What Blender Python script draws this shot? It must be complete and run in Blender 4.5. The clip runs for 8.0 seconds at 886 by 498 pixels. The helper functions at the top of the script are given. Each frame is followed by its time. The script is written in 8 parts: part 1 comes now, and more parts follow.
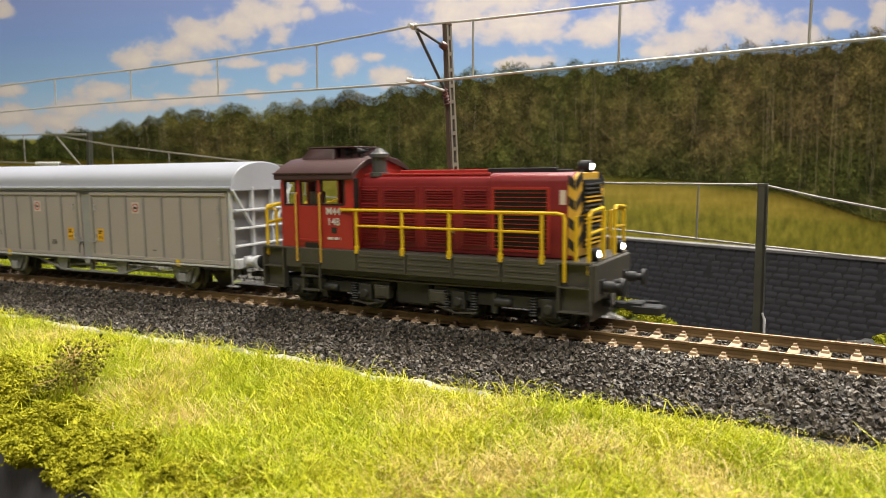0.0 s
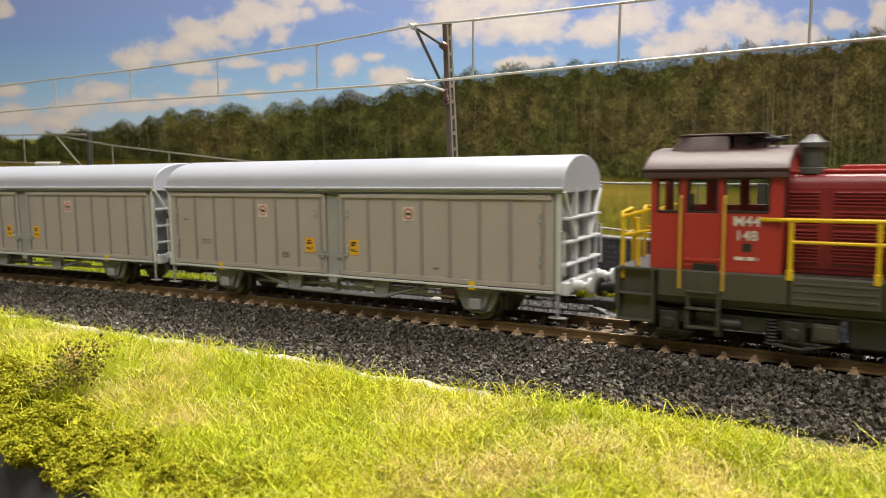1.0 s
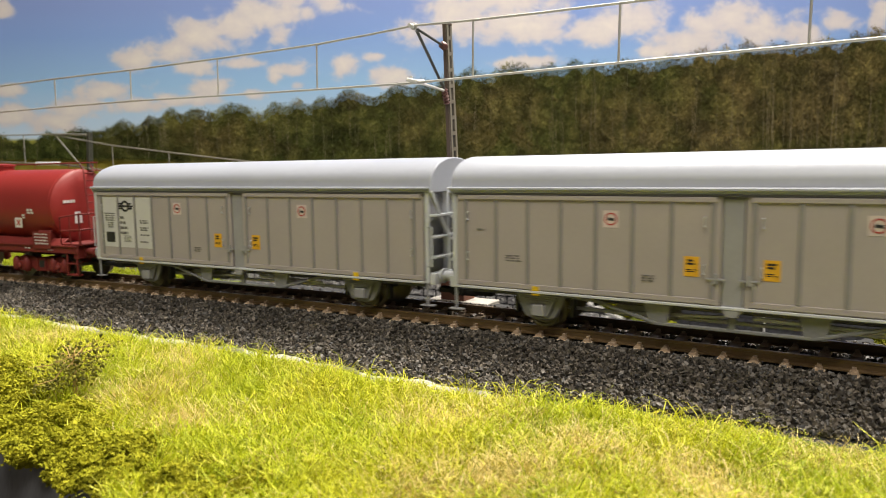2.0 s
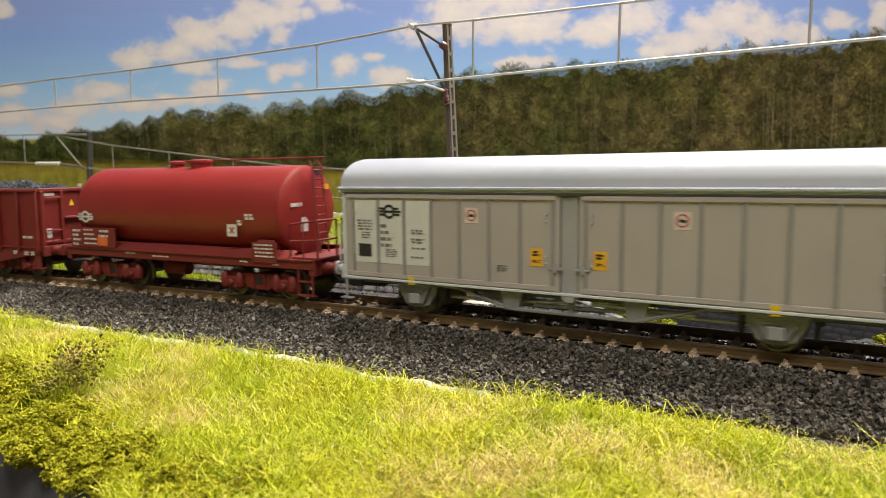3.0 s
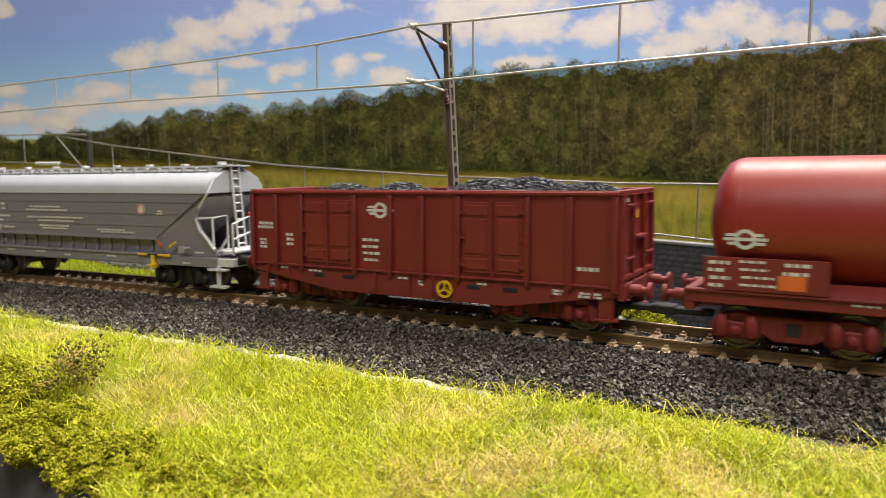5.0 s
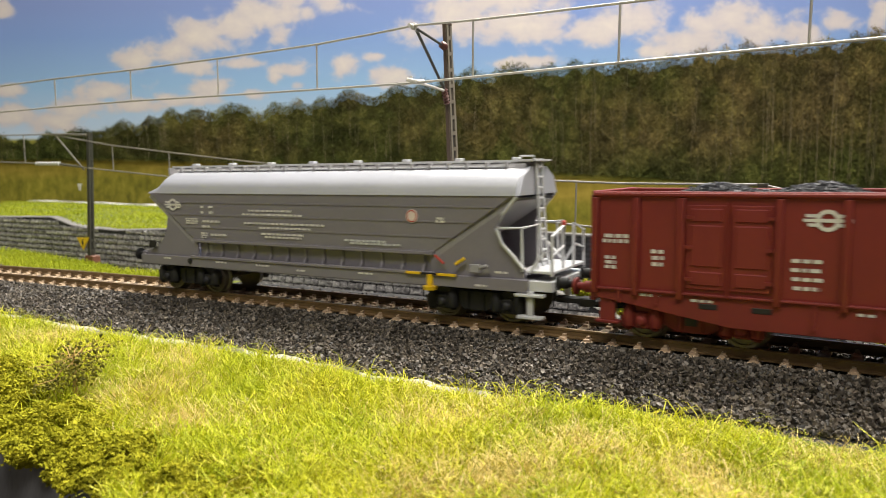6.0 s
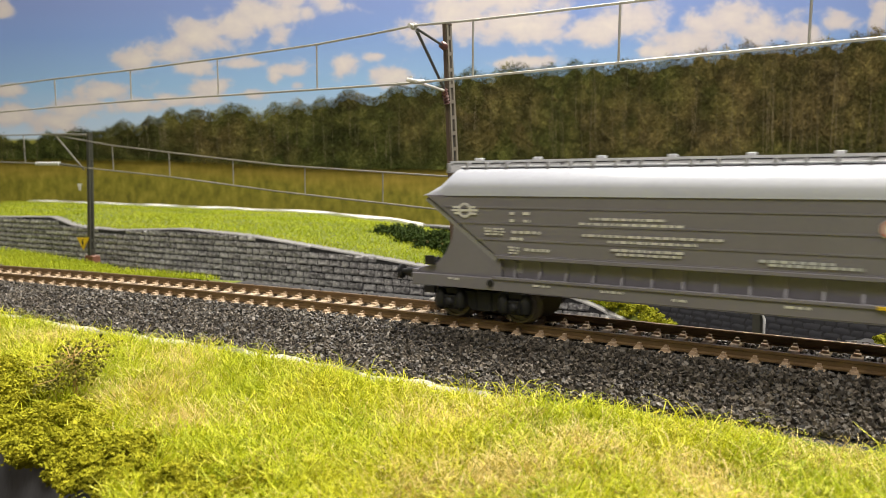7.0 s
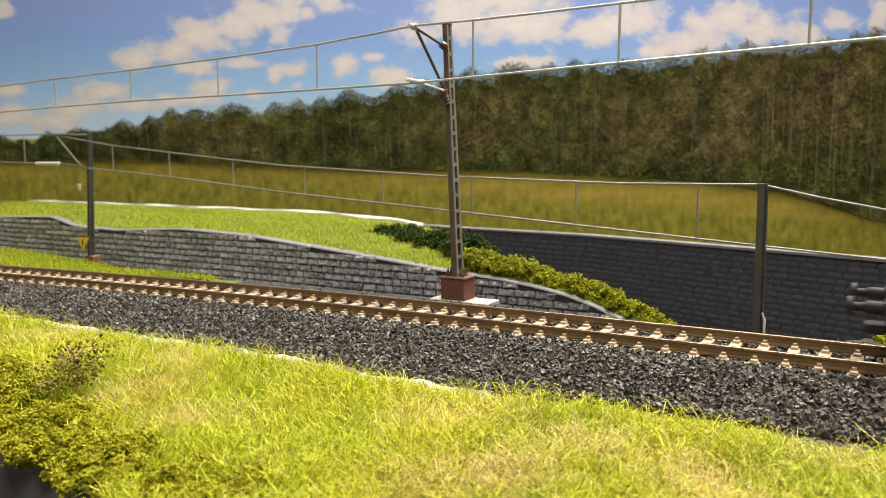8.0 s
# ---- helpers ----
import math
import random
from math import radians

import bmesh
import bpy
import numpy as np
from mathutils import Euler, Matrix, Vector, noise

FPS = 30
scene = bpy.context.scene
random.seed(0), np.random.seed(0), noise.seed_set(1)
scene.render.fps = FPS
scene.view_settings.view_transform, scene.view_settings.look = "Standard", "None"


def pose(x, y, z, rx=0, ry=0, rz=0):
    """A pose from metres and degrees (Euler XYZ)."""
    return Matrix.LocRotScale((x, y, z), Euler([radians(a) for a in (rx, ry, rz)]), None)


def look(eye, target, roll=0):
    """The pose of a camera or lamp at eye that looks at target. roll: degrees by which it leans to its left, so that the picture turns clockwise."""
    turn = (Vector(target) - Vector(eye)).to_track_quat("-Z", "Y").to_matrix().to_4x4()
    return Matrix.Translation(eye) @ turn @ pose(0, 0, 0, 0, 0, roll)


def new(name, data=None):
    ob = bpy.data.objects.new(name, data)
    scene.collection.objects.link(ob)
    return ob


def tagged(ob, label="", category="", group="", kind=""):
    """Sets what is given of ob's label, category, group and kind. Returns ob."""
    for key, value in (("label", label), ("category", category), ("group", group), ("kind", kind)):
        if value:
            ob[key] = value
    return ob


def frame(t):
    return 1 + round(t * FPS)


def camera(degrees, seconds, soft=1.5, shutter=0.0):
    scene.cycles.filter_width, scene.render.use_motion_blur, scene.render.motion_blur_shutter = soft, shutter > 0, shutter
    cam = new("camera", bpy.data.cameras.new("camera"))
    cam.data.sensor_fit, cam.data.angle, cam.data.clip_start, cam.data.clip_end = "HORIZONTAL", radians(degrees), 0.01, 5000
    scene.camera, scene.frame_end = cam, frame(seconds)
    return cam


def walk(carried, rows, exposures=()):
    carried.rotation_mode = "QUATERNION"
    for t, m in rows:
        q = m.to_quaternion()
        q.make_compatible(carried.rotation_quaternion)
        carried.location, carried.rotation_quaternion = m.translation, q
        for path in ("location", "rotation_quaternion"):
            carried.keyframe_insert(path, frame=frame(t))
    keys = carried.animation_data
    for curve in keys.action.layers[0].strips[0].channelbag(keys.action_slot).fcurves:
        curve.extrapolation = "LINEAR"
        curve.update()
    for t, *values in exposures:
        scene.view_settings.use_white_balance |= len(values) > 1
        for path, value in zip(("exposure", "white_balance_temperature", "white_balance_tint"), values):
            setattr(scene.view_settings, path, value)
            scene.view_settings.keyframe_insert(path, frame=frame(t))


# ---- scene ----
MM = 0.001
EYE = (0.0, -186.5 * MM, 42.84 * MM)
YAW, PITCH, ROLL = 31.92, 6.37, -0.735


def view():
    y, p = radians(YAW), radians(PITCH)
    ahead = Vector((-math.sin(y) * math.cos(p), math.cos(y) * math.cos(p), -math.sin(p)))
    return look(EYE, Vector(EYE) + ahead, ROLL)


cam = camera(63.4, 8.0, soft=0.6, shutter=0.25)
# the lens is open enough to soften the near grass and the far board
cam.data.dof.use_dof = True
cam.data.dof.focus_distance, cam.data.dof.aperture_fstop = 0.19, 33.0
walk(cam, [(0.0, view()), (8.0, view())])

# ---- room light ----
world = bpy.data.worlds.new("room")
scene.world = world
world.use_nodes = True
world.node_tree.nodes["Background"].inputs[0].default_value = (1.0, 0.95, 0.88, 1)
world.node_tree.nodes["Background"].inputs[1].default_value = 0.45
scene.view_settings.exposure = 0.0


def ceiling_or_fill_lamp(x, y, z, target, size, watts, colour):
    lamp = bpy.data.lights.new("ceiling_or_fill_lamp", "AREA")
    lamp.shape, lamp.size, lamp.size_y, lamp.energy, lamp.color = "RECTANGLE", size[0], size[1], watts, colour
    ob = new("ceiling_or_fill_lamp", lamp)
    ob.matrix_world = look((x, y, z), target)
    return ob


# the second lamp is an added front fill; no such source is seen
LAMPS = [ceiling_or_fill_lamp(0.02, 0.42, 1.0, (-0.12, -0.02, 0.0), (1.1, 0.22), 35.0, (1.0, 0.945, 0.85)),
         ceiling_or_fill_lamp(0.2, -0.7, 1.2, (-0.1, -0.12, 0.0), (1.4, 0.4), 16.5, (1.0, 0.945, 0.85))]
# ---- materials ----
def mat(name, colour, dark=None, scale=300.0, rough=0.55, metal=0.0, bump=0.15, fine=2500.0, amount=0.5, coat=0.0, wear=None):
    """Paint, stone or metal with stains at one scale and grain at a finer one."""
    m = bpy.data.materials.new(name)
    m.use_nodes = True
    t = m.node_tree
    b = t.nodes["Principled BSDF"]
    co = t.nodes.new("ShaderNodeTexCoord")
    big, small = t.nodes.new("ShaderNodeTexNoise"), t.nodes.new("ShaderNodeTexNoise")
    big.inputs["Scale"].default_value, big.inputs["Detail"].default_value = scale, 6
    small.inputs["Scale"].default_value, small.inputs["Detail"].default_value = fine, 4
    for n in (big, small):
        t.links.new(co.outputs["Object"], n.inputs["Vector"])
    dark = dark or tuple(c * 0.72 for c in colour)
    ramp = t.nodes.new("ShaderNodeValToRGB")
    ramp.color_ramp.elements[0].position, ramp.color_ramp.elements[1].position = 0.5 - amount * 0.4, 0.5 + amount * 0.4
    ramp.color_ramp.elements[0].color, ramp.color_ramp.elements[1].color = (*dark, 1), (*colour, 1)
    mixer = t.nodes.new("ShaderNodeMath")
    mixer.operation = "MULTIPLY_ADD"
    mixer.inputs[1].default_value = 0.35
    t.links.new(small.outputs["Fac"], mixer.inputs[0])
    scaled = t.nodes.new("ShaderNodeMath")
    scaled.operation = "MULTIPLY"
    scaled.inputs[1].default_value = 0.65
    t.links.new(big.outputs["Fac"], scaled.inputs[0])
    t.links.new(scaled.outputs[0], mixer.inputs[2])
    t.links.new(mixer.outputs[0], ramp.inputs["Fac"])
    t.links.new(ramp.outputs["Color"], b.inputs["Base Color"])
    rr = t.nodes.new("ShaderNodeMapRange")
    rr.inputs["To Min"].default_value, rr.inputs["To Max"].default_value = max(rough - 0.1, 0.03), min(rough + 0.12, 1)
    t.links.new(small.outputs["Fac"], rr.inputs["Value"])
    t.links.new(rr.outputs["Result"], b.inputs["Roughness"])
    b.inputs["Metallic"].default_value, b.inputs["Coat Weight"].default_value = metal, coat
    if bump:
        bn = t.nodes.new("ShaderNodeBump")
        bn.inputs["Strength"].default_value, bn.inputs["Distance"].default_value = bump, 0.0003
        t.links.new(small.outputs["Fac"], bn.inputs["Height"])
        t.links.new(bn.outputs["Normal"], b.inputs["Normal"])
    return m


def pieces_mat(name, colours, rough=0.8, island=True, patch=None, patch_scale=25.0, through_light=0.0, spread=0.18, gloss=0.3, weight=0.45, stretch=1.0):
    """Many small pieces: the hue differs from piece to piece and from patch to patch."""
    m = bpy.data.materials.new(name)
    m.use_nodes = True
    t = m.node_tree
    b = t.nodes["Principled BSDF"]
    if island:
        rnd = t.nodes.new("ShaderNodeNewGeometry").outputs["Random Per Island"]
    else:
        rnd = t.nodes.new("ShaderNodeObjectInfo").outputs["Random"]
    co = t.nodes.new("ShaderNodeTexCoord")
    nz = t.nodes.new("ShaderNodeTexNoise")
    nz.inputs["Scale"].default_value, nz.inputs["Detail"].default_value = patch_scale, 3
    mp = t.nodes.new("ShaderNodeMapping")
    mp.inputs["Scale"].default_value = (1, 1, stretch)
    t.links.new(co.outputs["Object"], mp.inputs["Vector"])
    t.links.new(mp.outputs[0], nz.inputs["Vector"])
    ramp = t.nodes.new("ShaderNodeValToRGB")
    els = ramp.color_ramp.elements
    while len(els) < len(colours):
        els.new(0.5)
    for i, c in enumerate(colours):
        els[i].position, els[i].color = i / (len(colours) - 1), (*c, 1)
    t.links.new(rnd, ramp.inputs["Fac"])
    out = ramp.outputs["Color"]
    if patch:
        ramp2 = t.nodes.new("ShaderNodeValToRGB")
        e2 = ramp2.color_ramp.elements
        while len(e2) < len(patch):
            e2.new(0.5)
        for i, c in enumerate(patch):
            e2[i].position, e2[i].color = 0.5 + spread * (2 * i / (len(patch) - 1) - 1), (*c, 1)
        t.links.new(nz.outputs["Fac"], ramp2.inputs["Fac"])
        mx = t.nodes.new("ShaderNodeMix")
        mx.data_type = "RGBA"
        mx.inputs["Factor"].default_value = weight
        t.links.new(out, mx.inputs["A"])
        t.links.new(ramp2.outputs["Color"], mx.inputs["B"])
        out = mx.outputs["Result"]
    t.links.new(out, b.inputs["Base Color"])
    b.inputs["Roughness"].default_value, b.inputs["Specular IOR Level"].default_value = rough, gloss
    if through_light:
        tr, ms = t.nodes.new("ShaderNodeBsdfTranslucent"), t.nodes.new("ShaderNodeMixShader")
        t.links.new(out, tr.inputs["Color"])
        ms.inputs[0].default_value = through_light
        t.links.new(b.outputs[0], ms.inputs[1])
        t.links.new(tr.outputs[0], ms.inputs[2])
        t.links.new(ms.outputs[0], t.nodes["Material Output"].inputs["Surface"])
    return m


def glow(name, colour, strength):
    m = bpy.data.materials.new(name)
    m.use_nodes = True
    b = m.node_tree.nodes["Principled BSDF"]
    b.inputs["Base Color"].default_value = (*colour, 1)
    b.inputs["Emission Color"].default_value, b.inputs["Emission Strength"].default_value = (*colour, 1), strength
    return m


def glass_mat(name, tint):
    m = bpy.data.materials.new(name)
    m.use_nodes = True
    b = m.node_tree.nodes["Principled BSDF"]
    b.inputs["Base Color"].default_value = (*tint, 1)
    b.inputs["Transmission Weight"].default_value, b.inputs["Roughness"].default_value, b.inputs["IOR"].default_value = 1.0, 0.05, 1.15
    return m


GRASS = pieces_mat("static_grass", [(0.09, 0.12, 0.005), (0.38, 0.44, 0.012), (0.66, 0.66, 0.02), (0.92, 0.84, 0.14)], rough=0.55,
                   patch=[(0.34, 0.44, 0.008), (0.48, 0.54, 0.012), (0.64, 0.60, 0.03)], patch_scale=38.0, through_light=0.3, spread=0.14, weight=0.35)
DRY_GRASS = pieces_mat("dry_static_grass", [(0.28, 0.26, 0.03), (0.60, 0.50, 0.10), (0.78, 0.62, 0.22), (0.90, 0.75, 0.38)], rough=0.55, through_light=0.3)
STRAW = pieces_mat("dry_straw", [(0.60, 0.47, 0.12), (0.76, 0.60, 0.22), (0.92, 0.76, 0.38)], rough=0.6, through_light=0.25)
FAR_GRASS = pieces_mat("bank_grass", [(0.26, 0.33, 0.010), (0.40, 0.46, 0.014), (0.54, 0.55, 0.035)], rough=0.7,
                       patch=[(0.24, 0.32, 0.010), (0.44, 0.46, 0.03)], patch_scale=20.0, through_light=0.3)
SOIL = mat("earth_under_grass", (0.16, 0.19, 0.015), (0.07, 0.085, 0.01), scale=60, fine=900, rough=0.95, bump=0.6)
ROCK = mat("dark_plaster_rock", (0.13, 0.13, 0.14), (0.045, 0.045, 0.05), scale=70, fine=260, rough=0.4, bump=1.0)
GRAVEL = pieces_mat("ballast_chippings", [(0.011, 0.0095, 0.0075), (0.030, 0.025, 0.0185), (0.062, 0.052, 0.039), (0.105, 0.088, 0.068), (0.20, 0.17, 0.135)], rough=0.5, gloss=0.5)
BED = mat("ballast_bed", (0.05, 0.047, 0.045), (0.012, 0.012, 0.012), scale=500, fine=1500, rough=0.9, bump=0.8)
RAIL = mat("rusty_rail", (0.19, 0.118, 0.048), (0.11, 0.066, 0.027), scale=200, fine=2500, rough=0.5, bump=0.15)
RAIL_TOP = mat("worn_rail_head", (0.36, 0.25, 0.15), (0.22, 0.14, 0.08), scale=250, fine=3000, rough=0.33, metal=0.6, bump=0.05)
SLEEPER = pieces_mat("tan_sleeper", [(0.44, 0.33, 0.22), (0.56, 0.44, 0.31), (0.64, 0.52, 0.39)], rough=0.7, island=False, patch=[(0.38, 0.28, 0.18), (0.62, 0.50, 0.36)], patch_scale=300.0)
CHAIR = mat("rail_chair_plastic", (0.52, 0.39, 0.27), (0.34, 0.24, 0.15), scale=500, rough=0.6)
STONE = pieces_mat("grey_wall_stone", [(0.13, 0.125, 0.125), (0.24, 0.23, 0.23), (0.38, 0.365, 0.355), (0.60, 0.585, 0.565)], rough=0.75, island=False,
                   patch=[(0.08, 0.078, 0.08), (0.28, 0.27, 0.27), (0.72, 0.70, 0.68)], patch_scale=520.0, weight=0.6, spread=0.11)
MORTAR = mat("dark_joint", (0.05, 0.05, 0.053), (0.025, 0.025, 0.028), scale=200, rough=0.9)
DARKSTONE = pieces_mat("dark_wall_stone", [(0.050, 0.050, 0.056), (0.062, 0.062, 0.070), (0.076, 0.076, 0.084)], rough=0.7, island=False,
                       patch=[(0.045, 0.045, 0.052), (0.088, 0.088, 0.096)], patch_scale=60.0)
CONCRETE = mat("pale_coping", (0.52, 0.48, 0.42), (0.32, 0.30, 0.27), scale=60, fine=900, rough=0.85)
EDGING = mat("white_plaster", (0.85, 0.83, 0.78), (0.66, 0.64, 0.60), scale=60, fine=900, rough=0.85)
MAST_BROWN = mat("brown_mast_steel", (0.13, 0.092, 0.068), (0.08, 0.056, 0.04), scale=200, rough=0.45)
WIRE_FAR = mat("grey_wire", (0.27, 0.25, 0.21), (0.2, 0.185, 0.16), scale=150, rough=0.5, bump=0.0)
# grey lattice steel, lightened in colour for the light on that side
MAST_LIT = mat("lit_mast_lattice", (0.27, 0.24, 0.19), (0.19, 0.165, 0.13), scale=200, rough=0.45)
MAST_GREY = mat("grey_green_mast_steel", (0.20, 0.19, 0.15), (0.12, 0.115, 0.09), scale=200, rough=0.45)
MAST_OLIVE = mat("olive_mast_steel", (0.085, 0.083, 0.06), (0.055, 0.053, 0.04), scale=200, rough=0.5)
MAST_DARK = mat("dark_mast_steel", (0.07, 0.07, 0.055), (0.05, 0.05, 0.04), scale=200, rough=0.5)
BASE_BROWN = mat("rust_brown_base", (0.19, 0.075, 0.045), (0.12, 0.05, 0.03), scale=200, rough=0.55)
WIRE = mat("plated_wire", (0.60, 0.58, 0.54), (0.44, 0.42, 0.38), scale=150, fine=900, rough=0.45, metal=0.4, bump=0.0)
CERAMIC = mat("brown_insulator", (0.14, 0.06, 0.05), rough=0.3)
SILVER = mat("white_metal_clamp", (0.75, 0.74, 0.72), rough=0.35)
YELLOW_SIGN = mat("yellow_sign", (0.85, 0.58, 0.02), (0.7, 0.45, 0.02), rough=0.5)
SIGN_BLACK = mat("black_print", (0.02, 0.02, 0.02), rough=0.6)
FOAM = pieces_mat("olive_foam", [(0.20, 0.20, 0.010), (0.33, 0.31, 0.014), (0.54, 0.49, 0.035)], rough=0.85, patch=[(0.18, 0.20, 0.008), (0.36, 0.34, 0.018)], patch_scale=90.0, gloss=0.15)
FOAM_FAR = pieces_mat("yellow_green_foam", [(0.14, 0.16, 0.008), (0.26, 0.27, 0.010), (0.38, 0.36, 0.015)], rough=0.85, patch=[(0.10, 0.12, 0.006), (0.28, 0.27, 0.012)], patch_scale=80.0, gloss=0.15)
FOAM_DARK = pieces_mat("dark_green_foam", [(0.02, 0.035, 0.008), (0.05, 0.075, 0.015)], rough=0.9, gloss=0.1)
TWIG = mat("sapling_bark", (0.55, 0.38, 0.13), (0.36, 0.24, 0.08), scale=400, rough=0.7)
DARK_LEAF = pieces_mat("sapling_leaf", [(0.07, 0.07, 0.012), (0.20, 0.19, 0.025), (0.36, 0.34, 0.05)], rough=0.8)
ROOM_PAINT = mat("room_paint", (0.40, 0.38, 0.35), (0.36, 0.34, 0.31), scale=2, fine=60, rough=0.9)
ROOM_FLOOR = mat("room_floor", (0.28, 0.24, 0.20), (0.2, 0.17, 0.14), scale=3, fine=60, rough=0.6)
BOARD = mat("baseboard_timber", (0.30, 0.20, 0.11), (0.2, 0.13, 0.07), scale=40, fine=300, rough=0.7)
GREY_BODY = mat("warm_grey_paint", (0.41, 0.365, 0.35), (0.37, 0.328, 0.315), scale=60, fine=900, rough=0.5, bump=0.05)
# the ribs' shadow lines are put into the colour: darker than the walls
RIB_SHADE = mat("rib_shade_grey", (0.29, 0.275, 0.27), (0.24, 0.23, 0.225), scale=80, fine=900, rough=0.5, bump=0.05)
GREY_POST = mat("cool_grey_paint", (0.34, 0.335, 0.345), (0.28, 0.275, 0.285), scale=80, fine=900, rough=0.45, bump=0.05)
GREY_LIGHT = mat("light_grey_plastic", (0.60, 0.61, 0.63), (0.50, 0.51, 0.53), scale=80, fine=900, rough=0.4, bump=0.03)
ROOF_GREY = mat("silver_white_roof", (0.43, 0.445, 0.50), (0.385, 0.40, 0.45), scale=30, fine=700, rough=0.38, bump=0.03)
UNDER_GREY = mat("grey_underframe", (0.27, 0.27, 0.27), (0.18, 0.18, 0.18), scale=150, fine=1200, rough=0.5)
SOLE_DARK = mat("dark_grey_sole_bar", (0.10, 0.10, 0.10), (0.06, 0.06, 0.06), scale=150, rough=0.5)
WHITE_PANEL = mat("off_white_panel", (0.62, 0.61, 0.59), (0.56, 0.55, 0.53), scale=120, fine=900, rough=0.55, bump=0.03)
PRINT_GREY = mat("grey_print", (0.17, 0.16, 0.15), rough=0.6)
PRINT_WHITE = mat("white_print", (0.72, 0.70, 0.68), rough=0.6)
PRINT_PINK = mat("pale_sign", (0.72, 0.62, 0.58), rough=0.6)
PRINT_RED = mat("red_print", (0.5, 0.06, 0.04), rough=0.6)
PRINT_ORANGE = mat("orange_plate", (0.78, 0.16, 0.04), rough=0.5)
PLACARD = mat("amber_placard", (0.80, 0.44, 0.02), (0.7, 0.36, 0.02), scale=300, rough=0.5)
STEEL_WHEEL = mat("browned_wheel_steel", (0.24, 0.21, 0.17), (0.10, 0.085, 0.07), scale=200, rough=0.4, metal=0.5)
BLACK = mat("black_plastic", (0.014, 0.014, 0.015), (0.008, 0.008, 0.009), scale=300, rough=0.62)
LOCO_RED = mat("warm_red_paint", (0.42, 0.036, 0.028), (0.35, 0.028, 0.022), scale=80, fine=900, rough=0.4, bump=0.04)
HOOD_RED = mat("hood_red_paint", (0.235, 0.019, 0.020), (0.175, 0.014, 0.015), scale=60, fine=800, rough=0.36, bump=0.04)
LOCO_ROOF = mat("weathered_maroon_roof", (0.085, 0.042, 0.040), (0.045, 0.024, 0.023), scale=70, fine=900, rough=0.5)
LOCO_SKIRT = mat("olive_grey_frame", (0.078, 0.070, 0.056), (0.048, 0.044, 0.035), scale=90, fine=900, rough=0.55)
BOGIE_DARK = mat("sooty_bogie", (0.048, 0.046, 0.040), (0.020, 0.019, 0.017), scale=150, fine=1000, rough=0.55)
RAIL_YELLOW = mat("yellow_handrail", (0.80, 0.53, 0.015), (0.66, 0.42, 0.012), scale=150, rough=0.4)
STRIPE_YELLOW = mat("stripe_yellow", (0.75, 0.45, 0.06), (0.6, 0.35, 0.04), scale=150, rough=0.45)
GRILLE_DARK = mat("dark_grille", (0.012, 0.006, 0.006), rough=0.7)
LAMP_ON = glow("lit_headlamp", (1.0, 0.97, 0.92), 14.0)
CAB_GLASS = glass_mat("cab_glass", (0.85, 0.88, 0.86))
CAB_INSIDE = mat("cab_lining", (0.50, 0.47, 0.40), (0.42, 0.39, 0.33), scale=100, rough=0.8)
TANK_RED = mat("oxide_red_tank", (0.29, 0.026, 0.022), (0.24, 0.020, 0.017), scale=40, fine=700, rough=0.42, bump=0.06)
OXIDE = mat("oxide_red_frame", (0.20, 0.021, 0.016), (0.15, 0.016, 0.012), scale=90, fine=900, rough=0.62, bump=0.06)
OXIDE_BODY = mat("oxide_red_body", (0.205, 0.021, 0.016), (0.16, 0.016, 0.013), scale=60, fine=900, rough=0.5, bump=0.06)
COAL = pieces_mat("coal_lumps", [(0.02, 0.02, 0.024), (0.06, 0.062, 0.07), (0.11, 0.115, 0.13)], rough=0.5, gloss=0.4)
HOPPER_GREY = mat("hopper_grey_paint", (0.212, 0.200, 0.228), (0.182, 0.171, 0.196), scale=50, fine=900, rough=0.45, bump=0.04)
HOPPER_ROOF = mat("hopper_roof_grey", (0.47, 0.485, 0.54), (0.41, 0.425, 0.475), scale=50, fine=900, rough=0.4, bump=0.04)
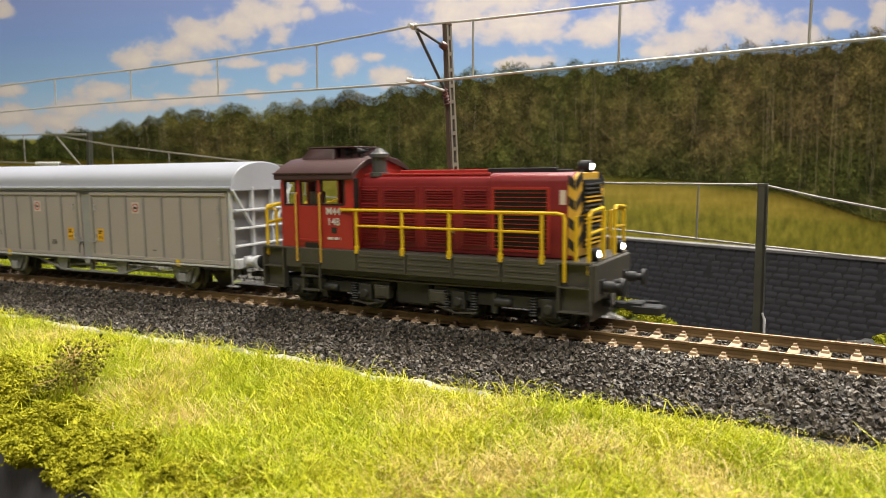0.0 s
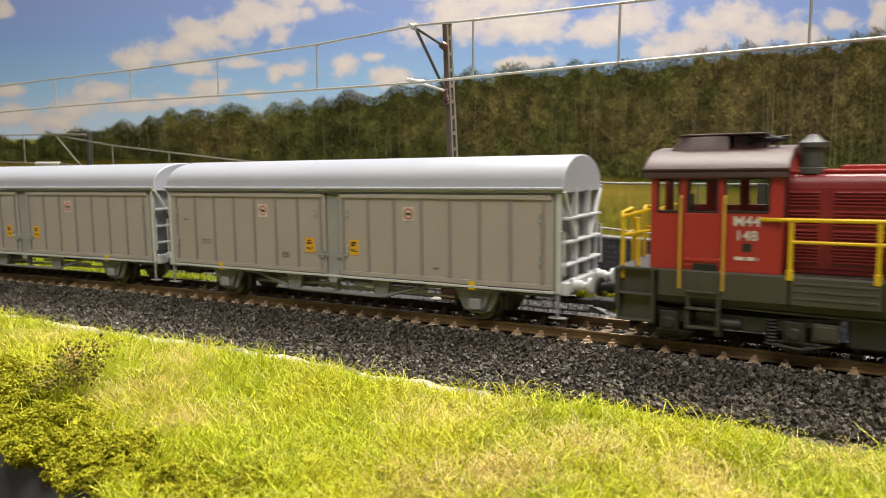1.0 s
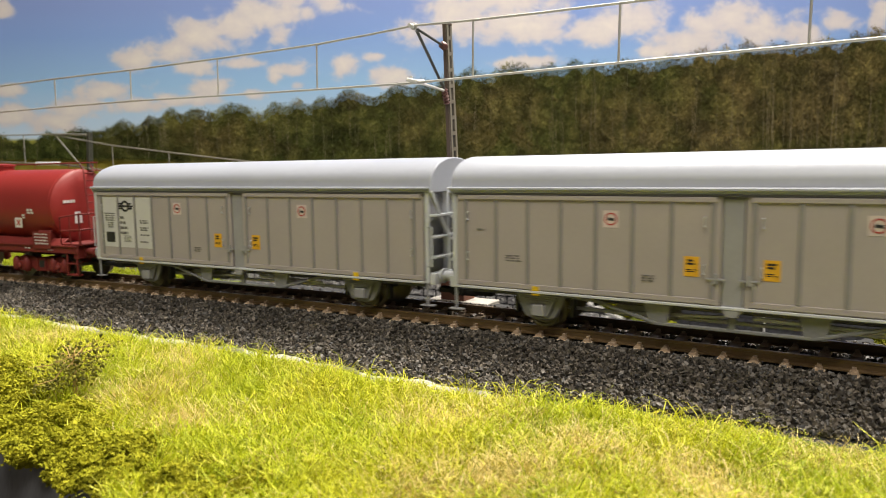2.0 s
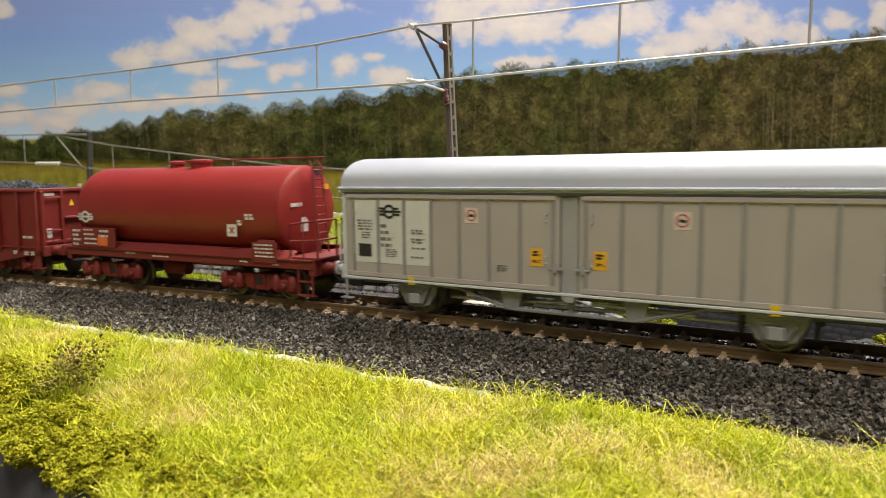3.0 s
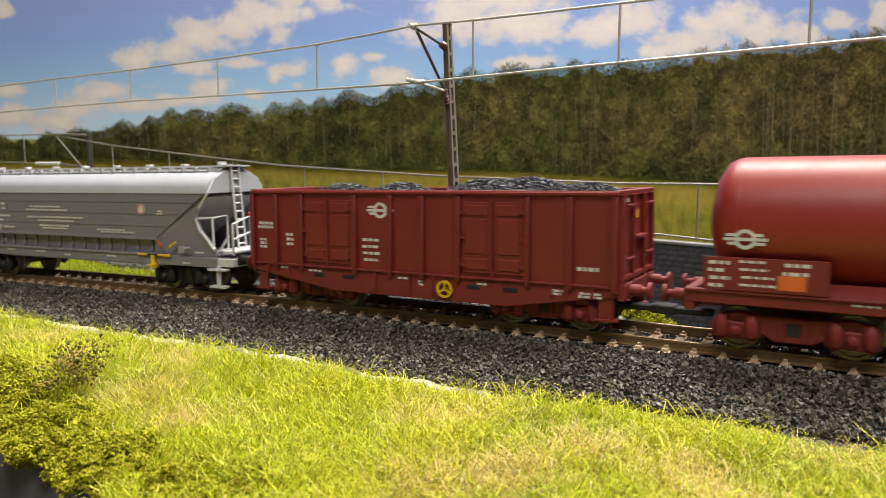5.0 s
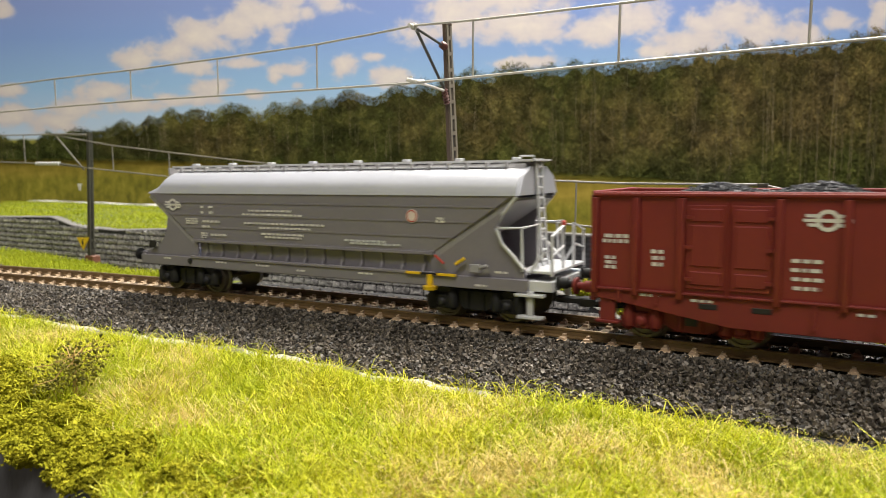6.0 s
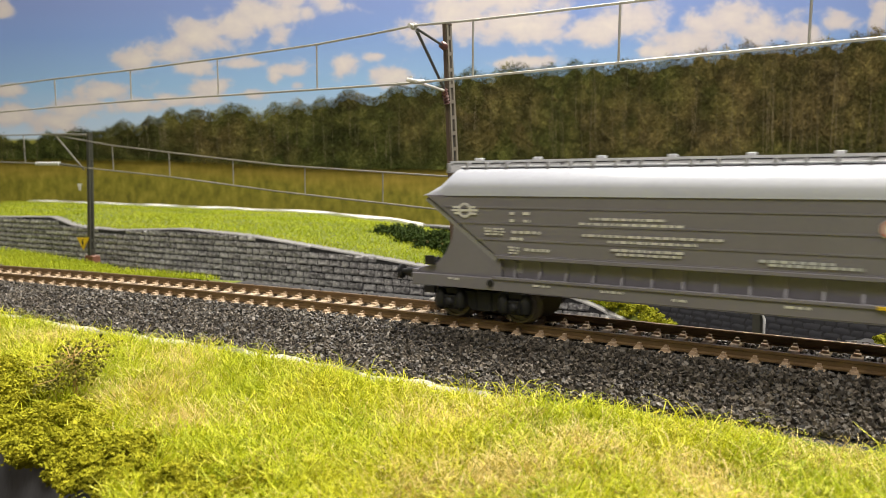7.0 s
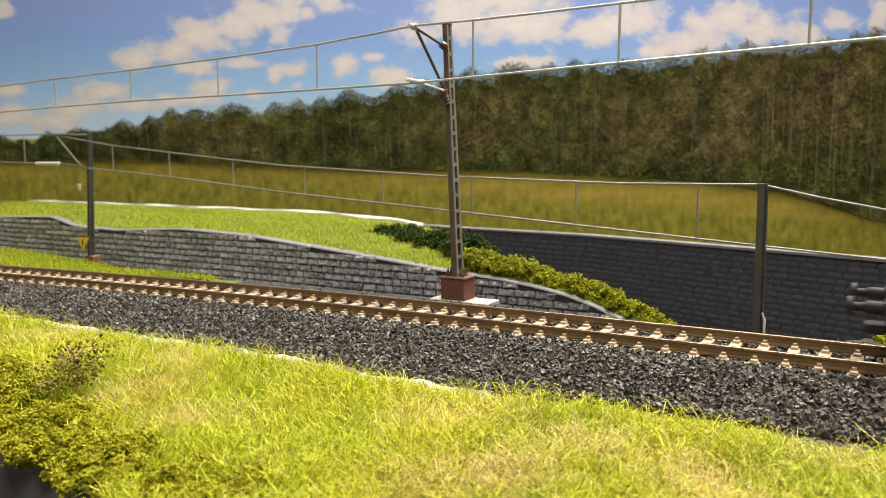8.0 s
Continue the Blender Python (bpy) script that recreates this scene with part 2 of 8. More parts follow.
# ---- mesh building, in millimetres ----
class Build:
    """Collects simple solids into one mesh."""

    def __init__(self):
        self.v, self.f = [], []

    def add(self, verts, faces):
        n = len(self.v)
        self.v += [tuple(p) for p in verts]
        self.f += [tuple(i + n for i in q) for q in faces]
        return self

    def box(self, x0, x1, y0, y1, z0, z1):
        v = [(x, y, z) for z in (z0, z1) for y in (y0, y1) for x in (x0, x1)]
        return self.add(v, [(0, 2, 3, 1), (4, 5, 7, 6), (0, 1, 5, 4), (2, 6, 7, 3), (0, 4, 6, 2), (1, 3, 7, 5)])

    def tube(self, pts, r, n=8, caps=True):
        """A round bar along a line of points; r may differ from point to point."""
        pts = [Vector(p) for p in pts]
        rs = r if isinstance(r, (list, tuple)) else [r] * len(pts)
        v, f = [], []
        for i, p in enumerate(pts):
            d = (pts[min(i + 1, len(pts) - 1)] - pts[max(i - 1, 0)]).normalized()
            a = d.orthogonal().normalized() if abs(d.z) > 0.95 else d.cross(Vector((0, 0, 1))).normalized()
            c = d.cross(a)
            for k in range(n):
                w = 2 * math.pi * (k + 0.5) / n
                v.append(p + (a * math.cos(w) + c * math.sin(w)) * rs[i])
        for i in range(len(pts) - 1):
            for k in range(n):
                f.append((i * n + k, i * n + (k + 1) % n, (i + 1) * n + (k + 1) % n, (i + 1) * n + k))
        if caps:
            f.append(tuple(range(n - 1, -1, -1)))
            f.append(tuple(range((len(pts) - 1) * n, len(pts) * n)))
        return self.add(v, f)

    def prism(self, poly, axis, a, b):
        """A polygon pushed along an axis from a to b. The polygon's two numbers are the other axes in order."""
        def at(q, c):
            return {"x": (c, q[0], q[1]), "y": (q[0], c, q[1]), "z": (q[0], q[1], c)}[axis]
        n = len(poly)
        v = [at(q, a) for q in poly] + [at(q, b) for q in poly]
        f = [tuple(range(n)), tuple(range(2 * n - 1, n - 1, -1))]
        f += [(i, i + n, (i + 1) % n + n, (i + 1) % n) for i in range(n)]
        return self.add(v, f)

    def lathe(self, prof, centre, axis="x", n=24):
        """A profile of (along, radius) turned round an axis through centre."""
        v, f = [], []
        for a, r in prof:
            for k in range(n):
                w = 2 * math.pi * k / n
                c, s = r * math.cos(w), r * math.sin(w)
                o = {"x": (a, c, s), "y": (c, a, s), "z": (c, s, a)}[axis]
                v.append((centre[0] + o[0], centre[1] + o[1], centre[2] + o[2]))
        for i in range(len(prof) - 1):
            for k in range(n):
                f.append((i * n + k, i * n + (k + 1) % n, (i + 1) * n + (k + 1) % n, (i + 1) * n + k))
        f.append(tuple(range(n - 1, -1, -1)))
        f.append(tuple(range((len(prof) - 1) * n, len(prof) * n)))
        return self.add(v, f)

    def annulus(self, x, z, ri, ro, y0, y1, n=20):
        """A flat ring in the xz plane."""
        v, f = [], []
        for k in range(n):
            c, s = math.cos(2 * math.pi * k / n), math.sin(2 * math.pi * k / n)
            v += [(x + ri * c, y0, z + ri * s), (x + ro * c, y0, z + ro * s), (x + ro * c, y1, z + ro * s), (x + ri * c, y1, z + ri * s)]
        for k in range(n):
            a, b = 4 * k, 4 * ((k + 1) % n)
            f += [(a + i, a + (i + 1) % 4, b + (i + 1) % 4, b + i) for i in range(4)]
        return self.add(v, f)

    def loft(self, rings, caps=True):
        n = len(rings[0])
        v = [p for r in rings for p in r]
        f = [(i * n + k, i * n + (k + 1) % n, (i + 1) * n + (k + 1) % n, (i + 1) * n + k) for i in range(len(rings) - 1) for k in range(n)]
        if caps:
            f += [tuple(range(n - 1, -1, -1)), tuple(range((len(rings) - 1) * n, len(rings) * n))]
        return self.add(v, f)

    def mesh(self, name, material, bevel=0.0, smooth=35, weld=False):
        me = bpy.data.meshes.new(name)
        me.from_pydata([(x * MM, y * MM, z * MM) for x, y, z in self.v], [], self.f)
        bm = bmesh.new()
        bm.from_mesh(me)
        if weld:
            bmesh.ops.remove_doubles(bm, verts=bm.verts, dist=1e-6)
        bmesh.ops.recalc_face_normals(bm, faces=bm.faces)
        if bevel:
            sharp = [e for e in bm.edges if len(e.link_faces) == 2 and e.calc_face_angle() > 0.6]
            bmesh.ops.bevel(bm, geom=sharp, offset=bevel * MM, segments=1, affect="EDGES", profile=0.5, clamp_overlap=True)
        bm.to_mesh(me)
        bm.free()
        me.materials.append(material)
        if smooth:
            me.shade_smooth()
            me.set_sharp_from_angle(angle=radians(smooth))
        return me


def part(name, build, material, parent=None, label="", bevel=0.0, smooth=35, at=None):
    ob = new(name, build.mesh(name, material, bevel, smooth) if isinstance(build, Build) else build)
    if parent:
        ob.parent = parent
    if at:
        ob.location = Vector(at) * MM
    return tagged(ob, label)


def fast_mesh(name, verts, faces, material, smooth=False):
    """A large mesh from arrays, in millimetres; all faces have the same number of corners."""
    me = bpy.data.meshes.new(name)
    verts, faces = np.asarray(verts, np.float32) * MM, np.asarray(faces, np.int32)
    k = faces.shape[1]
    me.vertices.add(len(verts))
    me.vertices.foreach_set("co", verts.ravel())
    me.loops.add(faces.size)
    me.loops.foreach_set("vertex_index", faces.ravel())
    me.polygons.add(len(faces))
    me.polygons.foreach_set("loop_start", np.arange(0, faces.size, k, dtype=np.int32))
    me.update(calc_edges=True)
    me.materials.append(material)
    if smooth:
        me.shade_smooth()
    else:
        me.shade_flat()
    return me


rng = np.random.default_rng(5)
# The line runs straight along x and bends towards -y on the far side of BEND.
BEND, RADIUS = -52.5, 2427.0


def line_at(s, off=0.0, z=0.0):
    if s >= BEND:
        return (s, off, z)
    a = (BEND - s) / RADIUS
    return (BEND - RADIUS * math.sin(a) - math.sin(a) * off, -RADIUS * (1 - math.cos(a)) + math.cos(a) * off, z)


def turn_at(s):
    return math.degrees((BEND - s) / RADIUS) if s < BEND else 0.0


def bend_y(x):
    return np.where(x < BEND, -(RADIUS - np.sqrt(np.maximum(RADIUS ** 2 - (BEND - x) ** 2, 1))), 0.0)


def lerp(x, xs, ys):
    return np.interp(x, xs, ys)


def ripple(x, y, size, seed=0.0):
    """Smooth unevenness between about -1 and 1."""
    return (np.sin(x / size + 1.3 * np.sin(y / size * 0.7 + seed)) + np.sin(y / size * 1.3 + 1.7 * np.sin(x / size * 0.6 + seed * 2))) * 0.5


def lawn_edge(x):
    return lerp(x, [-700, -420, -340, -260, -200, -142, -110, -70, -46, 0, 200], [-120, -64, -57, -52, -50, -46, -48, -46.5, -41, -39, -38])


def ground_z(x, y):
    o = y - bend_y(x)
    z = np.full_like(o, -4.6)
    edge = lawn_edge(x)
    lawn = -9.0 + 0.9 * ripple(x, y, 17, 1) + 0.5 * ripple(x, y, 6, 4) - 0.03 * np.maximum(edge - y, 0)
    k = np.clip((-20 - o) / np.maximum(-20 - (edge - bend_y(x)), 1), 0, 1)
    z = np.where(o < -20, -4.2 - 4.5 * k, z)
    k = np.clip((edge - y) / 5, 0, 1)
    z = np.where(y < edge, lawn * k - 8.7 * (1 - k), z)
    shelf = lerp(x, [-560, -480, -400, -320, -250, -112, -92, -16, -6], [105, 92, 69, 42, 40, 40, 17, 17, 42])
    pit = lerp(x, [-560, -200, -60, 60], [-20, -24, -60, -70])
    k = np.clip((o - shelf) / 14, 0, 1)
    z = np.where(o > 20, -5.2 * (1 - k) + pit * k, z)
    rim = lerp(x, [-900, -260, -165, -118, -95, 100], [-150, -122, -112, -112, -132, -150]) + 3 * ripple(x, y, 9, 2)
    drop = np.clip((rim - y) / 22, 0, 1)
    return z * (1 - drop) + (-90 + 5 * ripple(x, y, 5, 9)) * drop + 2.5 * ripple(x, y, 4, 6) * drop * (1 - drop) * 4


def build_ground():
    xs = np.concatenate([np.arange(-1100, -440, 16), np.arange(-440, 80, 4), np.arange(80, 1200, 16)])
    ys = np.concatenate([np.arange(-170, 50, 2.5), np.arange(50, 420, 12)])
    gx, gy = np.meshgrid(xs, ys)
    gz = ground_z(gx, gy)
    n = len(xs)
    v = np.stack([gx, gy, gz], -1).reshape(-1, 3)
    i, j = np.meshgrid(np.arange(n - 1), np.arange(len(ys) - 1))
    a = (j * n + i).ravel()
    me = fast_mesh("ground", v, np.stack([a, a + 1, a + n + 1, a + n], 1), SOIL, True)
    for m in (BED, ROCK):
        me.materials.append(m)
    cx, cy = v[a, 0] + 2, v[a, 1] + 1
    o = cy - bend_y(cx)
    idx = np.where((cy > lawn_edge(cx)) & (o < 24), 1, 0)
    idx = np.where((o >= 24) & (cx > -240), 1, idx)
    idx = np.where(v[a, 2] < -16, 2, idx)
    me.polygons.foreach_set("material_index", idx.astype(np.int32))
    return tagged(new("ground", me), "landscaped model baseboard with earth, gravel bed and dark rock edge", "ground", kind="structure")


def rail_strip(off):
    b = Build()
    prof = [(-1.1, -2.5), (1.1, -2.5), (1.1, -2.2), (0.28, -1.9), (0.28, -0.75), (0.5, -0.6), (0.5, -0.05), (0.4, 0.0), (-0.4, 0.0), (-0.5, -0.05), (-0.5, -0.6), (-0.28, -0.75), (-0.28, -1.9), (-1.1, -2.2)]
    ss = [-1050 + 15 * i for i in range(67)] + [-40, 200, 600, 1150]
    b.loft([[line_at(s, off + p, z) for p, z in prof] for s in ss])
    me = b.mesh("rail", RAIL, smooth=20)
    me.materials.append(RAIL_TOP)
    for p in me.polygons:
        if p.center.z > -0.03 * MM:
            p.material_index = 1
    return me


def build_track():
    track = tagged(new("railway_track"), "single model railway track with rusty brown rails on tan sleepers", "railway track")
    for off in (-8.7, 8.7):
        part("rail", rail_strip(off), None, track, "rust-brown steel rail")
    b = Build().box(-1.35, 1.35, -14.6, 14.6, -4.6, -2.52)
    sleeper_mesh = b.mesh("sleeper", SLEEPER, 0.18)
    c = Build()
    c.prism([(-1.0, -2.52), (1.0, -2.52), (0.75, -1.9), (-0.75, -1.9)], "y", 0.35, 2.9)
    c.box(-0.45, 0.45, 0.3, 1.5, -1.9, -1.3)
    c.prism([(-1.0, -2.52), (1.0, -2.52), (0.75, -1.9), (-0.75, -1.9)], "y", -2.9, -0.35)
    c.box(-0.45, 0.45, -1.5, -0.3, -1.9, -1.3)
    chair_mesh = c.mesh("rail_chair", CHAIR, 0.0)
    s = -700.0
    while s < 300:
        ob = new("sleeper", sleeper_mesh)
        ob.parent = track
        x, y, z = line_at(s)
        ob.matrix_basis = pose(x * MM, y * MM, rng.uniform(-0.12, 0.05) * MM, 0, 0, turn_at(s) + rng.uniform(-0.6, 0.6))
        if -420 < s < 40:
            for off in (-8.7, 8.7):
                ch = new("rail_chair", chair_mesh)
                ch.parent = ob
                ch.location = (0, off * MM, 0)
        s += 6.75
    part("rail_joint", Build().box(-9, 9, 8.0, 8.35, -1.7, -0.7), RAIL, track, at=(-75, 0, 0))
    return track


build_ground()
# ---- walls, bank and backdrop behind the line ----
COPING = mat("grey_coping", (0.24, 0.23, 0.22), (0.15, 0.145, 0.14), scale=60, fine=900, rough=0.85)


def wall_top(x):
    return lerp(x, [-900, -537, -472, -447, -405, -341, -291, -240, -198, -166, -139, -123, -109, -94, -88, -70], [15, 13.4, 15, 9.8, 8.4, 11.2, 9.6, 5.4, 1.7, -1.5, -3.2, -5.1, -7.5, -11.9, -14.6, -20])


def stone_mesh(name, w, h, d, material, seed):
    """A rough-hewn block: a bulging, uneven face on a square back."""
    r = random.Random(seed)
    b = Build()
    nx, nz = 4, 3
    v = []
    for j in range(nz + 1):
        for i in range(nx + 1):
            u, q = i / nx, j / nz
            edge = i in (0, nx) or j in (0, nz)
            bulge = r.uniform(0.1, 0.45) if edge else r.uniform(0.5, 1.4)
            v.append((u * w + r.uniform(-.18, .18) + (0.1 if i == 0 else -0.1 if i == nx else 0), -d * bulge, q * h + r.uniform(-.2, .2) + (0.08 if j == 0 else -0.08 if j == nz else 0)))
    n = nx + 1
    f = [(j * n + i, j * n + i + 1, (j + 1) * n + i + 1, (j + 1) * n + i) for j in range(nz) for i in range(nx)]
    rim = [i for i in range(n)] + [j * n + nx for j in range(1, nz + 1)] + [nz * n + i for i in range(nx - 1, -1, -1)] + [j * n for j in range(nz - 1, 0, -1)]
    k = len(v)
    v += [(v[i][0], 0.3, v[i][2]) for i in rim]
    m = len(rim)
    f += [(rim[i], k + i, k + (i + 1) % m, rim[(i + 1) % m]) for i in range(m)]
    b.add(v, f)
    return b.mesh(name, material, 0.0, 50)


def build_stone_wall():
    wall = tagged(new("wall_stone"), "grey rough-hewn stone retaining wall with dark joints", "wall", kind="structure")
    xs = np.arange(-900, -66, 6)
    b = Build()
    poly = [(-900, -26)] + [(float(x), float(wall_top(x)) - 0.8) for x in xs] + [(-66, -26)]
    b.prism(poly, "y", 80.6, 86)
    part("joint_bed", b, MORTAR, wall)
    cap = Build()
    cap.loft([[(float(x), y, float(wall_top(x)) + dz) for y, dz in ((80.0, -0.9), (80.4, -0.3), (85.5, -0.1), (85.5, -1.2))] for x in xs])
    part("coping", cap, COPING, wall, "worn grey coping strip")
    r = random.Random(3)
    kinds = [(w, [stone_mesh("stone", w, 2.9, 1.3, STONE, int(w * 10) + k) for k in range(4)]) for w in (4.6, 6.0, 7.4, 9.0)]
    row, z = 0, -24.0
    while z < 14:
        x = -560 + r.uniform(0, 5)
        while x < -70:
            w, meshes = r.choice(kinds)
            if float(min(wall_top(x), wall_top(x + w))) > z + 2.7:
                ob = new("stone", r.choice(meshes))
                ob.parent = wall
                ob.location = (x * MM, 80.7 * MM, z * MM)
            x += w + r.uniform(0.1, 0.6)
        z += 3.35
    return wall


W2 = [(-900, 420), (-560, 330), (-259, 257.3), (-159, 240.3), (-79, 212), (0, 183.3), (90, 150), (260, 120), (600, 110)]


def build_dark_wall():
    wall = tagged(new("wall_dark"), "dark grey embossed stone retaining wall with pale coping", "wall", kind="structure")
    pts = [p for p in W2 if p[0] >= -330]
    pts = [(-330, 274.5)] + pts
    b, cap = Build(), Build()
    b.loft([[(x, y, -100), (x, y + 6, -100), (x, y + 6, -0.4), (x, y, -0.4)] for x, y in pts])
    part("wall_core", b, MORTAR, wall)
    cap.loft([[(x, y - 1.2, -0.5), (x, y - 1.2, 0.8), (x, y + 7, 0.8), (x, y + 7, -0.5)] for x, y in pts])
    part("coping", cap, COPING, wall, "grey concrete coping")
    r = random.Random(9)
    kinds = [(w, [stone_mesh("stone", w, 3.0, 0.6, DARKSTONE, int(w * 10) + 50 + k) for k in range(5)]) for w in (5.0, 6.5, 8.0)]
    rest = []
    for (xa, ya), (xb, yb) in zip(pts[1:-2], pts[2:-1]):
        d = Vector((xb - xa, yb - ya, 0))
        ln, ang = d.length, math.atan2(d.y, d.x)
        z, row = -4.0, 0
        while z > -62:
            u = r.uniform(-4, 0) if row % 2 else r.uniform(-2, 0)
            while u < ln:
                w, meshes = r.choice(kinds)
                if u + w < ln + 3 and u > -4:
                    ob = new("stone", r.choice(meshes))
                    ob.parent = wall
                    p = Vector((xa, ya, z)) + d.normalized() * u
                    ob.matrix_basis = Matrix.Translation(p * MM) @ Matrix.Rotation(ang, 4, "Z") @ Matrix.Translation((0, 0.2 * MM, 0))
                u += w + 0.25
            z -= 3.2
            row += 1
    return wall


BANK_BACK = ([-900, -658, -420, -304, -235, -150, -75], [330, 314, 282, 237, 205, 114, 90], [6, 5, 5, 4, 2, -2, -17])


def bank_point(x, k):
    """A point of the bank: k runs from the stone wall's top to the back edge, both given by x along the wall."""
    f = (x, 84.0, wall_top(x) - 0.3)
    t = np.clip((x + 620) / 545, 0, 1)
    bx = lerp(t, [0, 0.3, 0.55, 0.75, 0.9, 1], [-1000, -640, -400, -250, -140, -74])
    by, bz = lerp(bx, BANK_BACK[0], BANK_BACK[1]), lerp(bx, BANK_BACK[0], BANK_BACK[2])
    x2, y2 = f[0] + (bx - f[0]) * k, f[1] + (by - f[1]) * k
    return x2, y2, f[2] + (bz - f[2]) * k + 1.6 * np.sin(np.pi * k) * (1 + ripple(x2, y2, 25, 3))


def build_bank():
    xs, ks = np.linspace(-620, -74, 110), np.linspace(0, 1, 26)
    gx, gk = np.meshgrid(xs, ks)
    v = np.stack(bank_point(gx, gk), -1).reshape(-1, 3)
    n = len(xs)
    i, j = np.meshgrid(np.arange(n - 1), np.arange(len(ks) - 1))
    a = (j * n + i).ravel()
    bank = tagged(new("ground_bank", fast_mesh("ground_bank", v, np.stack([a, a + 1, a + n + 1, a + n], 1), SOIL, True)), "grassy bank above the stone wall", "bank", kind="structure")
    edge = Build()
    rows = [bank_point(x, 1.0) for x in np.linspace(-620, -230, 60)]
    edge.loft([[(x, y - 2, z - 8), (x, y + 5, z - 8), (x, y + 7, z + 2.5 + 0.4 * math.sin(x / 19)), (x, y, z + 2.3 + 0.5 * math.sin(x / 13))] for x, y, z in [tuple(map(float, q)) for q in rows]])
    part("edging", edge, EDGING, bank, "pale plaster edging")
    return bank


def board_frame():
    """The painted backdrop stands upright across the view, 950 mm from the eye."""
    y = radians(YAW)
    ahead = Vector((-math.sin(y), math.cos(y), 0))
    side = Vector((math.cos(y), math.sin(y), 0))
    return Vector((0, -186.5, 0)) + ahead * 950, side, ahead


# clouds of the print: centre and half size on the board
CLOUD_DIAGONAL = [(-394, 190, 24, 12), (-350, 201, 40, 17), (-305, 216, 37, 19), (-267, 230, 37, 17), (-230, 242, 37, 19), (-196, 250, 24, 17), (-318, 177, 29, 9), (-207, 216, 16, 11), (-145, 255, 21, 12), (-170, 245, 11, 9), (-561, 255, 11, 13)]
CLOUD_SMALL = [(-263, 182, 31, 6), (-198, 173, 27, 8), (-214, 164, 11, 7), (-123, 177, 15, 12), (-84, 189, 12, 6), (-66, 161, 27, 13), (-305, 150, 29, 11), (-247, 143, 15, 6), (-185, 153, 8, 5)]
CLOUD_LOW = [(-437, 149, 36, 12), (-472, 129, 45, 12), (-510, 111, 32, 13), (-561, 119, 40, 12), (-391, 131, 32, 8), (-339, 136, 40, 7), (-566, 152, 24, 7)]
CLOUD_MIDDLE = [(-32, 218, 27, 14), (16, 243, 40, 24), (65, 235, 58, 28), (125, 223, 48, 19), (190, 215, 40, 15), (255, 236, 34, 19), (88, 254, 73, 15), (223, 228, 32, 15), (110, 178, 40, 7)]
CLOUD_EAST = [(278, 190, 26, 8), (311, 202, 40, 17), (345, 218, 32, 22), (380, 233, 29, 17), (416, 217, 39, 19), (460, 214, 27, 17), (510, 225, 21, 11), (567, 232, 11, 19)]


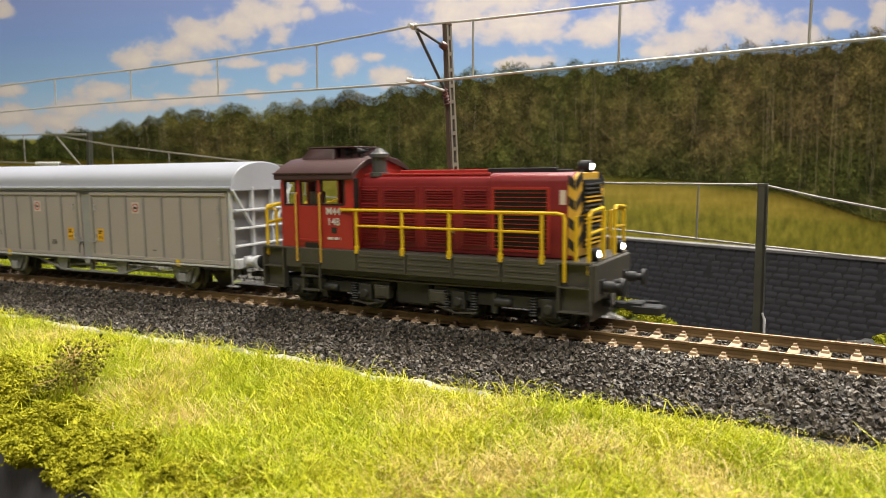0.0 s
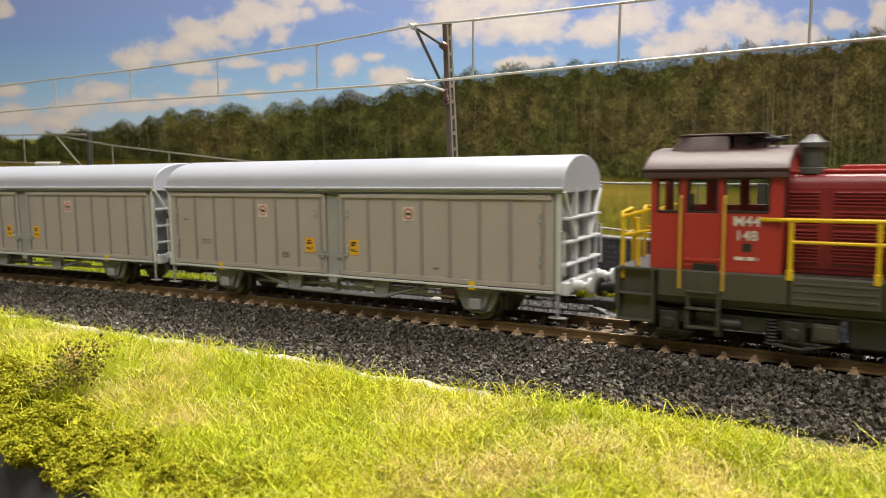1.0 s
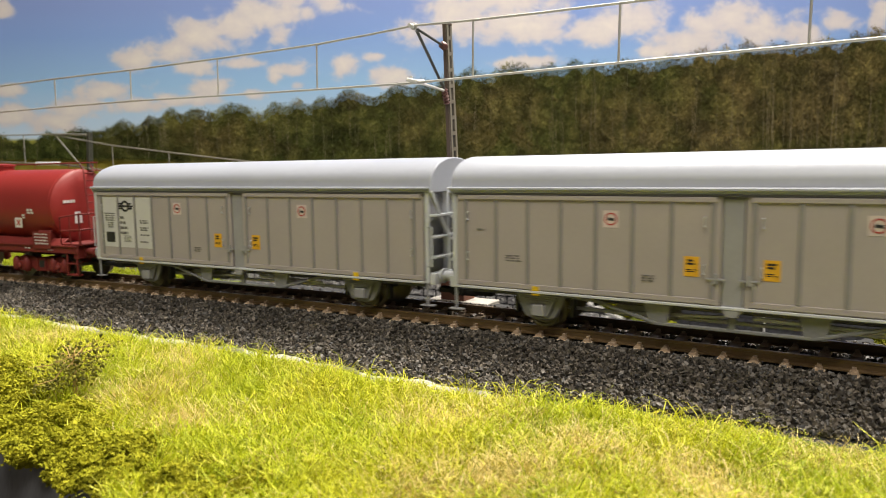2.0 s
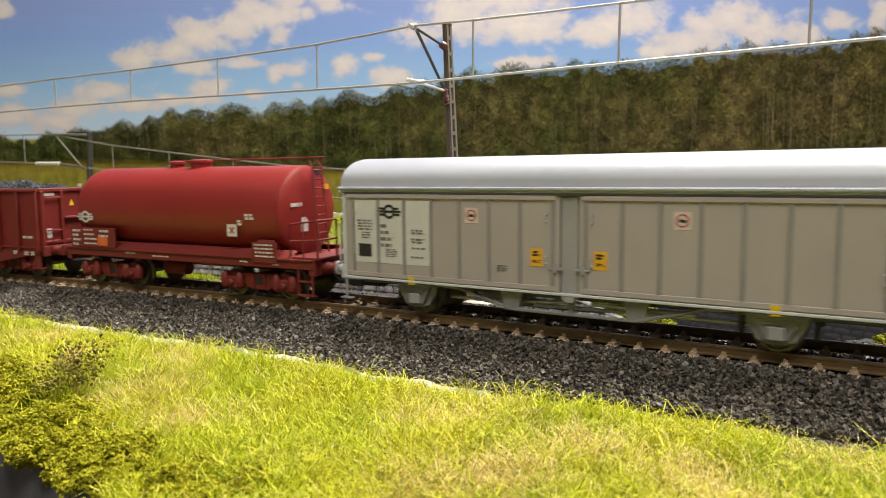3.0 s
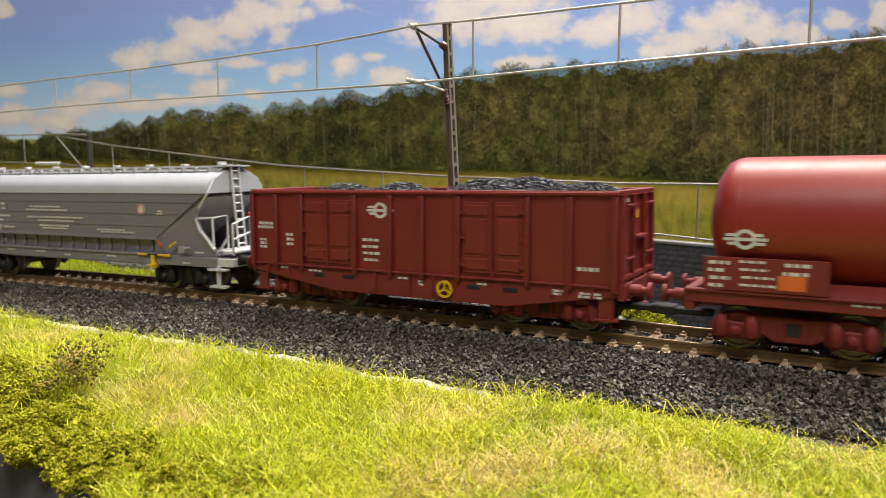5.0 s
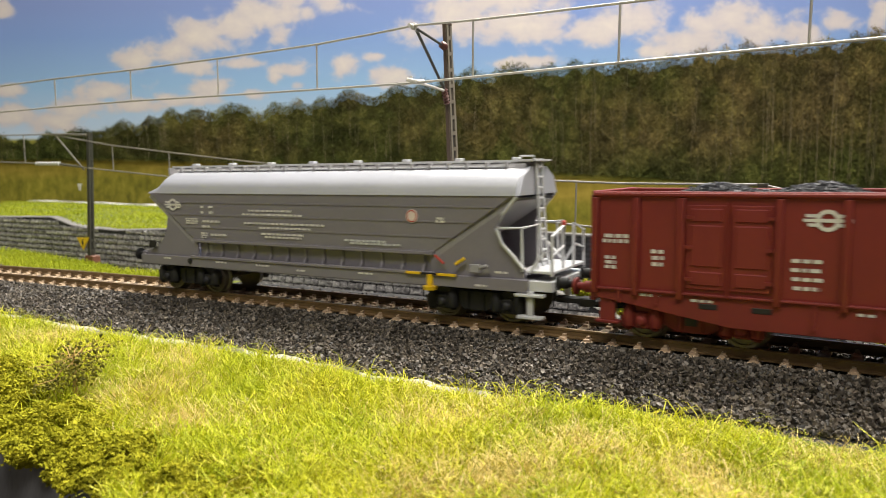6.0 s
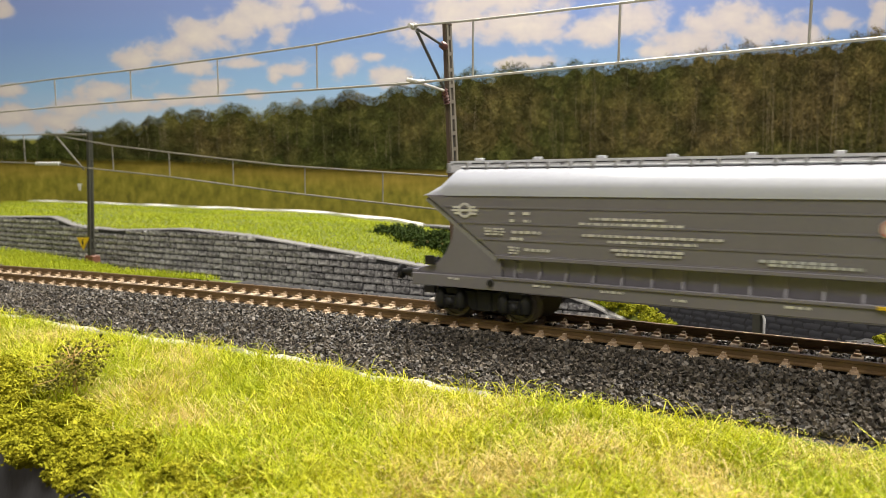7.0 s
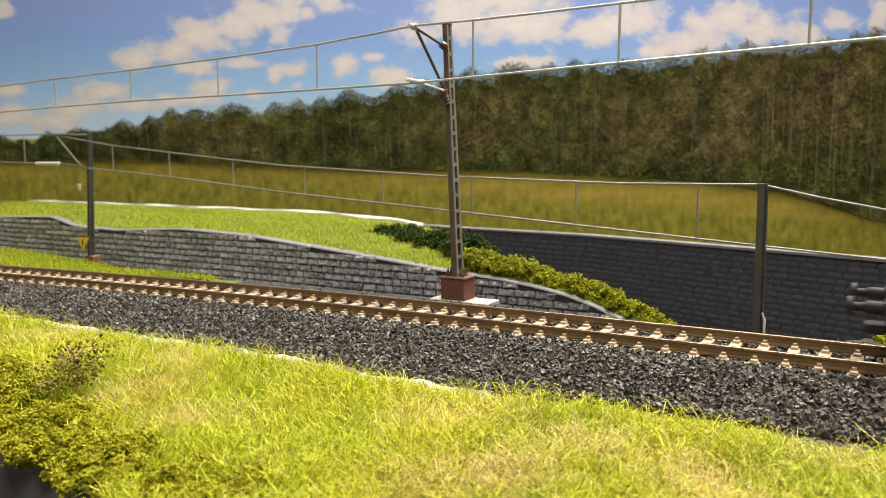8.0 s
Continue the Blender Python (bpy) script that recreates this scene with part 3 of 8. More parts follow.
def sky_material():
    m = bpy.data.materials.new("painted_sky")
    m.use_nodes = True
    t = m.node_tree
    b = t.nodes["Principled BSDF"]
    b.inputs["Roughness"].default_value, b.inputs["Specular IOR Level"].default_value = 0.8, 0.1
    co = t.nodes.new("ShaderNodeTexCoord")
    sep = t.nodes.new("ShaderNodeSeparateXYZ")
    t.links.new(co.outputs["Object"], sep.inputs[0])

    def math_node(op, a, c=None, d=None):
        n = t.nodes.new("ShaderNodeMath")
        n.operation = op
        for i, q in enumerate((a, c, d)):
            if q is None:
                continue
            if isinstance(q, (int, float)):
                n.inputs[i].default_value = q
            else:
                t.links.new(q, n.inputs[i])
        return n.outputs[0]

    def ramp(fac, stops):
        n = t.nodes.new("ShaderNodeValToRGB")
        els = n.color_ramp.elements
        while len(els) < len(stops):
            els.new(0.5)
        for e, (p, c) in zip(els, stops):
            e.position, e.color = p, (*c, 1)
        t.links.new(fac, n.inputs["Fac"])
        return n.outputs["Color"]

    def noise(scale, detail, rough=0.5, stretch=(1, 1, 1), distortion=0.0):
        mp = t.nodes.new("ShaderNodeMapping")
        mp.inputs["Scale"].default_value = stretch
        t.links.new(co.outputs["Object"], mp.inputs["Vector"])
        n = t.nodes.new("ShaderNodeTexNoise")
        n.inputs["Scale"].default_value, n.inputs["Detail"].default_value = scale, detail
        n.inputs["Roughness"].default_value, n.inputs["Distortion"].default_value = rough, distortion
        t.links.new(mp.outputs[0], n.inputs["Vector"])
        return n.outputs["Fac"]

    def mix(fac, a, c):
        n = t.nodes.new("ShaderNodeMix")
        n.data_type = "RGBA"
        if isinstance(fac, float):
            n.inputs["Factor"].default_value = fac
        else:
            t.links.new(fac, n.inputs["Factor"])
        for key, q in (("A", a), ("B", c)):
            if isinstance(q, tuple):
                n.inputs[key].default_value = (*q, 1)
            else:
                t.links.new(q, n.inputs[key])
        return n.outputs["Result"]

    x, z = sep.outputs["X"], sep.outputs["Z"]
    height = math_node("MULTIPLY_ADD", z, 1 / 0.28, 0.0)
    sky = ramp(height, [(0.3, (0.43, 0.52, 0.63)), (0.55, (0.24, 0.39, 0.59)), (0.78, (0.18, 0.28, 0.54)), (1.0, (0.185, 0.235, 0.47))])
    # clouds: soft heaps at their places on the print, torn by noise
    near2 = None
    for hx, hz, sx, sz in CLOUD_DIAGONAL + CLOUD_SMALL + CLOUD_LOW + CLOUD_MIDDLE + CLOUD_EAST:
        off = t.nodes.new("ShaderNodeVectorMath")
        off.operation = "MULTIPLY_ADD"
        t.links.new(co.outputs["Object"], off.inputs[0])
        off.inputs[1].default_value = (1000 / sx, 0, 1000 / sz)
        off.inputs[2].default_value = (-hx / sx, 0, -hz / sz)
        dot = t.nodes.new("ShaderNodeVectorMath")
        dot.operation = "DOT_PRODUCT"
        t.links.new(off.outputs[0], dot.inputs[0])
        t.links.new(off.outputs[0], dot.inputs[1])
        near2 = dot.outputs["Value"] if near2 is None else math_node("SMOOTH_MIN", near2, dot.outputs["Value"], 0.5)
    total = math_node("EXPONENT", math_node("MULTIPLY", near2, -0.5))
    torn = noise(26, 8, 0.62, (1, 1, 1.5), 0.3)
    dens = math_node("ADD", total, math_node("MULTIPLY_ADD", torn, 2.0, -0.95))
    cover = t.nodes.new("ShaderNodeMapRange")
    cover.interpolation_type = "SMOOTHSTEP"
    cover.inputs["From Min"].default_value, cover.inputs["From Max"].default_value = 0.34, 0.86
    t.links.new(dens, cover.inputs["Value"])
    body = ramp(math_node("MULTIPLY_ADD", dens, 0.55, math_node("MULTIPLY_ADD", noise(22, 5, 0.6, (1, 1, 2)), 0.5, -0.2)), [(0.25, (0.42, 0.42, 0.49)), (0.5, (0.51, 0.46, 0.46)), (0.8, (0.61, 0.55, 0.49))])
    sky = mix(math_node("MULTIPLY", cover.outputs["Result"], 0.93), sky, body)
    # meadow
    tuft = noise(60, 6, 0.7, (1.6, 1, 0.9))
    streak = noise(20, 5, 0.6, (0.5, 1, 3.0))
    meadow = ramp(math_node("MULTIPLY_ADD", tuft, 0.5, math_node("MULTIPLY", streak, 0.5)), [(0.30, (0.15, 0.125, 0.022)), (0.46, (0.25, 0.195, 0.030)), (0.60, (0.33, 0.25, 0.045)), (0.75, (0.42, 0.33, 0.09))])
    low = ramp(tuft, [(0.3, (0.085, 0.085, 0.014)), (0.5, (0.18, 0.165, 0.022)), (0.7, (0.29, 0.25, 0.04))])
    tilt = math_node("MULTIPLY_ADD", math_node("MAXIMUM", x, -0.35), 0.085, z)
    lower = t.nodes.new("ShaderNodeMapRange")
    lower.inputs["From Min"].default_value, lower.inputs["From Max"].default_value = 0.024, 0.004
    t.links.new(math_node("MULTIPLY_ADD", streak, 0.02, math_node("SUBTRACT", tilt, 0.01)), lower.inputs["Value"])
    meadow = mix(lower.outputs["Result"], meadow, low)
    land = t.nodes.new("ShaderNodeMapRange")
    land.inputs["From Min"].default_value, land.inputs["From Max"].default_value = 0.060, 0.057
    t.links.new(tilt, land.inputs["Value"])
    # a mown pale green strip along the wood's foot
    strip = t.nodes.new("ShaderNodeMapRange")
    strip.interpolation_type = "SMOOTHSTEP"
    strip.inputs["From Min"].default_value, strip.inputs["From Max"].default_value = 0.040, 0.047
    t.links.new(math_node("MULTIPLY_ADD", streak, 0.008, math_node("SUBTRACT", tilt, 0.004)), strip.inputs["Value"])
    meadow = mix(math_node("MULTIPLY", strip.outputs["Result"], 0.75), meadow, (0.26, 0.27, 0.05))
    t.links.new(mix(land.outputs["Result"], sky, meadow), b.inputs["Base Color"])
    return m


def wood_print():
    """The printed wood: crowns of their own hue with darker gaps, finer clumps and a leaf-by-leaf grain."""
    m = bpy.data.materials.new("wood_leaves")
    m.use_nodes = True
    t = m.node_tree
    b = t.nodes["Principled BSDF"]
    b.inputs["Roughness"].default_value, b.inputs["Specular IOR Level"].default_value = 0.85, 0.05
    co = t.nodes.new("ShaderNodeTexCoord")
    warp = t.nodes.new("ShaderNodeTexNoise")
    warp.inputs["Scale"].default_value, warp.inputs["Detail"].default_value = 45, 3
    t.links.new(co.outputs["Object"], warp.inputs["Vector"])
    push = t.nodes.new("ShaderNodeVectorMath")
    push.operation = "MULTIPLY_ADD"
    push.inputs[1].default_value = (0.03, 0.0, 0.03)
    t.links.new(warp.outputs["Color"], push.inputs[0])
    t.links.new(co.outputs["Object"], push.inputs[2])

    def cells(scale, flat):
        mp = t.nodes.new("ShaderNodeMapping")
        mp.inputs["Scale"].default_value = (1, 0, flat)
        t.links.new(push.outputs[0], mp.inputs["Vector"])
        v = t.nodes.new("ShaderNodeTexVoronoi")
        v.inputs["Scale"].default_value = scale
        t.links.new(mp.outputs[0], v.inputs["Vector"])
        return v

    def curve(fac, stops):
        n = t.nodes.new("ShaderNodeValToRGB")
        while len(n.color_ramp.elements) < len(stops):
            n.color_ramp.elements.new(0.5)
        for e, (p, c) in zip(n.color_ramp.elements, stops):
            e.position, e.color = p, (*c, 1)
        t.links.new(fac, n.inputs["Fac"])
        return n.outputs["Color"]

    def times(a, c, how="MULTIPLY", fac=1.0):
        n = t.nodes.new("ShaderNodeMix")
        n.data_type, n.blend_type = "RGBA", how
        n.inputs["Factor"].default_value = fac
        t.links.new(a, n.inputs["A"])
        t.links.new(c, n.inputs["B"])
        return n.outputs["Result"]

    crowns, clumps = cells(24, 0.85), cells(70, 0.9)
    pick = t.nodes.new("ShaderNodeSeparateColor")
    t.links.new(crowns.outputs["Color"], pick.inputs[0])
    broad = t.nodes.new("ShaderNodeTexNoise")
    broad.inputs["Scale"].default_value, broad.inputs["Detail"].default_value = 9, 4
    t.links.new(co.outputs["Object"], broad.inputs["Vector"])
    mean = t.nodes.new("ShaderNodeMath")
    mean.operation = "MULTIPLY_ADD"
    mean.inputs[1].default_value = 0.3
    scaled = t.nodes.new("ShaderNodeMath")
    scaled.operation = "MULTIPLY_ADD"
    scaled.inputs[1].default_value, scaled.inputs[2].default_value = 1.3, -0.37
    axes = t.nodes.new("ShaderNodeSeparateXYZ")
    t.links.new(co.outputs["Object"], axes.inputs[0])
    along = t.nodes.new("ShaderNodeMath")
    along.operation = "MULTIPLY_ADD"
    along.inputs[1].default_value = 0.28
    t.links.new(axes.outputs["X"], along.inputs[0])
    t.links.new(broad.outputs["Fac"], along.inputs[2])
    t.links.new(along.outputs[0], scaled.inputs[0])
    t.links.new(pick.outputs[0], mean.inputs[0])
    t.links.new(scaled.outputs[0], mean.inputs[2])
    hue = curve(mean.outputs[0], [(0.1, (0.072, 0.088, 0.024)), (0.35, (0.098, 0.102, 0.030)), (0.55, (0.13, 0.114, 0.040)), (0.75, (0.155, 0.125, 0.050)), (1.0, (0.19, 0.152, 0.066))])
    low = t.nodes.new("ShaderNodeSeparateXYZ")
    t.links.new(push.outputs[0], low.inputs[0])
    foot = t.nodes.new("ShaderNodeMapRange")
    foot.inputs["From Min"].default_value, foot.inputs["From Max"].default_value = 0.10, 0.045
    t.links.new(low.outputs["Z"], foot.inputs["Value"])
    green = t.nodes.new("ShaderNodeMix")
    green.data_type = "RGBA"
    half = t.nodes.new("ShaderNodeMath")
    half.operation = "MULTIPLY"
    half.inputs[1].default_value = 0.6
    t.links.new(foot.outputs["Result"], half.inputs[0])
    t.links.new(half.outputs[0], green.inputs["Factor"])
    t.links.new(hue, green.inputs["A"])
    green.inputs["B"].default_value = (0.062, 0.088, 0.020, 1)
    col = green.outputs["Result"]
    # the picture's shade is in the print's colour: light crown centres, darker gaps
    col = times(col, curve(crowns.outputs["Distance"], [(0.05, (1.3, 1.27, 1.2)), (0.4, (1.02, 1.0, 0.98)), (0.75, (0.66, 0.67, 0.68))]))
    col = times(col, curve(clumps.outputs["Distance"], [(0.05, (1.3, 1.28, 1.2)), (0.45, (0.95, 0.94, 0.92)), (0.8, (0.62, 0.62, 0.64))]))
    rnd = t.nodes.new("ShaderNodeNewGeometry").outputs["Random Per Island"]
    col = times(col, curve(rnd, [(0.0, (0.55, 0.57, 0.55)), (0.6, (1.0, 1.0, 1.0)), (1.0, (1.9, 1.75, 1.6))]))
    t.links.new(col, b.inputs["Base Color"])
    return m


FOREST = wood_print()
TRUNKS = pieces_mat("pale_trunks", [(0.08, 0.07, 0.035), (0.16, 0.13, 0.07), (0.30, 0.25, 0.15)], rough=0.9, gloss=0.05)
TREE_X = [-1100, -578, -534, -444, -384, -280, -192, -103, 15, 110, 234, 344, 453, 575, 1100]
TREE_Z = [90, 88, 84, 102, 112, 126, 127, 142, 160, 176, 174, 190, 197, 212, 240]
BASE_Z = [64, 62, 61, 60, 58, 53, 47, 43, 40, 37, 29, 20, 5, -34, -80]


def build_backdrop():
    c, side, ahead = board_frame()
    y = YAW
    board = tagged(new("backdrop"), "painted backdrop board with blue sky, clouds and meadow", "backdrop", kind="structure")
    board.matrix_world = Matrix.Translation(c * MM) @ Matrix.Rotation(radians(y), 4, "Z")
    part("sky_panel", Build().box(-1150, 1150, 0, 8, -200, 620), sky_material(), board)
    # the wood on the print stands in thin layers before the board
    r = np.random.default_rng(21)
    top = lambda u: lerp(u, TREE_X, TREE_Z) + 5 * np.sin(u / 17.0) * np.sin(u / 41.0 + 1) + 4 * np.sin(u / 6.3 + 2 * np.sin(u / 29))
    base = lambda u: lerp(u, TREE_X, BASE_Z)
    us = np.arange(-1100, 1101, 5.0)
    b = Build()
    n = len(us)
    bv = [(float(u), -2.0, float(base(u)) + 2) for u in us] + [(float(u), -2.0, float(top(u)) - 9 - 5 * r.random()) for u in us]
    b.add(bv, [(i, i + 1, n + i + 1, n + i) for i in range(n - 1)])
    wood = tagged(new("far_wood"), "dark olive autumn wood along the meadow", "wood", kind="stuff")
    wood.matrix_world = board.matrix_world.copy()
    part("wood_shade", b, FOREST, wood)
    count = 190000
    u = r.uniform(-720, 720, count)
    t, bs = top(u), base(u)
    k = r.random(count) ** 0.85
    crown = np.sin(u / 9.0 + 3 * np.sin(u / 23)) * 0.5 + 0.5
    zz = bs + (t - bs) * k + r.normal(0, 2.2, count) * (0.4 + crown)
    keep = zz > bs - 1.5 * r.random(count)
    u, zz, t, bs = u[keep], zz[keep], t[keep], bs[keep]
    count = len(u)
    size = r.uniform(0.6, 1.5, count) * lerp(u, [-600, 600], [0.75, 1.1])
    lump = np.array([noise.noise(Vector((a / 10.0, c / 30.0, 0))) + 0.5 * noise.noise(Vector((a / 5.0, c / 9.0, 3))) for a, c in zip(u, zz)])
    depth = -3 - r.random(count) * 2.5 - 2.0 * (lump + 0.5)
    depth = np.minimum(depth, -2.5)
    cen = np.stack([u, depth, zz], 1)
    facing = r.normal(size=(count, 3)) * 0.6 + np.array([0, -1.0, 0.5])
    a = np.cross(facing, r.normal(size=(count, 3)))
    a /= np.linalg.norm(a, axis=1)[:, None]
    d = np.cross(a, facing)
    d /= np.linalg.norm(d, axis=1)[:, None]
    q = np.stack([cen - a * size[:, None], cen + d * size[:, None] * 0.7, cen + a * size[:, None], cen - d * size[:, None] * 0.7], 1).reshape(-1, 3)
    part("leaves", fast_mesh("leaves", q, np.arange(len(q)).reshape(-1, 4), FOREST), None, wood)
    tw = Build()
    rr = random.Random(4)
    for i in range(230):
        uu = 640 - 1280 * rr.random() ** 1.9
        h0, h1 = float(base(uu)), float(top(uu))
        lean = rr.uniform(-4, 4)
        hi = h0 + (h1 - h0) * rr.uniform(0.55, 1.06)
        lo = h0 + (h1 - h0) * rr.uniform(0.0, 0.45)
        dp = -rr.uniform(7, 12)
        w = rr.uniform(0.10, 0.26)
        tw.tube([(uu, dp, lo), (uu + lean * 0.4, dp, (lo + hi) / 2), (uu + lean, dp, hi)], [w, w * 0.8, w * 0.3], 4, False)
    part("trunks", tw, TRUNKS, wood)
    return board


build_backdrop()
build_bank()


# ---- rolling stock: x forward along the line, -y the side that faces the lawn ----
def both(fn):
    for side in (-1, 1):
        fn(side)


def decal(name, parent, x0, x1, z0, z1, y, material, label=""):
    return part(name, Build().box(x0, x1, min(y, y + 0.14), max(y, y + 0.14), z0, z1), material, parent, label, smooth=0)


def bars(parent, x0, x1, z_top, rows, height, y, material, seed, pitch=1.7, fill=0.8):
    """Writing too small to read: short bars in rows."""
    r = random.Random(seed)
    b = Build()
    for i in range(rows):
        z = z_top - i * height * pitch
        x = x0 + r.uniform(0, 0.1) * (x1 - x0)
        end = x1 - r.uniform(0, 1 - fill) * (x1 - x0)
        while x < end:
            w = min(r.uniform(0.7, 2.2), end - x)
            b.box(x, x + w, y, y + 0.14, z - height, z)
            x += w + 0.5
    return part("lettering", b, material, parent)


def writing(parent, text, x, z, height, y, material):
    cu = bpy.data.curves.new("lettering", "FONT")
    cu.body, cu.size, cu.align_x, cu.extrude, cu.offset = text, height * 1.4 * MM, "CENTER", 0.04 * MM, 0.04 * MM
    tmp = bpy.data.objects.new("lettering", cu)
    me = bpy.data.meshes.new_from_object(tmp)
    bpy.data.objects.remove(tmp)
    me.materials.clear()
    me.materials.append(material)
    ob = new("lettering", me)
    ob.parent = parent
    ob.matrix_basis = pose(x * MM, y * MM, z * MM, 90, 0, 0)
    return ob


def emblem(parent, x, z, w, y, material):
    """The winged-disc railway mark as plain shapes: a ring with two side bars."""
    b = Build()
    b.annulus(x, z, w * 0.20, w * 0.31, y, y + 0.14, 24)
    mark = part("emblem", b, material, parent)
    for h, l in ((0.13, 0.56), (0.0, 0.62), (-0.13, 0.5)):
        part("emblem_bar", Build().box(x - w * l, x - w * 0.22, y - 0.02, y + 0.13, z + w * (h - 0.045), z + w * (h + 0.045)), material, mark)
        part("emblem_bar", Build().box(x + w * 0.22, x + w * l, y - 0.02, y + 0.13, z - w * (h + 0.045), z - w * (h - 0.045)), material, mark)
    part("emblem_bar", Build().box(x - w * 0.2, x + w * 0.2, y - 0.02, y + 0.13, z - w * 0.05, z + w * 0.05), material, mark)
    return mark


def buffer_pair(parent, x, z, way, material, r=1.9, reach=6.5, black=None):
    for y in (-10, 10):
        b = Build().lathe([(0, 1.5), (reach * 0.55 * way, 1.5), (reach * 0.58 * way, 1.0), (reach * 0.85 * way, 1.0)], (x, y, z), "x", 14)
        b.lathe([(reach * 0.85 * way, r), (reach * way, r * 0.93)], (x, y, z), "x", 18)
        b.box(min(x, x + 0.7 * way), max(x, x + 0.7 * way), y - 1.8, y + 1.8, z - 1.8, z + 1.8)
        part("buffer", b, material, parent, bevel=0.12)


def coupler(parent, x, way):
    b = Build()
    b.box(min(x - 4 * way, x + 7 * way), max(x - 4 * way, x + 7 * way), -1.6, 1.6, 5.2, 6.8)
    b.box(min(x + 5 * way, x + 9.5 * way), max(x + 5 * way, x + 9.5 * way), -2.2, 2.2, 4.8, 7.2)
    part("coupling", b, BLACK, parent, "black close coupling", bevel=0.3)


WHEELS = []


def wheelset(parent, x, r=5.0, material=None):
    b = Build()
    for side in (-1, 1):
        b.lathe([(6.9 * side, r + 0.9), (7.5 * side, r + 0.7), (7.9 * side, r), (9.7 * side, r - 0.1), (9.7 * side, r - 0.8), (9.2 * side, r - 1.0), (9.3 * side, 1.2), (9.9 * side, 1.0)], (0, 0, 0), "y", 24)
    b.tube([(0, -12, 0), (0, 12, 0)], 0.8, 8)
    ob = part("wheelset", b, material or STEEL_WHEEL, parent, "browned steel wheels on an axle")
    ob.location = (x * MM, 0, r * MM)
    WHEELS.append((ob, x, r))
    return ob


def coil(b, x, y, z0, z1, r):
    n = int((z1 - z0) / 0.75)
    prof = []
    for i in range(n):
        z = z0 + (z1 - z0) * i / n
        prof += [(z, r * 0.7), (z + (z1 - z0) / n * 0.5, r)]
    b.lathe(prof + [(z1, r * 0.7)], (x, y, 0), "z", 10)


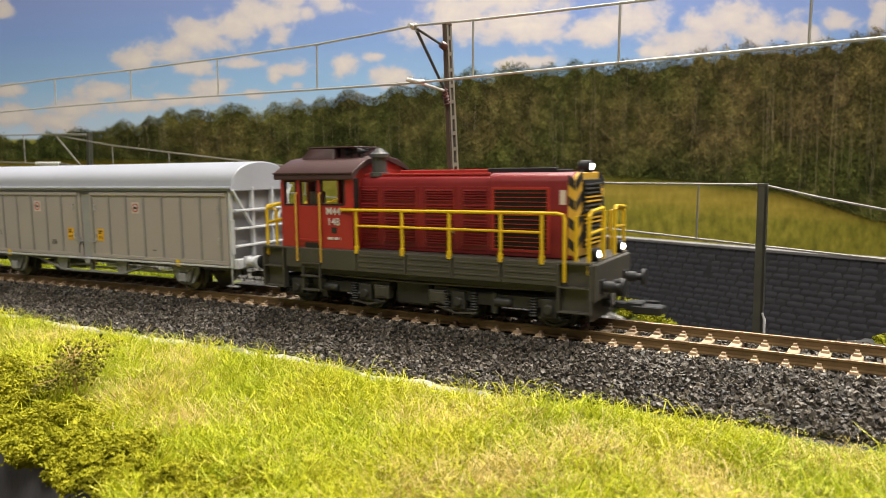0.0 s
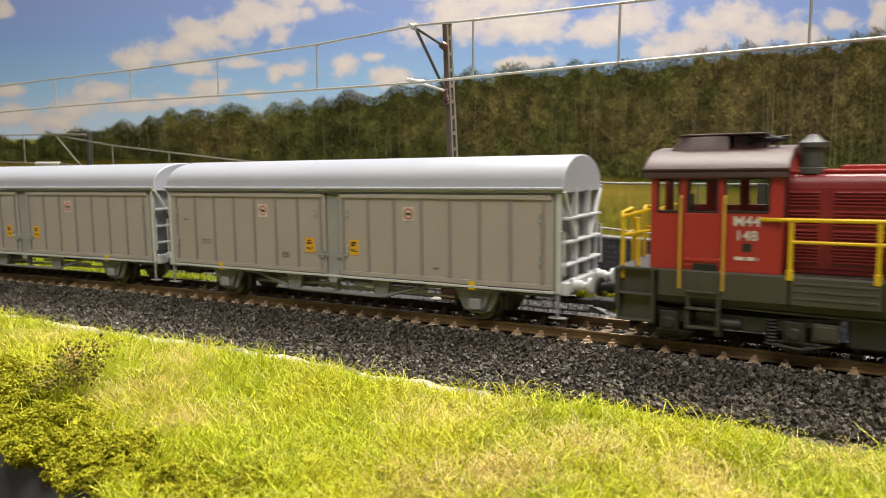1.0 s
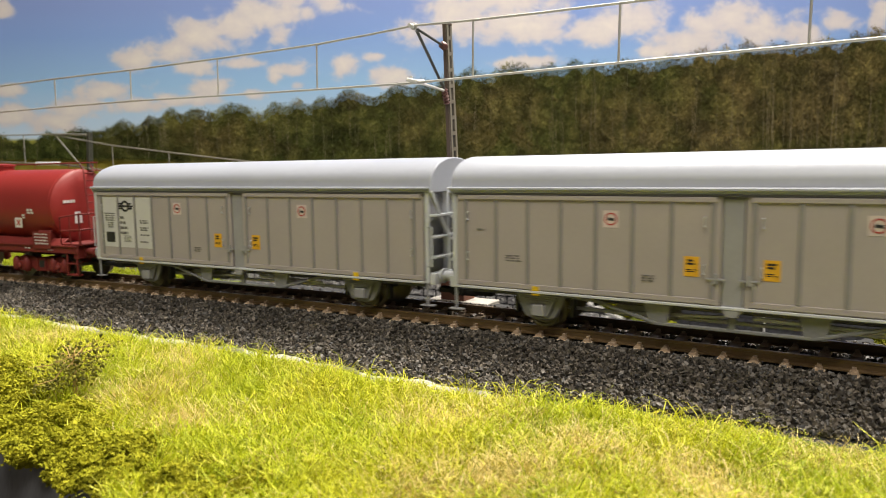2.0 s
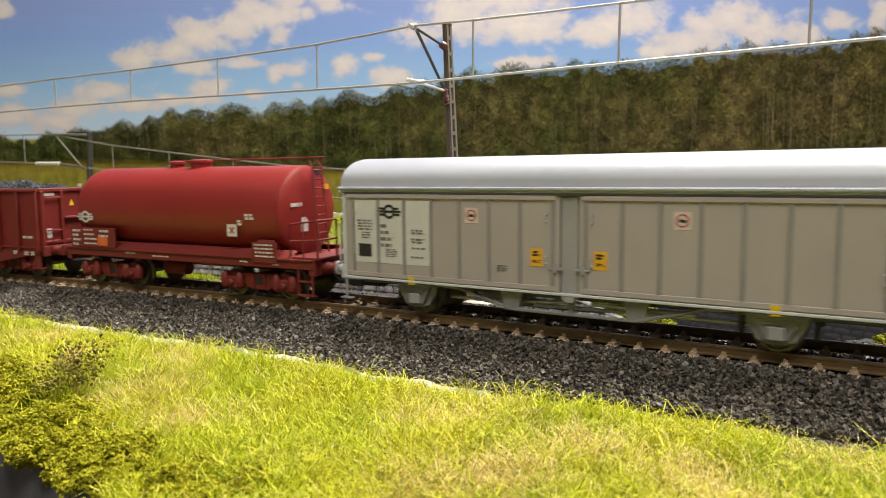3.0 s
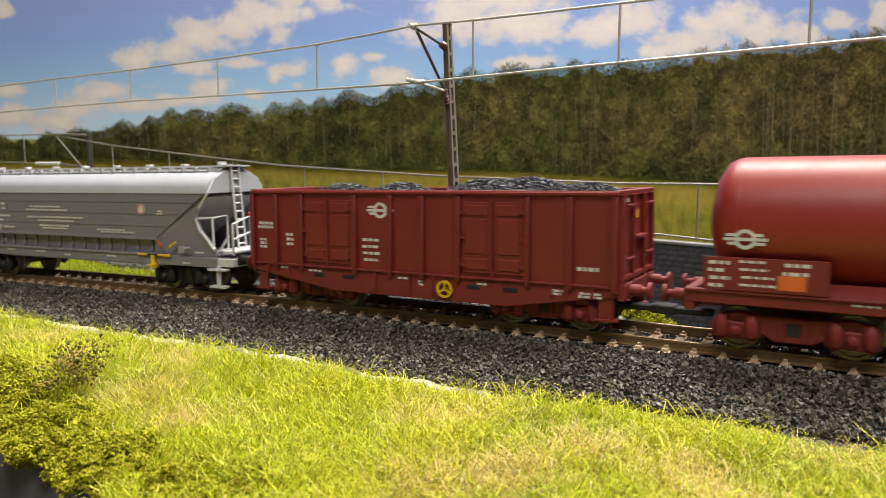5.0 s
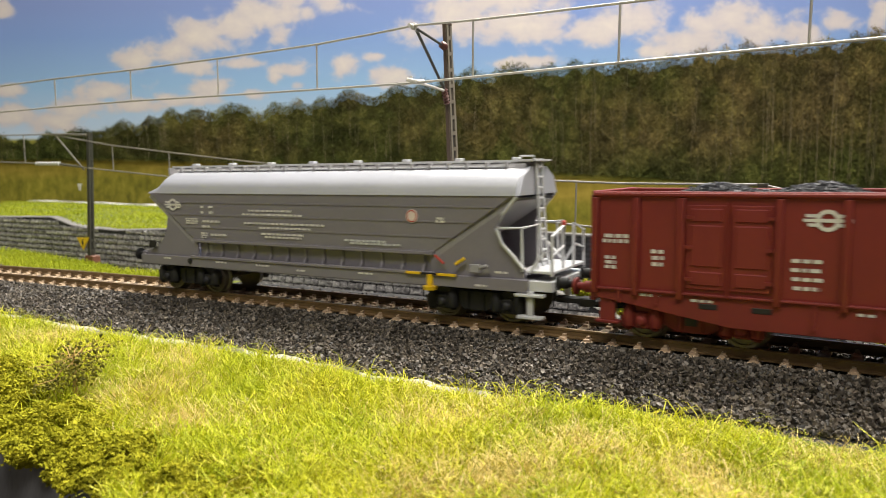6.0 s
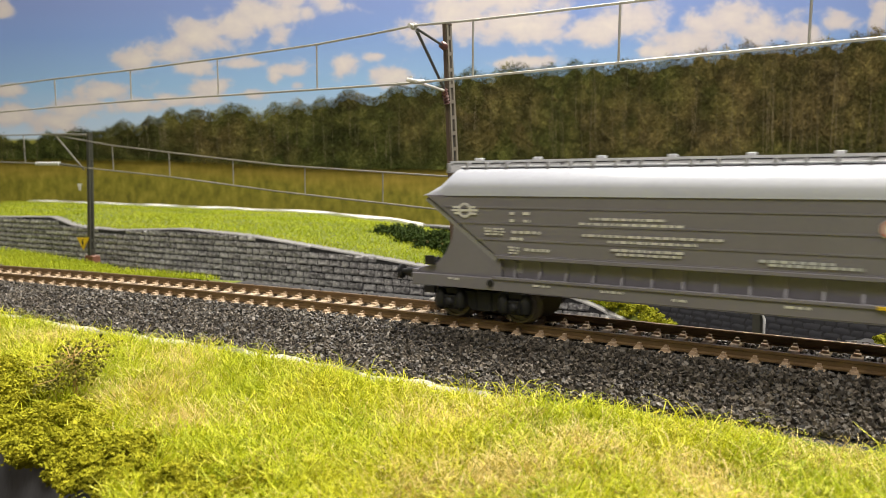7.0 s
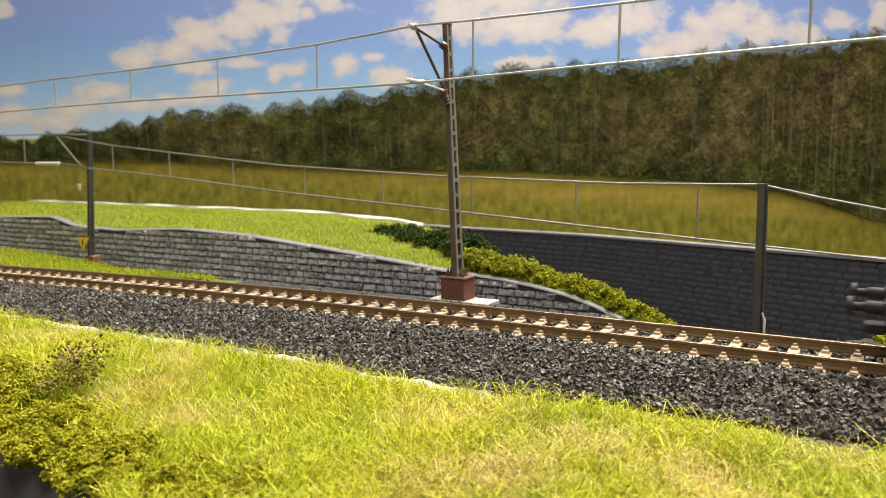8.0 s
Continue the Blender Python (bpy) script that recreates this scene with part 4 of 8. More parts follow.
def covered_wagon(first_panels_white):
    w = new("covered_wagon")
    tagged(w, "silver-roofed grey sliding-wall wagon with off-white data panels" if first_panels_white else "silver-roofed grey sliding-wall wagon on two axles", "wagon", group="goods train")
    part("body", Build().box(-72.6, 72.6, -14.4, 14.4, 11.5, 36.5), GREY_POST, w, bevel=0.2)
    # arched roof
    arc = [(-15.9, 36.2), (-15.9, 37.0)]
    for k in range(21):
        a = math.pi * (1 - k / 20)
        arc.append((15.35 * math.cos(a), 37.6 + 8.7 * math.sin(a) ** 0.82))
    arc += [(15.9, 37.0), (15.9, 36.2)]
    part("roof", Build().prism(arc, "x", -74.2, 74.8), ROOF_GREY, w, "smooth silver-white arched roof", bevel=0.25, smooth=30)
    for side in (-1, 1):
        part("gutter", Build().tube([(-74.4, side * 16.0, 37.4), (75.0, side * 16.0, 37.4)], 0.55, 8), ROOF_GREY, w)
        part("top_track", Build().box(-72.8, 72.8, side * 15.7 - 0.25, side * 15.7 + 0.25, 35.95, 36.3), SOLE_DARK, w)
        y = side * 14.9
        for half in (-1, 1):
            d = Build().box(min(half * 2.6, half * 72.2), max(half * 2.6, half * 72.2), y - 0.5, y + 0.5, 10.7, 35.9)
            door = part("sliding_wall", d, GREY_BODY, w, "warm grey sliding side wall", bevel=0.15)
            yo = y + side * 0.5
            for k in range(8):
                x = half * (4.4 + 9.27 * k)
                part("rib", Build().box(x - 0.45, x + 0.45, min(yo, yo + side * 0.42), max(yo, yo + side * 0.42), 12.3, 34.5), RIB_SHADE, door, bevel=0.12)
            x0, x1 = min(half * 3.6, half * 71.6), max(half * 3.6, half * 71.6)
            part("top_band", Build().box(x0, x1, min(yo, yo + side * 0.5), max(yo, yo + side * 0.5), 34.5, 35.7), GREY_BODY, door, bevel=0.12)
            part("bottom_band", Build().box(x0, x1, min(yo, yo + side * 0.3), max(yo, yo + side * 0.3), 10.9, 12.3), GREY_BODY, door, bevel=0.15)
            for zz in (19.0, 30.0):
                for xx in (6.2, 68.6):
                    part("handle", Build().tube([(half * xx, yo, zz - 1.1), (half * xx, yo + side * 0.8, zz - 1.0), (half * xx, yo + side * 0.8, zz + 1.0), (half * xx, yo, zz + 1.1)], 0.2, 6), GREY_LIGHT, door)
        pil = part("centre_pillar", Build().box(-2.3, 2.3, side * 14.4 - 0.6, side * 14.4 + 0.6, 9.0, 35.4), GREY_POST, w, "cool grey centre pillar", bevel=0.2)
        for xx in (-3.6, 3.6):
            part("latch", Build().box(xx - 2.0, xx + 2.0, side * 15.65 - 0.25, side * 15.65 + 0.25, 16.6, 17.1).box(xx - 0.5, xx + 0.5, side * 15.7 - 0.3, side * 15.7 + 0.3, 15.8, 18.2), GREY_POST, pil, bevel=0.08)
        part("pillar_foot", Build().prism([(-2.2, 10.6), (2.2, 10.6), (1.3, 8.2), (-1.3, 8.2)], "y", side * 15.2 - 0.5, side * 15.2 + 0.5), GREY_POST, pil, bevel=0.15)
        for x in (-73.0, 73.4):
            part("corner_post", Build().box(x - 0.7, x + 0.7, side * 14.9 - 0.6, side * 14.9 + 0.6, 10, 36.3), GREY_LIGHT, w, bevel=0.2)
        part("sole_bar", Build().box(-72.4, 72.4, side * 15.1 - 0.75, side * 15.1 + 0.75, 9.95, 10.7), GREY_LIGHT, w, bevel=0.15)
        # truss rods and their queen plates
        t = Build()
        t.tube([(-46, side * 13.5, 10.2), (-33, side * 13.8, 9.2), (-17, side * 13.8, 4.9), (17, side * 13.8, 4.9), (33, side * 13.8, 9.2), (46, side * 13.5, 10.2)], 0.5, 6)
        part("truss_rod", t, UNDER_GREY, w, "light grey truss rod")
        for x in (-17, 0, 17):
            part("truss_plate", Build().prism([(x - 3.4, 10.3), (x + 3.4, 10.3), (x + 2.2, 4.6), (x - 2.2, 4.6)] if x else [(-1, 10.3), (1, 10.3), (0.8, 4.7), (-0.8, 4.7)], "y", side * 13.6 - 0.5, side * 13.6 + 0.5), UNDER_GREY, w, bevel=0.12)
        for x in (-48.4, 48.4):
            g = Build()
            g.prism([(x - 7.2, 10.3), (x + 7.2, 10.3), (x + 6.2, 6.6), (x + 4.3, 3.2), (x + 1.8, 2.4), (x - 1.8, 2.4), (x - 4.3, 3.2), (x - 6.2, 6.6)], "y", side * 12.1 - 0.5, side * 12.1 + 0.5)
            g.prism([(x - 5.4, 9.4), (x + 5.4, 9.4), (x + 2.6, 3.4), (x - 2.6, 3.4)], "y", side * 12.9 - 0.5, side * 12.9 + 0.5)
            guard = part("axle_guard", g, UNDER_GREY, w, "grey axle guard with leaf spring", bevel=0.25)
            part("axle_box", Build().box(x - 1.9, x + 1.9, side * 13.6 - 0.8, side * 13.6 + 0.8, 3.6, 6.8), GREY_POST, guard, bevel=0.3)
            sp = Build()
            for k in range(4):
                sp.box(x - 6.4 + k * 1.2, x + 6.4 - k * 1.2, side * 13.5 - 0.5, side * 13.5 + 0.5, 9.0 - k * 0.55, 9.45 - k * 0.55)
            part("leaf_spring", sp, UNDER_GREY, guard)
            part("brake_shoe", Build().box(x - 8.6, x - 7.4, side * 9 - 1.2, side * 9 + 1.2, 3.4, 8.6).box(x + 7.4, x + 8.6, side * 9 - 1.2, side * 9 + 1.2, 3.4, 8.6), BOGIE_DARK, w, bevel=0.2)
            if side < 0:
                part("load_changeover", Build().box(x - 1.1, x + 1.1, -15.75, -15.3, 9.4, 12.0), RAIL_YELLOW, w, "small yellow lever plate", bevel=0.15)
    b = Build().box(-70, 70, -11, 11, 8.2, 11.6)
    part("floor_frame", b, SOLE_DARK, w, bevel=0.3)
    part("air_tank", Build().lathe([(-8, 1.2), (-7.2, 2.3), (7.2, 2.3), (8, 1.2)], (-21, -7.5, 7.0), "x", 16), UNDER_GREY, w, "grey air reservoir")
    part("brake_rigging", Build().tube([(-44, -6, 5.2), (44, -6, 5.2)], 0.5, 6).tube([(4, -10, 7.4), (30, -9, 6.6)], 0.6, 6).tube([(-30, -10, 5.8), (-2, -10, 7.2)], 0.45, 6), GREY_LIGHT, w, "pale brake pull rods")
    for way in (-1, 1):
        xe = 72.8 * way if way < 0 else 73.2
        for y in (-5.2, 5.2):
            part("end_post", Build().box(min(xe, xe + 1.8 * way), max(xe, xe + 1.8 * way), y - 0.55, y + 0.55, 9.5, 37.5), GREY_LIGHT, w, bevel=0.15)
        for z in (17.4, 23.4, 29.6):
            part("end_rib", Build().box(min(xe, xe + 2.3 * way), max(xe, xe + 2.3 * way), -14.2, 14.2, z - 0.35, z + 0.35), GREY_LIGHT, w, bevel=0.12)
        for side in (-1, 1):
            part("end_brace", Build().tube([(xe + 1.5 * way, side * 15.2, 36.6), (xe + 1.6 * way, side * 5.6, 23.4)], 0.65, 6), GREY_LIGHT, w)
            part("grab_rail", Build().tube([(xe + 0.4 * way, side * 15.4, 15), (xe + 1.9 * way, side * 15.4, 15), (xe + 1.9 * way, side * 15.4, 26.4), (xe + 0.4 * way, side * 15.4, 26.4)], 0.28, 6), GREY_LIGHT, w)
            part("corner_step", Build().box(xe - 0.4, xe + 0.4, side * 15.0 - 0.35, side * 15.0 + 0.35, 3.8, 11).box(xe - 2.2, xe + 2.2, side * 14.7 - 1.0, side * 14.7 + 1.0, 3.4, 3.9), GREY_POST, w, bevel=0.15)
        part("buffer_beam", Build().box(min(xe, xe + 2.4 * way), max(xe, xe + 2.4 * way), -14.8, 14.8, 9.6, 13.0), GREY_LIGHT, w, bevel=0.2)
        buffer_pair(w, xe + 2.2 * way, 11.9, way, GREY_LIGHT, r=2.3, reach=5.4)
        coupler(w, xe, way)
    for x in (-48.4, 48.4):
        wheelset(w, x)
    yf = -15.5
    for x in (-28.4, 27.9):
        sg = decal("sign", w, x - 1.95, x + 1.95, 28.0, 32.2, yf, PRINT_PINK, "small pale warning sign")
        ring = Build().annulus(x, 30.1, 1.25, 1.6, yf - 0.06, yf + 0.05)
        part("sign_ring", ring, PRINT_RED, sg)
        part("sign_mark", Build().prism([(x - 0.9, 29.8), (x + 0.9, 29.6), (x + 0.9, 30.4), (x, 30.3), (x - 0.6, 30.7)], "y", yf - 0.07, yf + 0.05), SIGN_BLACK, sg)
    for x in (-9.0, 8.2):
        pl = decal("placard", w, x - 1.75, x + 1.75, 17.2, 21.9, yf, PLACARD, "amber handling placard")
        bars(pl, x - 1.2, x + 1.2, 21.2, 2, 0.5, yf - 0.06, SIGN_BLACK, 3 + int(x), 1.5)
        bars(pl, x - 1.3, x + 1.3, 18.9, 2, 0.22, yf - 0.06, SIGN_BLACK, 5 + int(x), 1.9)
    if not first_panels_white:
        bars(w, -57.5, -52.6, 19.8, 3, 0.3, yf, PRINT_GREY, 11, 2.2)
        bars(w, -66, -63, 26.6, 1, 0.5, yf, PRINT_GREY, 12)
        bars(w, -20.6, -17.2, 16.9, 3, 0.35, yf - 0.05, PRINT_GREY, 13, 1.8)
        bars(w, 36, 38, 15, 1, 0.5, yf - 0.05, PRINT_GREY, 14)
    else:
        for k in range(3):
            x0 = -69.3 + 9.27 * k + 0.55
            decal("data_panel", w, x0, x0 + 8.15, 15.2, 33.9, yf + 0.02, WHITE_PANEL, "off-white data panel")
        emblem(w, -56.0, 30.6, 6.8, yf - 0.08, SIGN_BLACK)
        decal("data_box", w, -67.4, -62.6, 17.0, 20.8, yf - 0.08, SIGN_BLACK, "black data box")
        bars(w, -68, -62, 28.0, 4, 0.45, yf - 0.08, PRINT_GREY, 21, 1.9, 0.95)
        bars(w, -66.4, -63, 24.4, 3, 0.4, yf - 0.08, PRINT_GREY, 22, 1.9)
        for k, x1 in enumerate((-56.4, -55.6, -54.0, -55.0)):
            bars(w, -59.4, x1, 26.8 - 1.9 * k, 1, 0.95, yf - 0.08, PRINT_GREY, 23 + k)
        bars(w, -57.6, -53.4, 19.6, 5, 0.2, yf - 0.08, PRINT_GREY, 29, 2.6, 1.0)
        for k in range(4):
            bars(w, -48.4, -43.6, 25.6 - 2.6 * k, 2 if k < 2 else 1, 0.5, yf - 0.08, PRINT_GREY, 40 + k, 1.6)
        bars(w, -20.6, -17.2, 16.9, 3, 0.35, yf - 0.05, PRINT_GREY, 13, 1.8)
    return w


def y25_bogie(parent, cx, half, material, wheel_r, frame_label):
    """A bogie: two side frames, bolster, axle boxes, springs."""
    bogie = part("bogie", Build().box(cx - 3.2, cx + 3.2, -11, 11, 5.2, 8.4), material, parent, frame_label, bevel=0.3)
    for side in (-1, 1):
        y0, y1 = side * 11.2 - 0.7, side * 11.2 + 0.7
        e = half + 4.2
        prof = [(cx - e, 8.2), (cx - e - 0.6, 6.4), (cx - e, 4.8), (cx - half - 2.8, 3.4), (cx - half - 1.6, 2.7), (cx - half + 1.6, 2.7), (cx - half + 3.0, 3.4), (cx - half + 4.8, 4.6), (cx - 3.8, 2.8), (cx + 3.8, 2.8), (cx + half - 4.8, 4.6), (cx + half - 3.0, 3.4), (cx + half - 1.6, 2.7), (cx + half + 1.6, 2.7), (cx + half + 2.8, 3.4), (cx + e, 4.8), (cx + e + 0.6, 6.4), (cx + e, 8.2), (cx + half, 9.2), (cx + 5, 8.6), (cx - 5, 8.6), (cx - half, 9.2)]
        fr = part("side_frame", Build().prism(prof, "y", y0, y1), material, bogie, bevel=0.3)
        # a black plate stands in for the shade of a square opening
        part("opening_shade", Build().box(cx - 1.5, cx + 1.5, side * 11.95 - 0.08, side * 11.95 + 0.08, 4.6, 7.4), SIGN_BLACK, fr)
        for dx in (-2.4, 2.4):
            part("frame_rib", Build().box(cx + dx - 0.5, cx + dx + 0.5, side * 12.0 - 0.5, side * 12.0 + 0.5, 3.2, 8.4), material, fr, bevel=0.2)
        for x in (cx - half, cx + half):
            part("axle_box", Build().box(x - 1.7, x + 1.7, side * 12.4 - 0.9, side * 12.4 + 0.9, 3.0, 7.0).lathe([(0, 1.4), (0.8 * side, 1.3), (1.1 * side, 0.7)], (x, side * 13.3, 5.0), "y", 12), material, bogie, bevel=0.3)
            for dx in (-3.3, 3.3):
                part("spring_hood", Build().lathe([(3.4, 1.5), (3.8, 1.7), (6.8, 1.7), (8.2, 1.2), (8.8, 0.5)], (x + dx, side * 12.3, 0), "z", 12), material, bogie, bevel=0.0)
            s = Build()
            for dx in (-3.3, 3.3):
                coil(s, x + dx, side * 12.3, 2.6, 3.6, 1.2)
            part("spring", s, material, bogie)
            part("brake_link", Build().tube([(x - 5.6, side * 12.2, 6.4), (x - 5.0, side * 12.0, 3.2), (x - 3.8, side * 11.4, 2.4)], 0.32, 6), material, bogie)
    for x in (cx - half, cx + half):
        wheelset(parent, x, wheel_r)
    return bogie


def tank_wagon():
    w = tagged(new("tank_wagon"), "oxide-red four-axle tank wagon with end platform and ladder", "wagon", group="goods train")
    prof = [(-57.6, 3.0), (-57.2, 7.0), (-56.0, 11.2), (-54.0, 14.0), (-52.2, 14.9), (-50.5, 15.2), (46.0, 15.2), (47.6, 14.95), (48.4, 13.9), (49.4, 9.4), (50.0, 3.0)]
    tank = part("tank", Build().lathe(prof, (0, 0, 29.5), "x", 64), TANK_RED, w, "oxide-red cylindrical tank", smooth=40)
    for x in (-50.2, 46.2, -2.0):
        part("tank_seam", Build().lathe([(-0.25, 15.21), (-0.2, 15.3), (0.2, 15.3), (0.25, 15.21)], (x, 0, 29.5), "x", 64), TANK_RED, tank, smooth=40)
    for x, r, h in ((-13.6, 2.6, 47.2), (-1.2, 3.8, 47.6)):
        part("dome", Build().lathe([(43.5, r), (h - 1.4, r), (h - 1.3, r + 0.5), (h - 0.5, r + 0.5), (h - 0.2, r * 0.8), (h, r * 0.3)], (x, 0, 0), "z", 20), TANK_RED, tank, "domed filler hatch")
    top = part("catwalk", Build().box(2, 50, 3.0, 8.0, 43.9, 44.3), OXIDE, w, "roof walkway with handrail", bevel=0.1)
    part("walk_rail", Build().tube([(-21, 5.0, 47.0), (51.6, 5.0, 47.4)], 0.3, 6), OXIDE, top)
    for x in (-16, 12, 34, 51):
        part("rail_post", Build().tube([(x, 5.0, 43.6), (x, 5.0, 47.1)], 0.22, 6), OXIDE, top)
    lad = part("ladder", Build().tube([(50.6, -2.4, 46.4), (52.2, -2.4, 44), (54.6, -2.4, 15.0)], 0.35, 6).tube([(50.6, 2.4, 46.4), (52.2, 2.4, 44), (54.6, 2.4, 15.0)], 0.35, 6), OXIDE, w, "steel ladder on the tank end")
    for k in range(10):
        z = 16 + 3 * k
        x = 54.5 - (z - 16) * 0.083
        part("rung", Build().tube([(x, -2.4, z), (x, 2.4, z)], 0.25, 6), OXIDE, lad)
    for side in (-1, 1):
        part("sole_bar", Build().box(-61, 61, side * 14.2 - 0.7, side * 14.2 + 0.7, 11.2, 14.2).box(-61, 61, side * 14.6 - 0.9, side * 14.6 + 0.9, 13.8, 14.5), OXIDE, w, bevel=0.15)
        for x in (-44, 40):
            part("saddle", Build().prism([(side * 2, 14.0), (side * 13.6, 14.0), (side * 13.8, 18.0), (side * 12.4, 20.2), (side * 9, 17.6), (side * 2, 15.6)], "x", x - 3.6, x + 3.6), OXIDE, w, bevel=0.15)
    part("frame", Build().box(-60, 60, -5, 5, 8.8, 14.0).box(-61.5, -59, -14.6, 14.6, 9.2, 14.4).box(59, 61.5, -14.6, 14.6, 9.2, 14.4).box(-58, 58, -13, 13, 12.8, 13.6), OXIDE, w, bevel=0.2)
    for side in (-1, 1):
        part("side_skirt", Build().prism([(side * 10.6, 16.6), (side * 11.2, 16.9), (side * 15.2, 14.5), (side * 14.4, 14.2)], "x", -56, 52), OXIDE, w, bevel=0.12)
    plat = part("end_platform", Build().box(50.5, 63.0, -14.4, 14.4, 14.5, 15.2), OXIDE, w, "end platform with railing", bevel=0.12)
    rail = Build()
    for y in (-14.2, 14.2):
        rail.tube([(51.5, y, 15), (51.5, y, 25.6), (62.6, y, 27.0), (62.6, y, 15)], 0.42, 6)
        rail.tube([(51.5, y, 20.2), (62.6, y, 20.8)], 0.35, 6)
        rail.tube([(57, y, 15), (57, y, 26.2)], 0.3, 6)
    rail.tube([(62.6, -14.2, 27), (62.6, -4, 27), (62.6, -4, 15)], 0.42, 6).tube([(62.6, 14.2, 27), (62.6, 4, 27), (62.6, 4, 15)], 0.42, 6).tube([(62.6, -14.2, 20.8), (62.6, -4, 20.8)], 0.35, 6)
    part("railing", rail, OXIDE, plat)
    for side in (-1, 1):
        part("step", Build().box(54.3, 55.1, side * 14.3 - 0.3, side * 14.3 + 0.3, 2.6, 11.5).box(60.0, 60.8, side * 14.3 - 0.3, side * 14.3 + 0.3, 2.6, 11.5).box(54.2, 61, side * 13.6 - 1.2, side * 13.6 + 1.2, 2.4, 3.0).box(54.5, 60.5, side * 13.6 - 1.2, side * 13.6 + 1.2, 7, 7.5), OXIDE, w, bevel=0.12)
    y25_bogie(w, -38.2, 11.8, OXIDE, 5.1, "oxide-red cast bogie")
    y25_bogie(w, 35.8, 11.6, OXIDE, 5.1, "oxide-red cast bogie")
    part("brake_tank", Build().lathe([(-6, 1.2), (-5.3, 2.4), (5.3, 2.4), (6, 1.2)], (-9, -6, 7.4), "x", 16), OXIDE, w)
    for way in (-1, 1):
        buffer_pair(w, 61.4 * way, 11.9, way, OXIDE, r=2.3, reach=6.0)
        coupler(w, 61.4 * way, way)
    part("data_plate", Build().box(-57, -31.2, -15.7, -15.3, 14.6, 22.2), OXIDE, w, "oxide-red data board with lettering", bevel=0.1)
    emblem(w, -48.3, 26.3, 7.4, -15.2, PRINT_WHITE)
    yb = -15.8
    for k in range(4):
        bars(w, -56, -51 - (k % 2), 21.3 - 1.75 * k, 1, 0.8, yb, PRINT_WHITE, 50 + k)
        bars(w, -49.5, -43 + k * 0.6, 21.6 - 1.75 * k, 1, 0.55, yb, PRINT_WHITE, 60 + k)
        bars(w, -40.5, -34.5, 21.4 - 1.9 * k, 1, 0.8, yb, PRINT_WHITE, 70 + k) if k < 2 else None
    decal("hazard_plate", w, -41.3, -35.6, 15.4, 18.6, yb, PRINT_ORANGE, "small orange hazard plate")
    sg = decal("tank_sign", w, 24.6, 29.0, 21.0, 25.2, -14.55, PRINT_WHITE, "white sign with red cross mark")
    part("sign_mark", Build().prism([(25.6, 22.2), (26.2, 21.9), (28.2, 24.0), (27.6, 24.3)], "y", -14.62, -14.4).prism([(27.4, 21.9), (28.0, 22.2), (26.2, 24.3), (25.6, 24.0)], "y", -14.63, -14.4), PRINT_RED, sg)
    bars(w, 33.2, 37.2, 28.8, 2, 0.8, -15.25, PRINT_WHITE, 81, 1.4, 1.0)
    bars(w, 29.8, 31.8, 26.6, 2, 0.7, -15.05, PRINT_WHITE, 82, 1.4, 1.0)
    part("data_plate", Build().box(36.2, 46.8, -15.5, -15.1, 12.8, 19.6), OXIDE, w, bevel=0.1)
    bars(w, 37.0, 46.0, 19.0, 4, 0.55, -15.6, PRINT_WHITE, 83, 2.3, 0.9)
    for x0, x1, z in ((-27, -21, 13.4), (-13, -4, 12.9), (30, 34, 13), (44, 48, 12.6)):
        bars(w, x0, x1, z, 1, 0.5, -14.98 if z < 13.7 else -15.6, PRINT_WHITE, int(x0) + 99)
    e = Build()
    r = random.Random(6)
    y = -10.5
    while y < 3.5:
        wd = r.uniform(0.6, 1.3)
        e.box(49.2, 49.75, y, y + wd, 31.2 + y * 0.02, 32.4 + y * 0.02)
        y += wd + 0.35
    part("lettering", e, PRINT_WHITE, w)
    part("end_label", Build().box(48.9, 49.9, -5.8, -2.6, 22.6, 27.4), PRINT_WHITE, w, "white label on the tank end")
    part("end_mark", Build().box(49.0, 49.8, 7.6, 9.6, 36.4, 38.2), PLACARD, w)
    return w


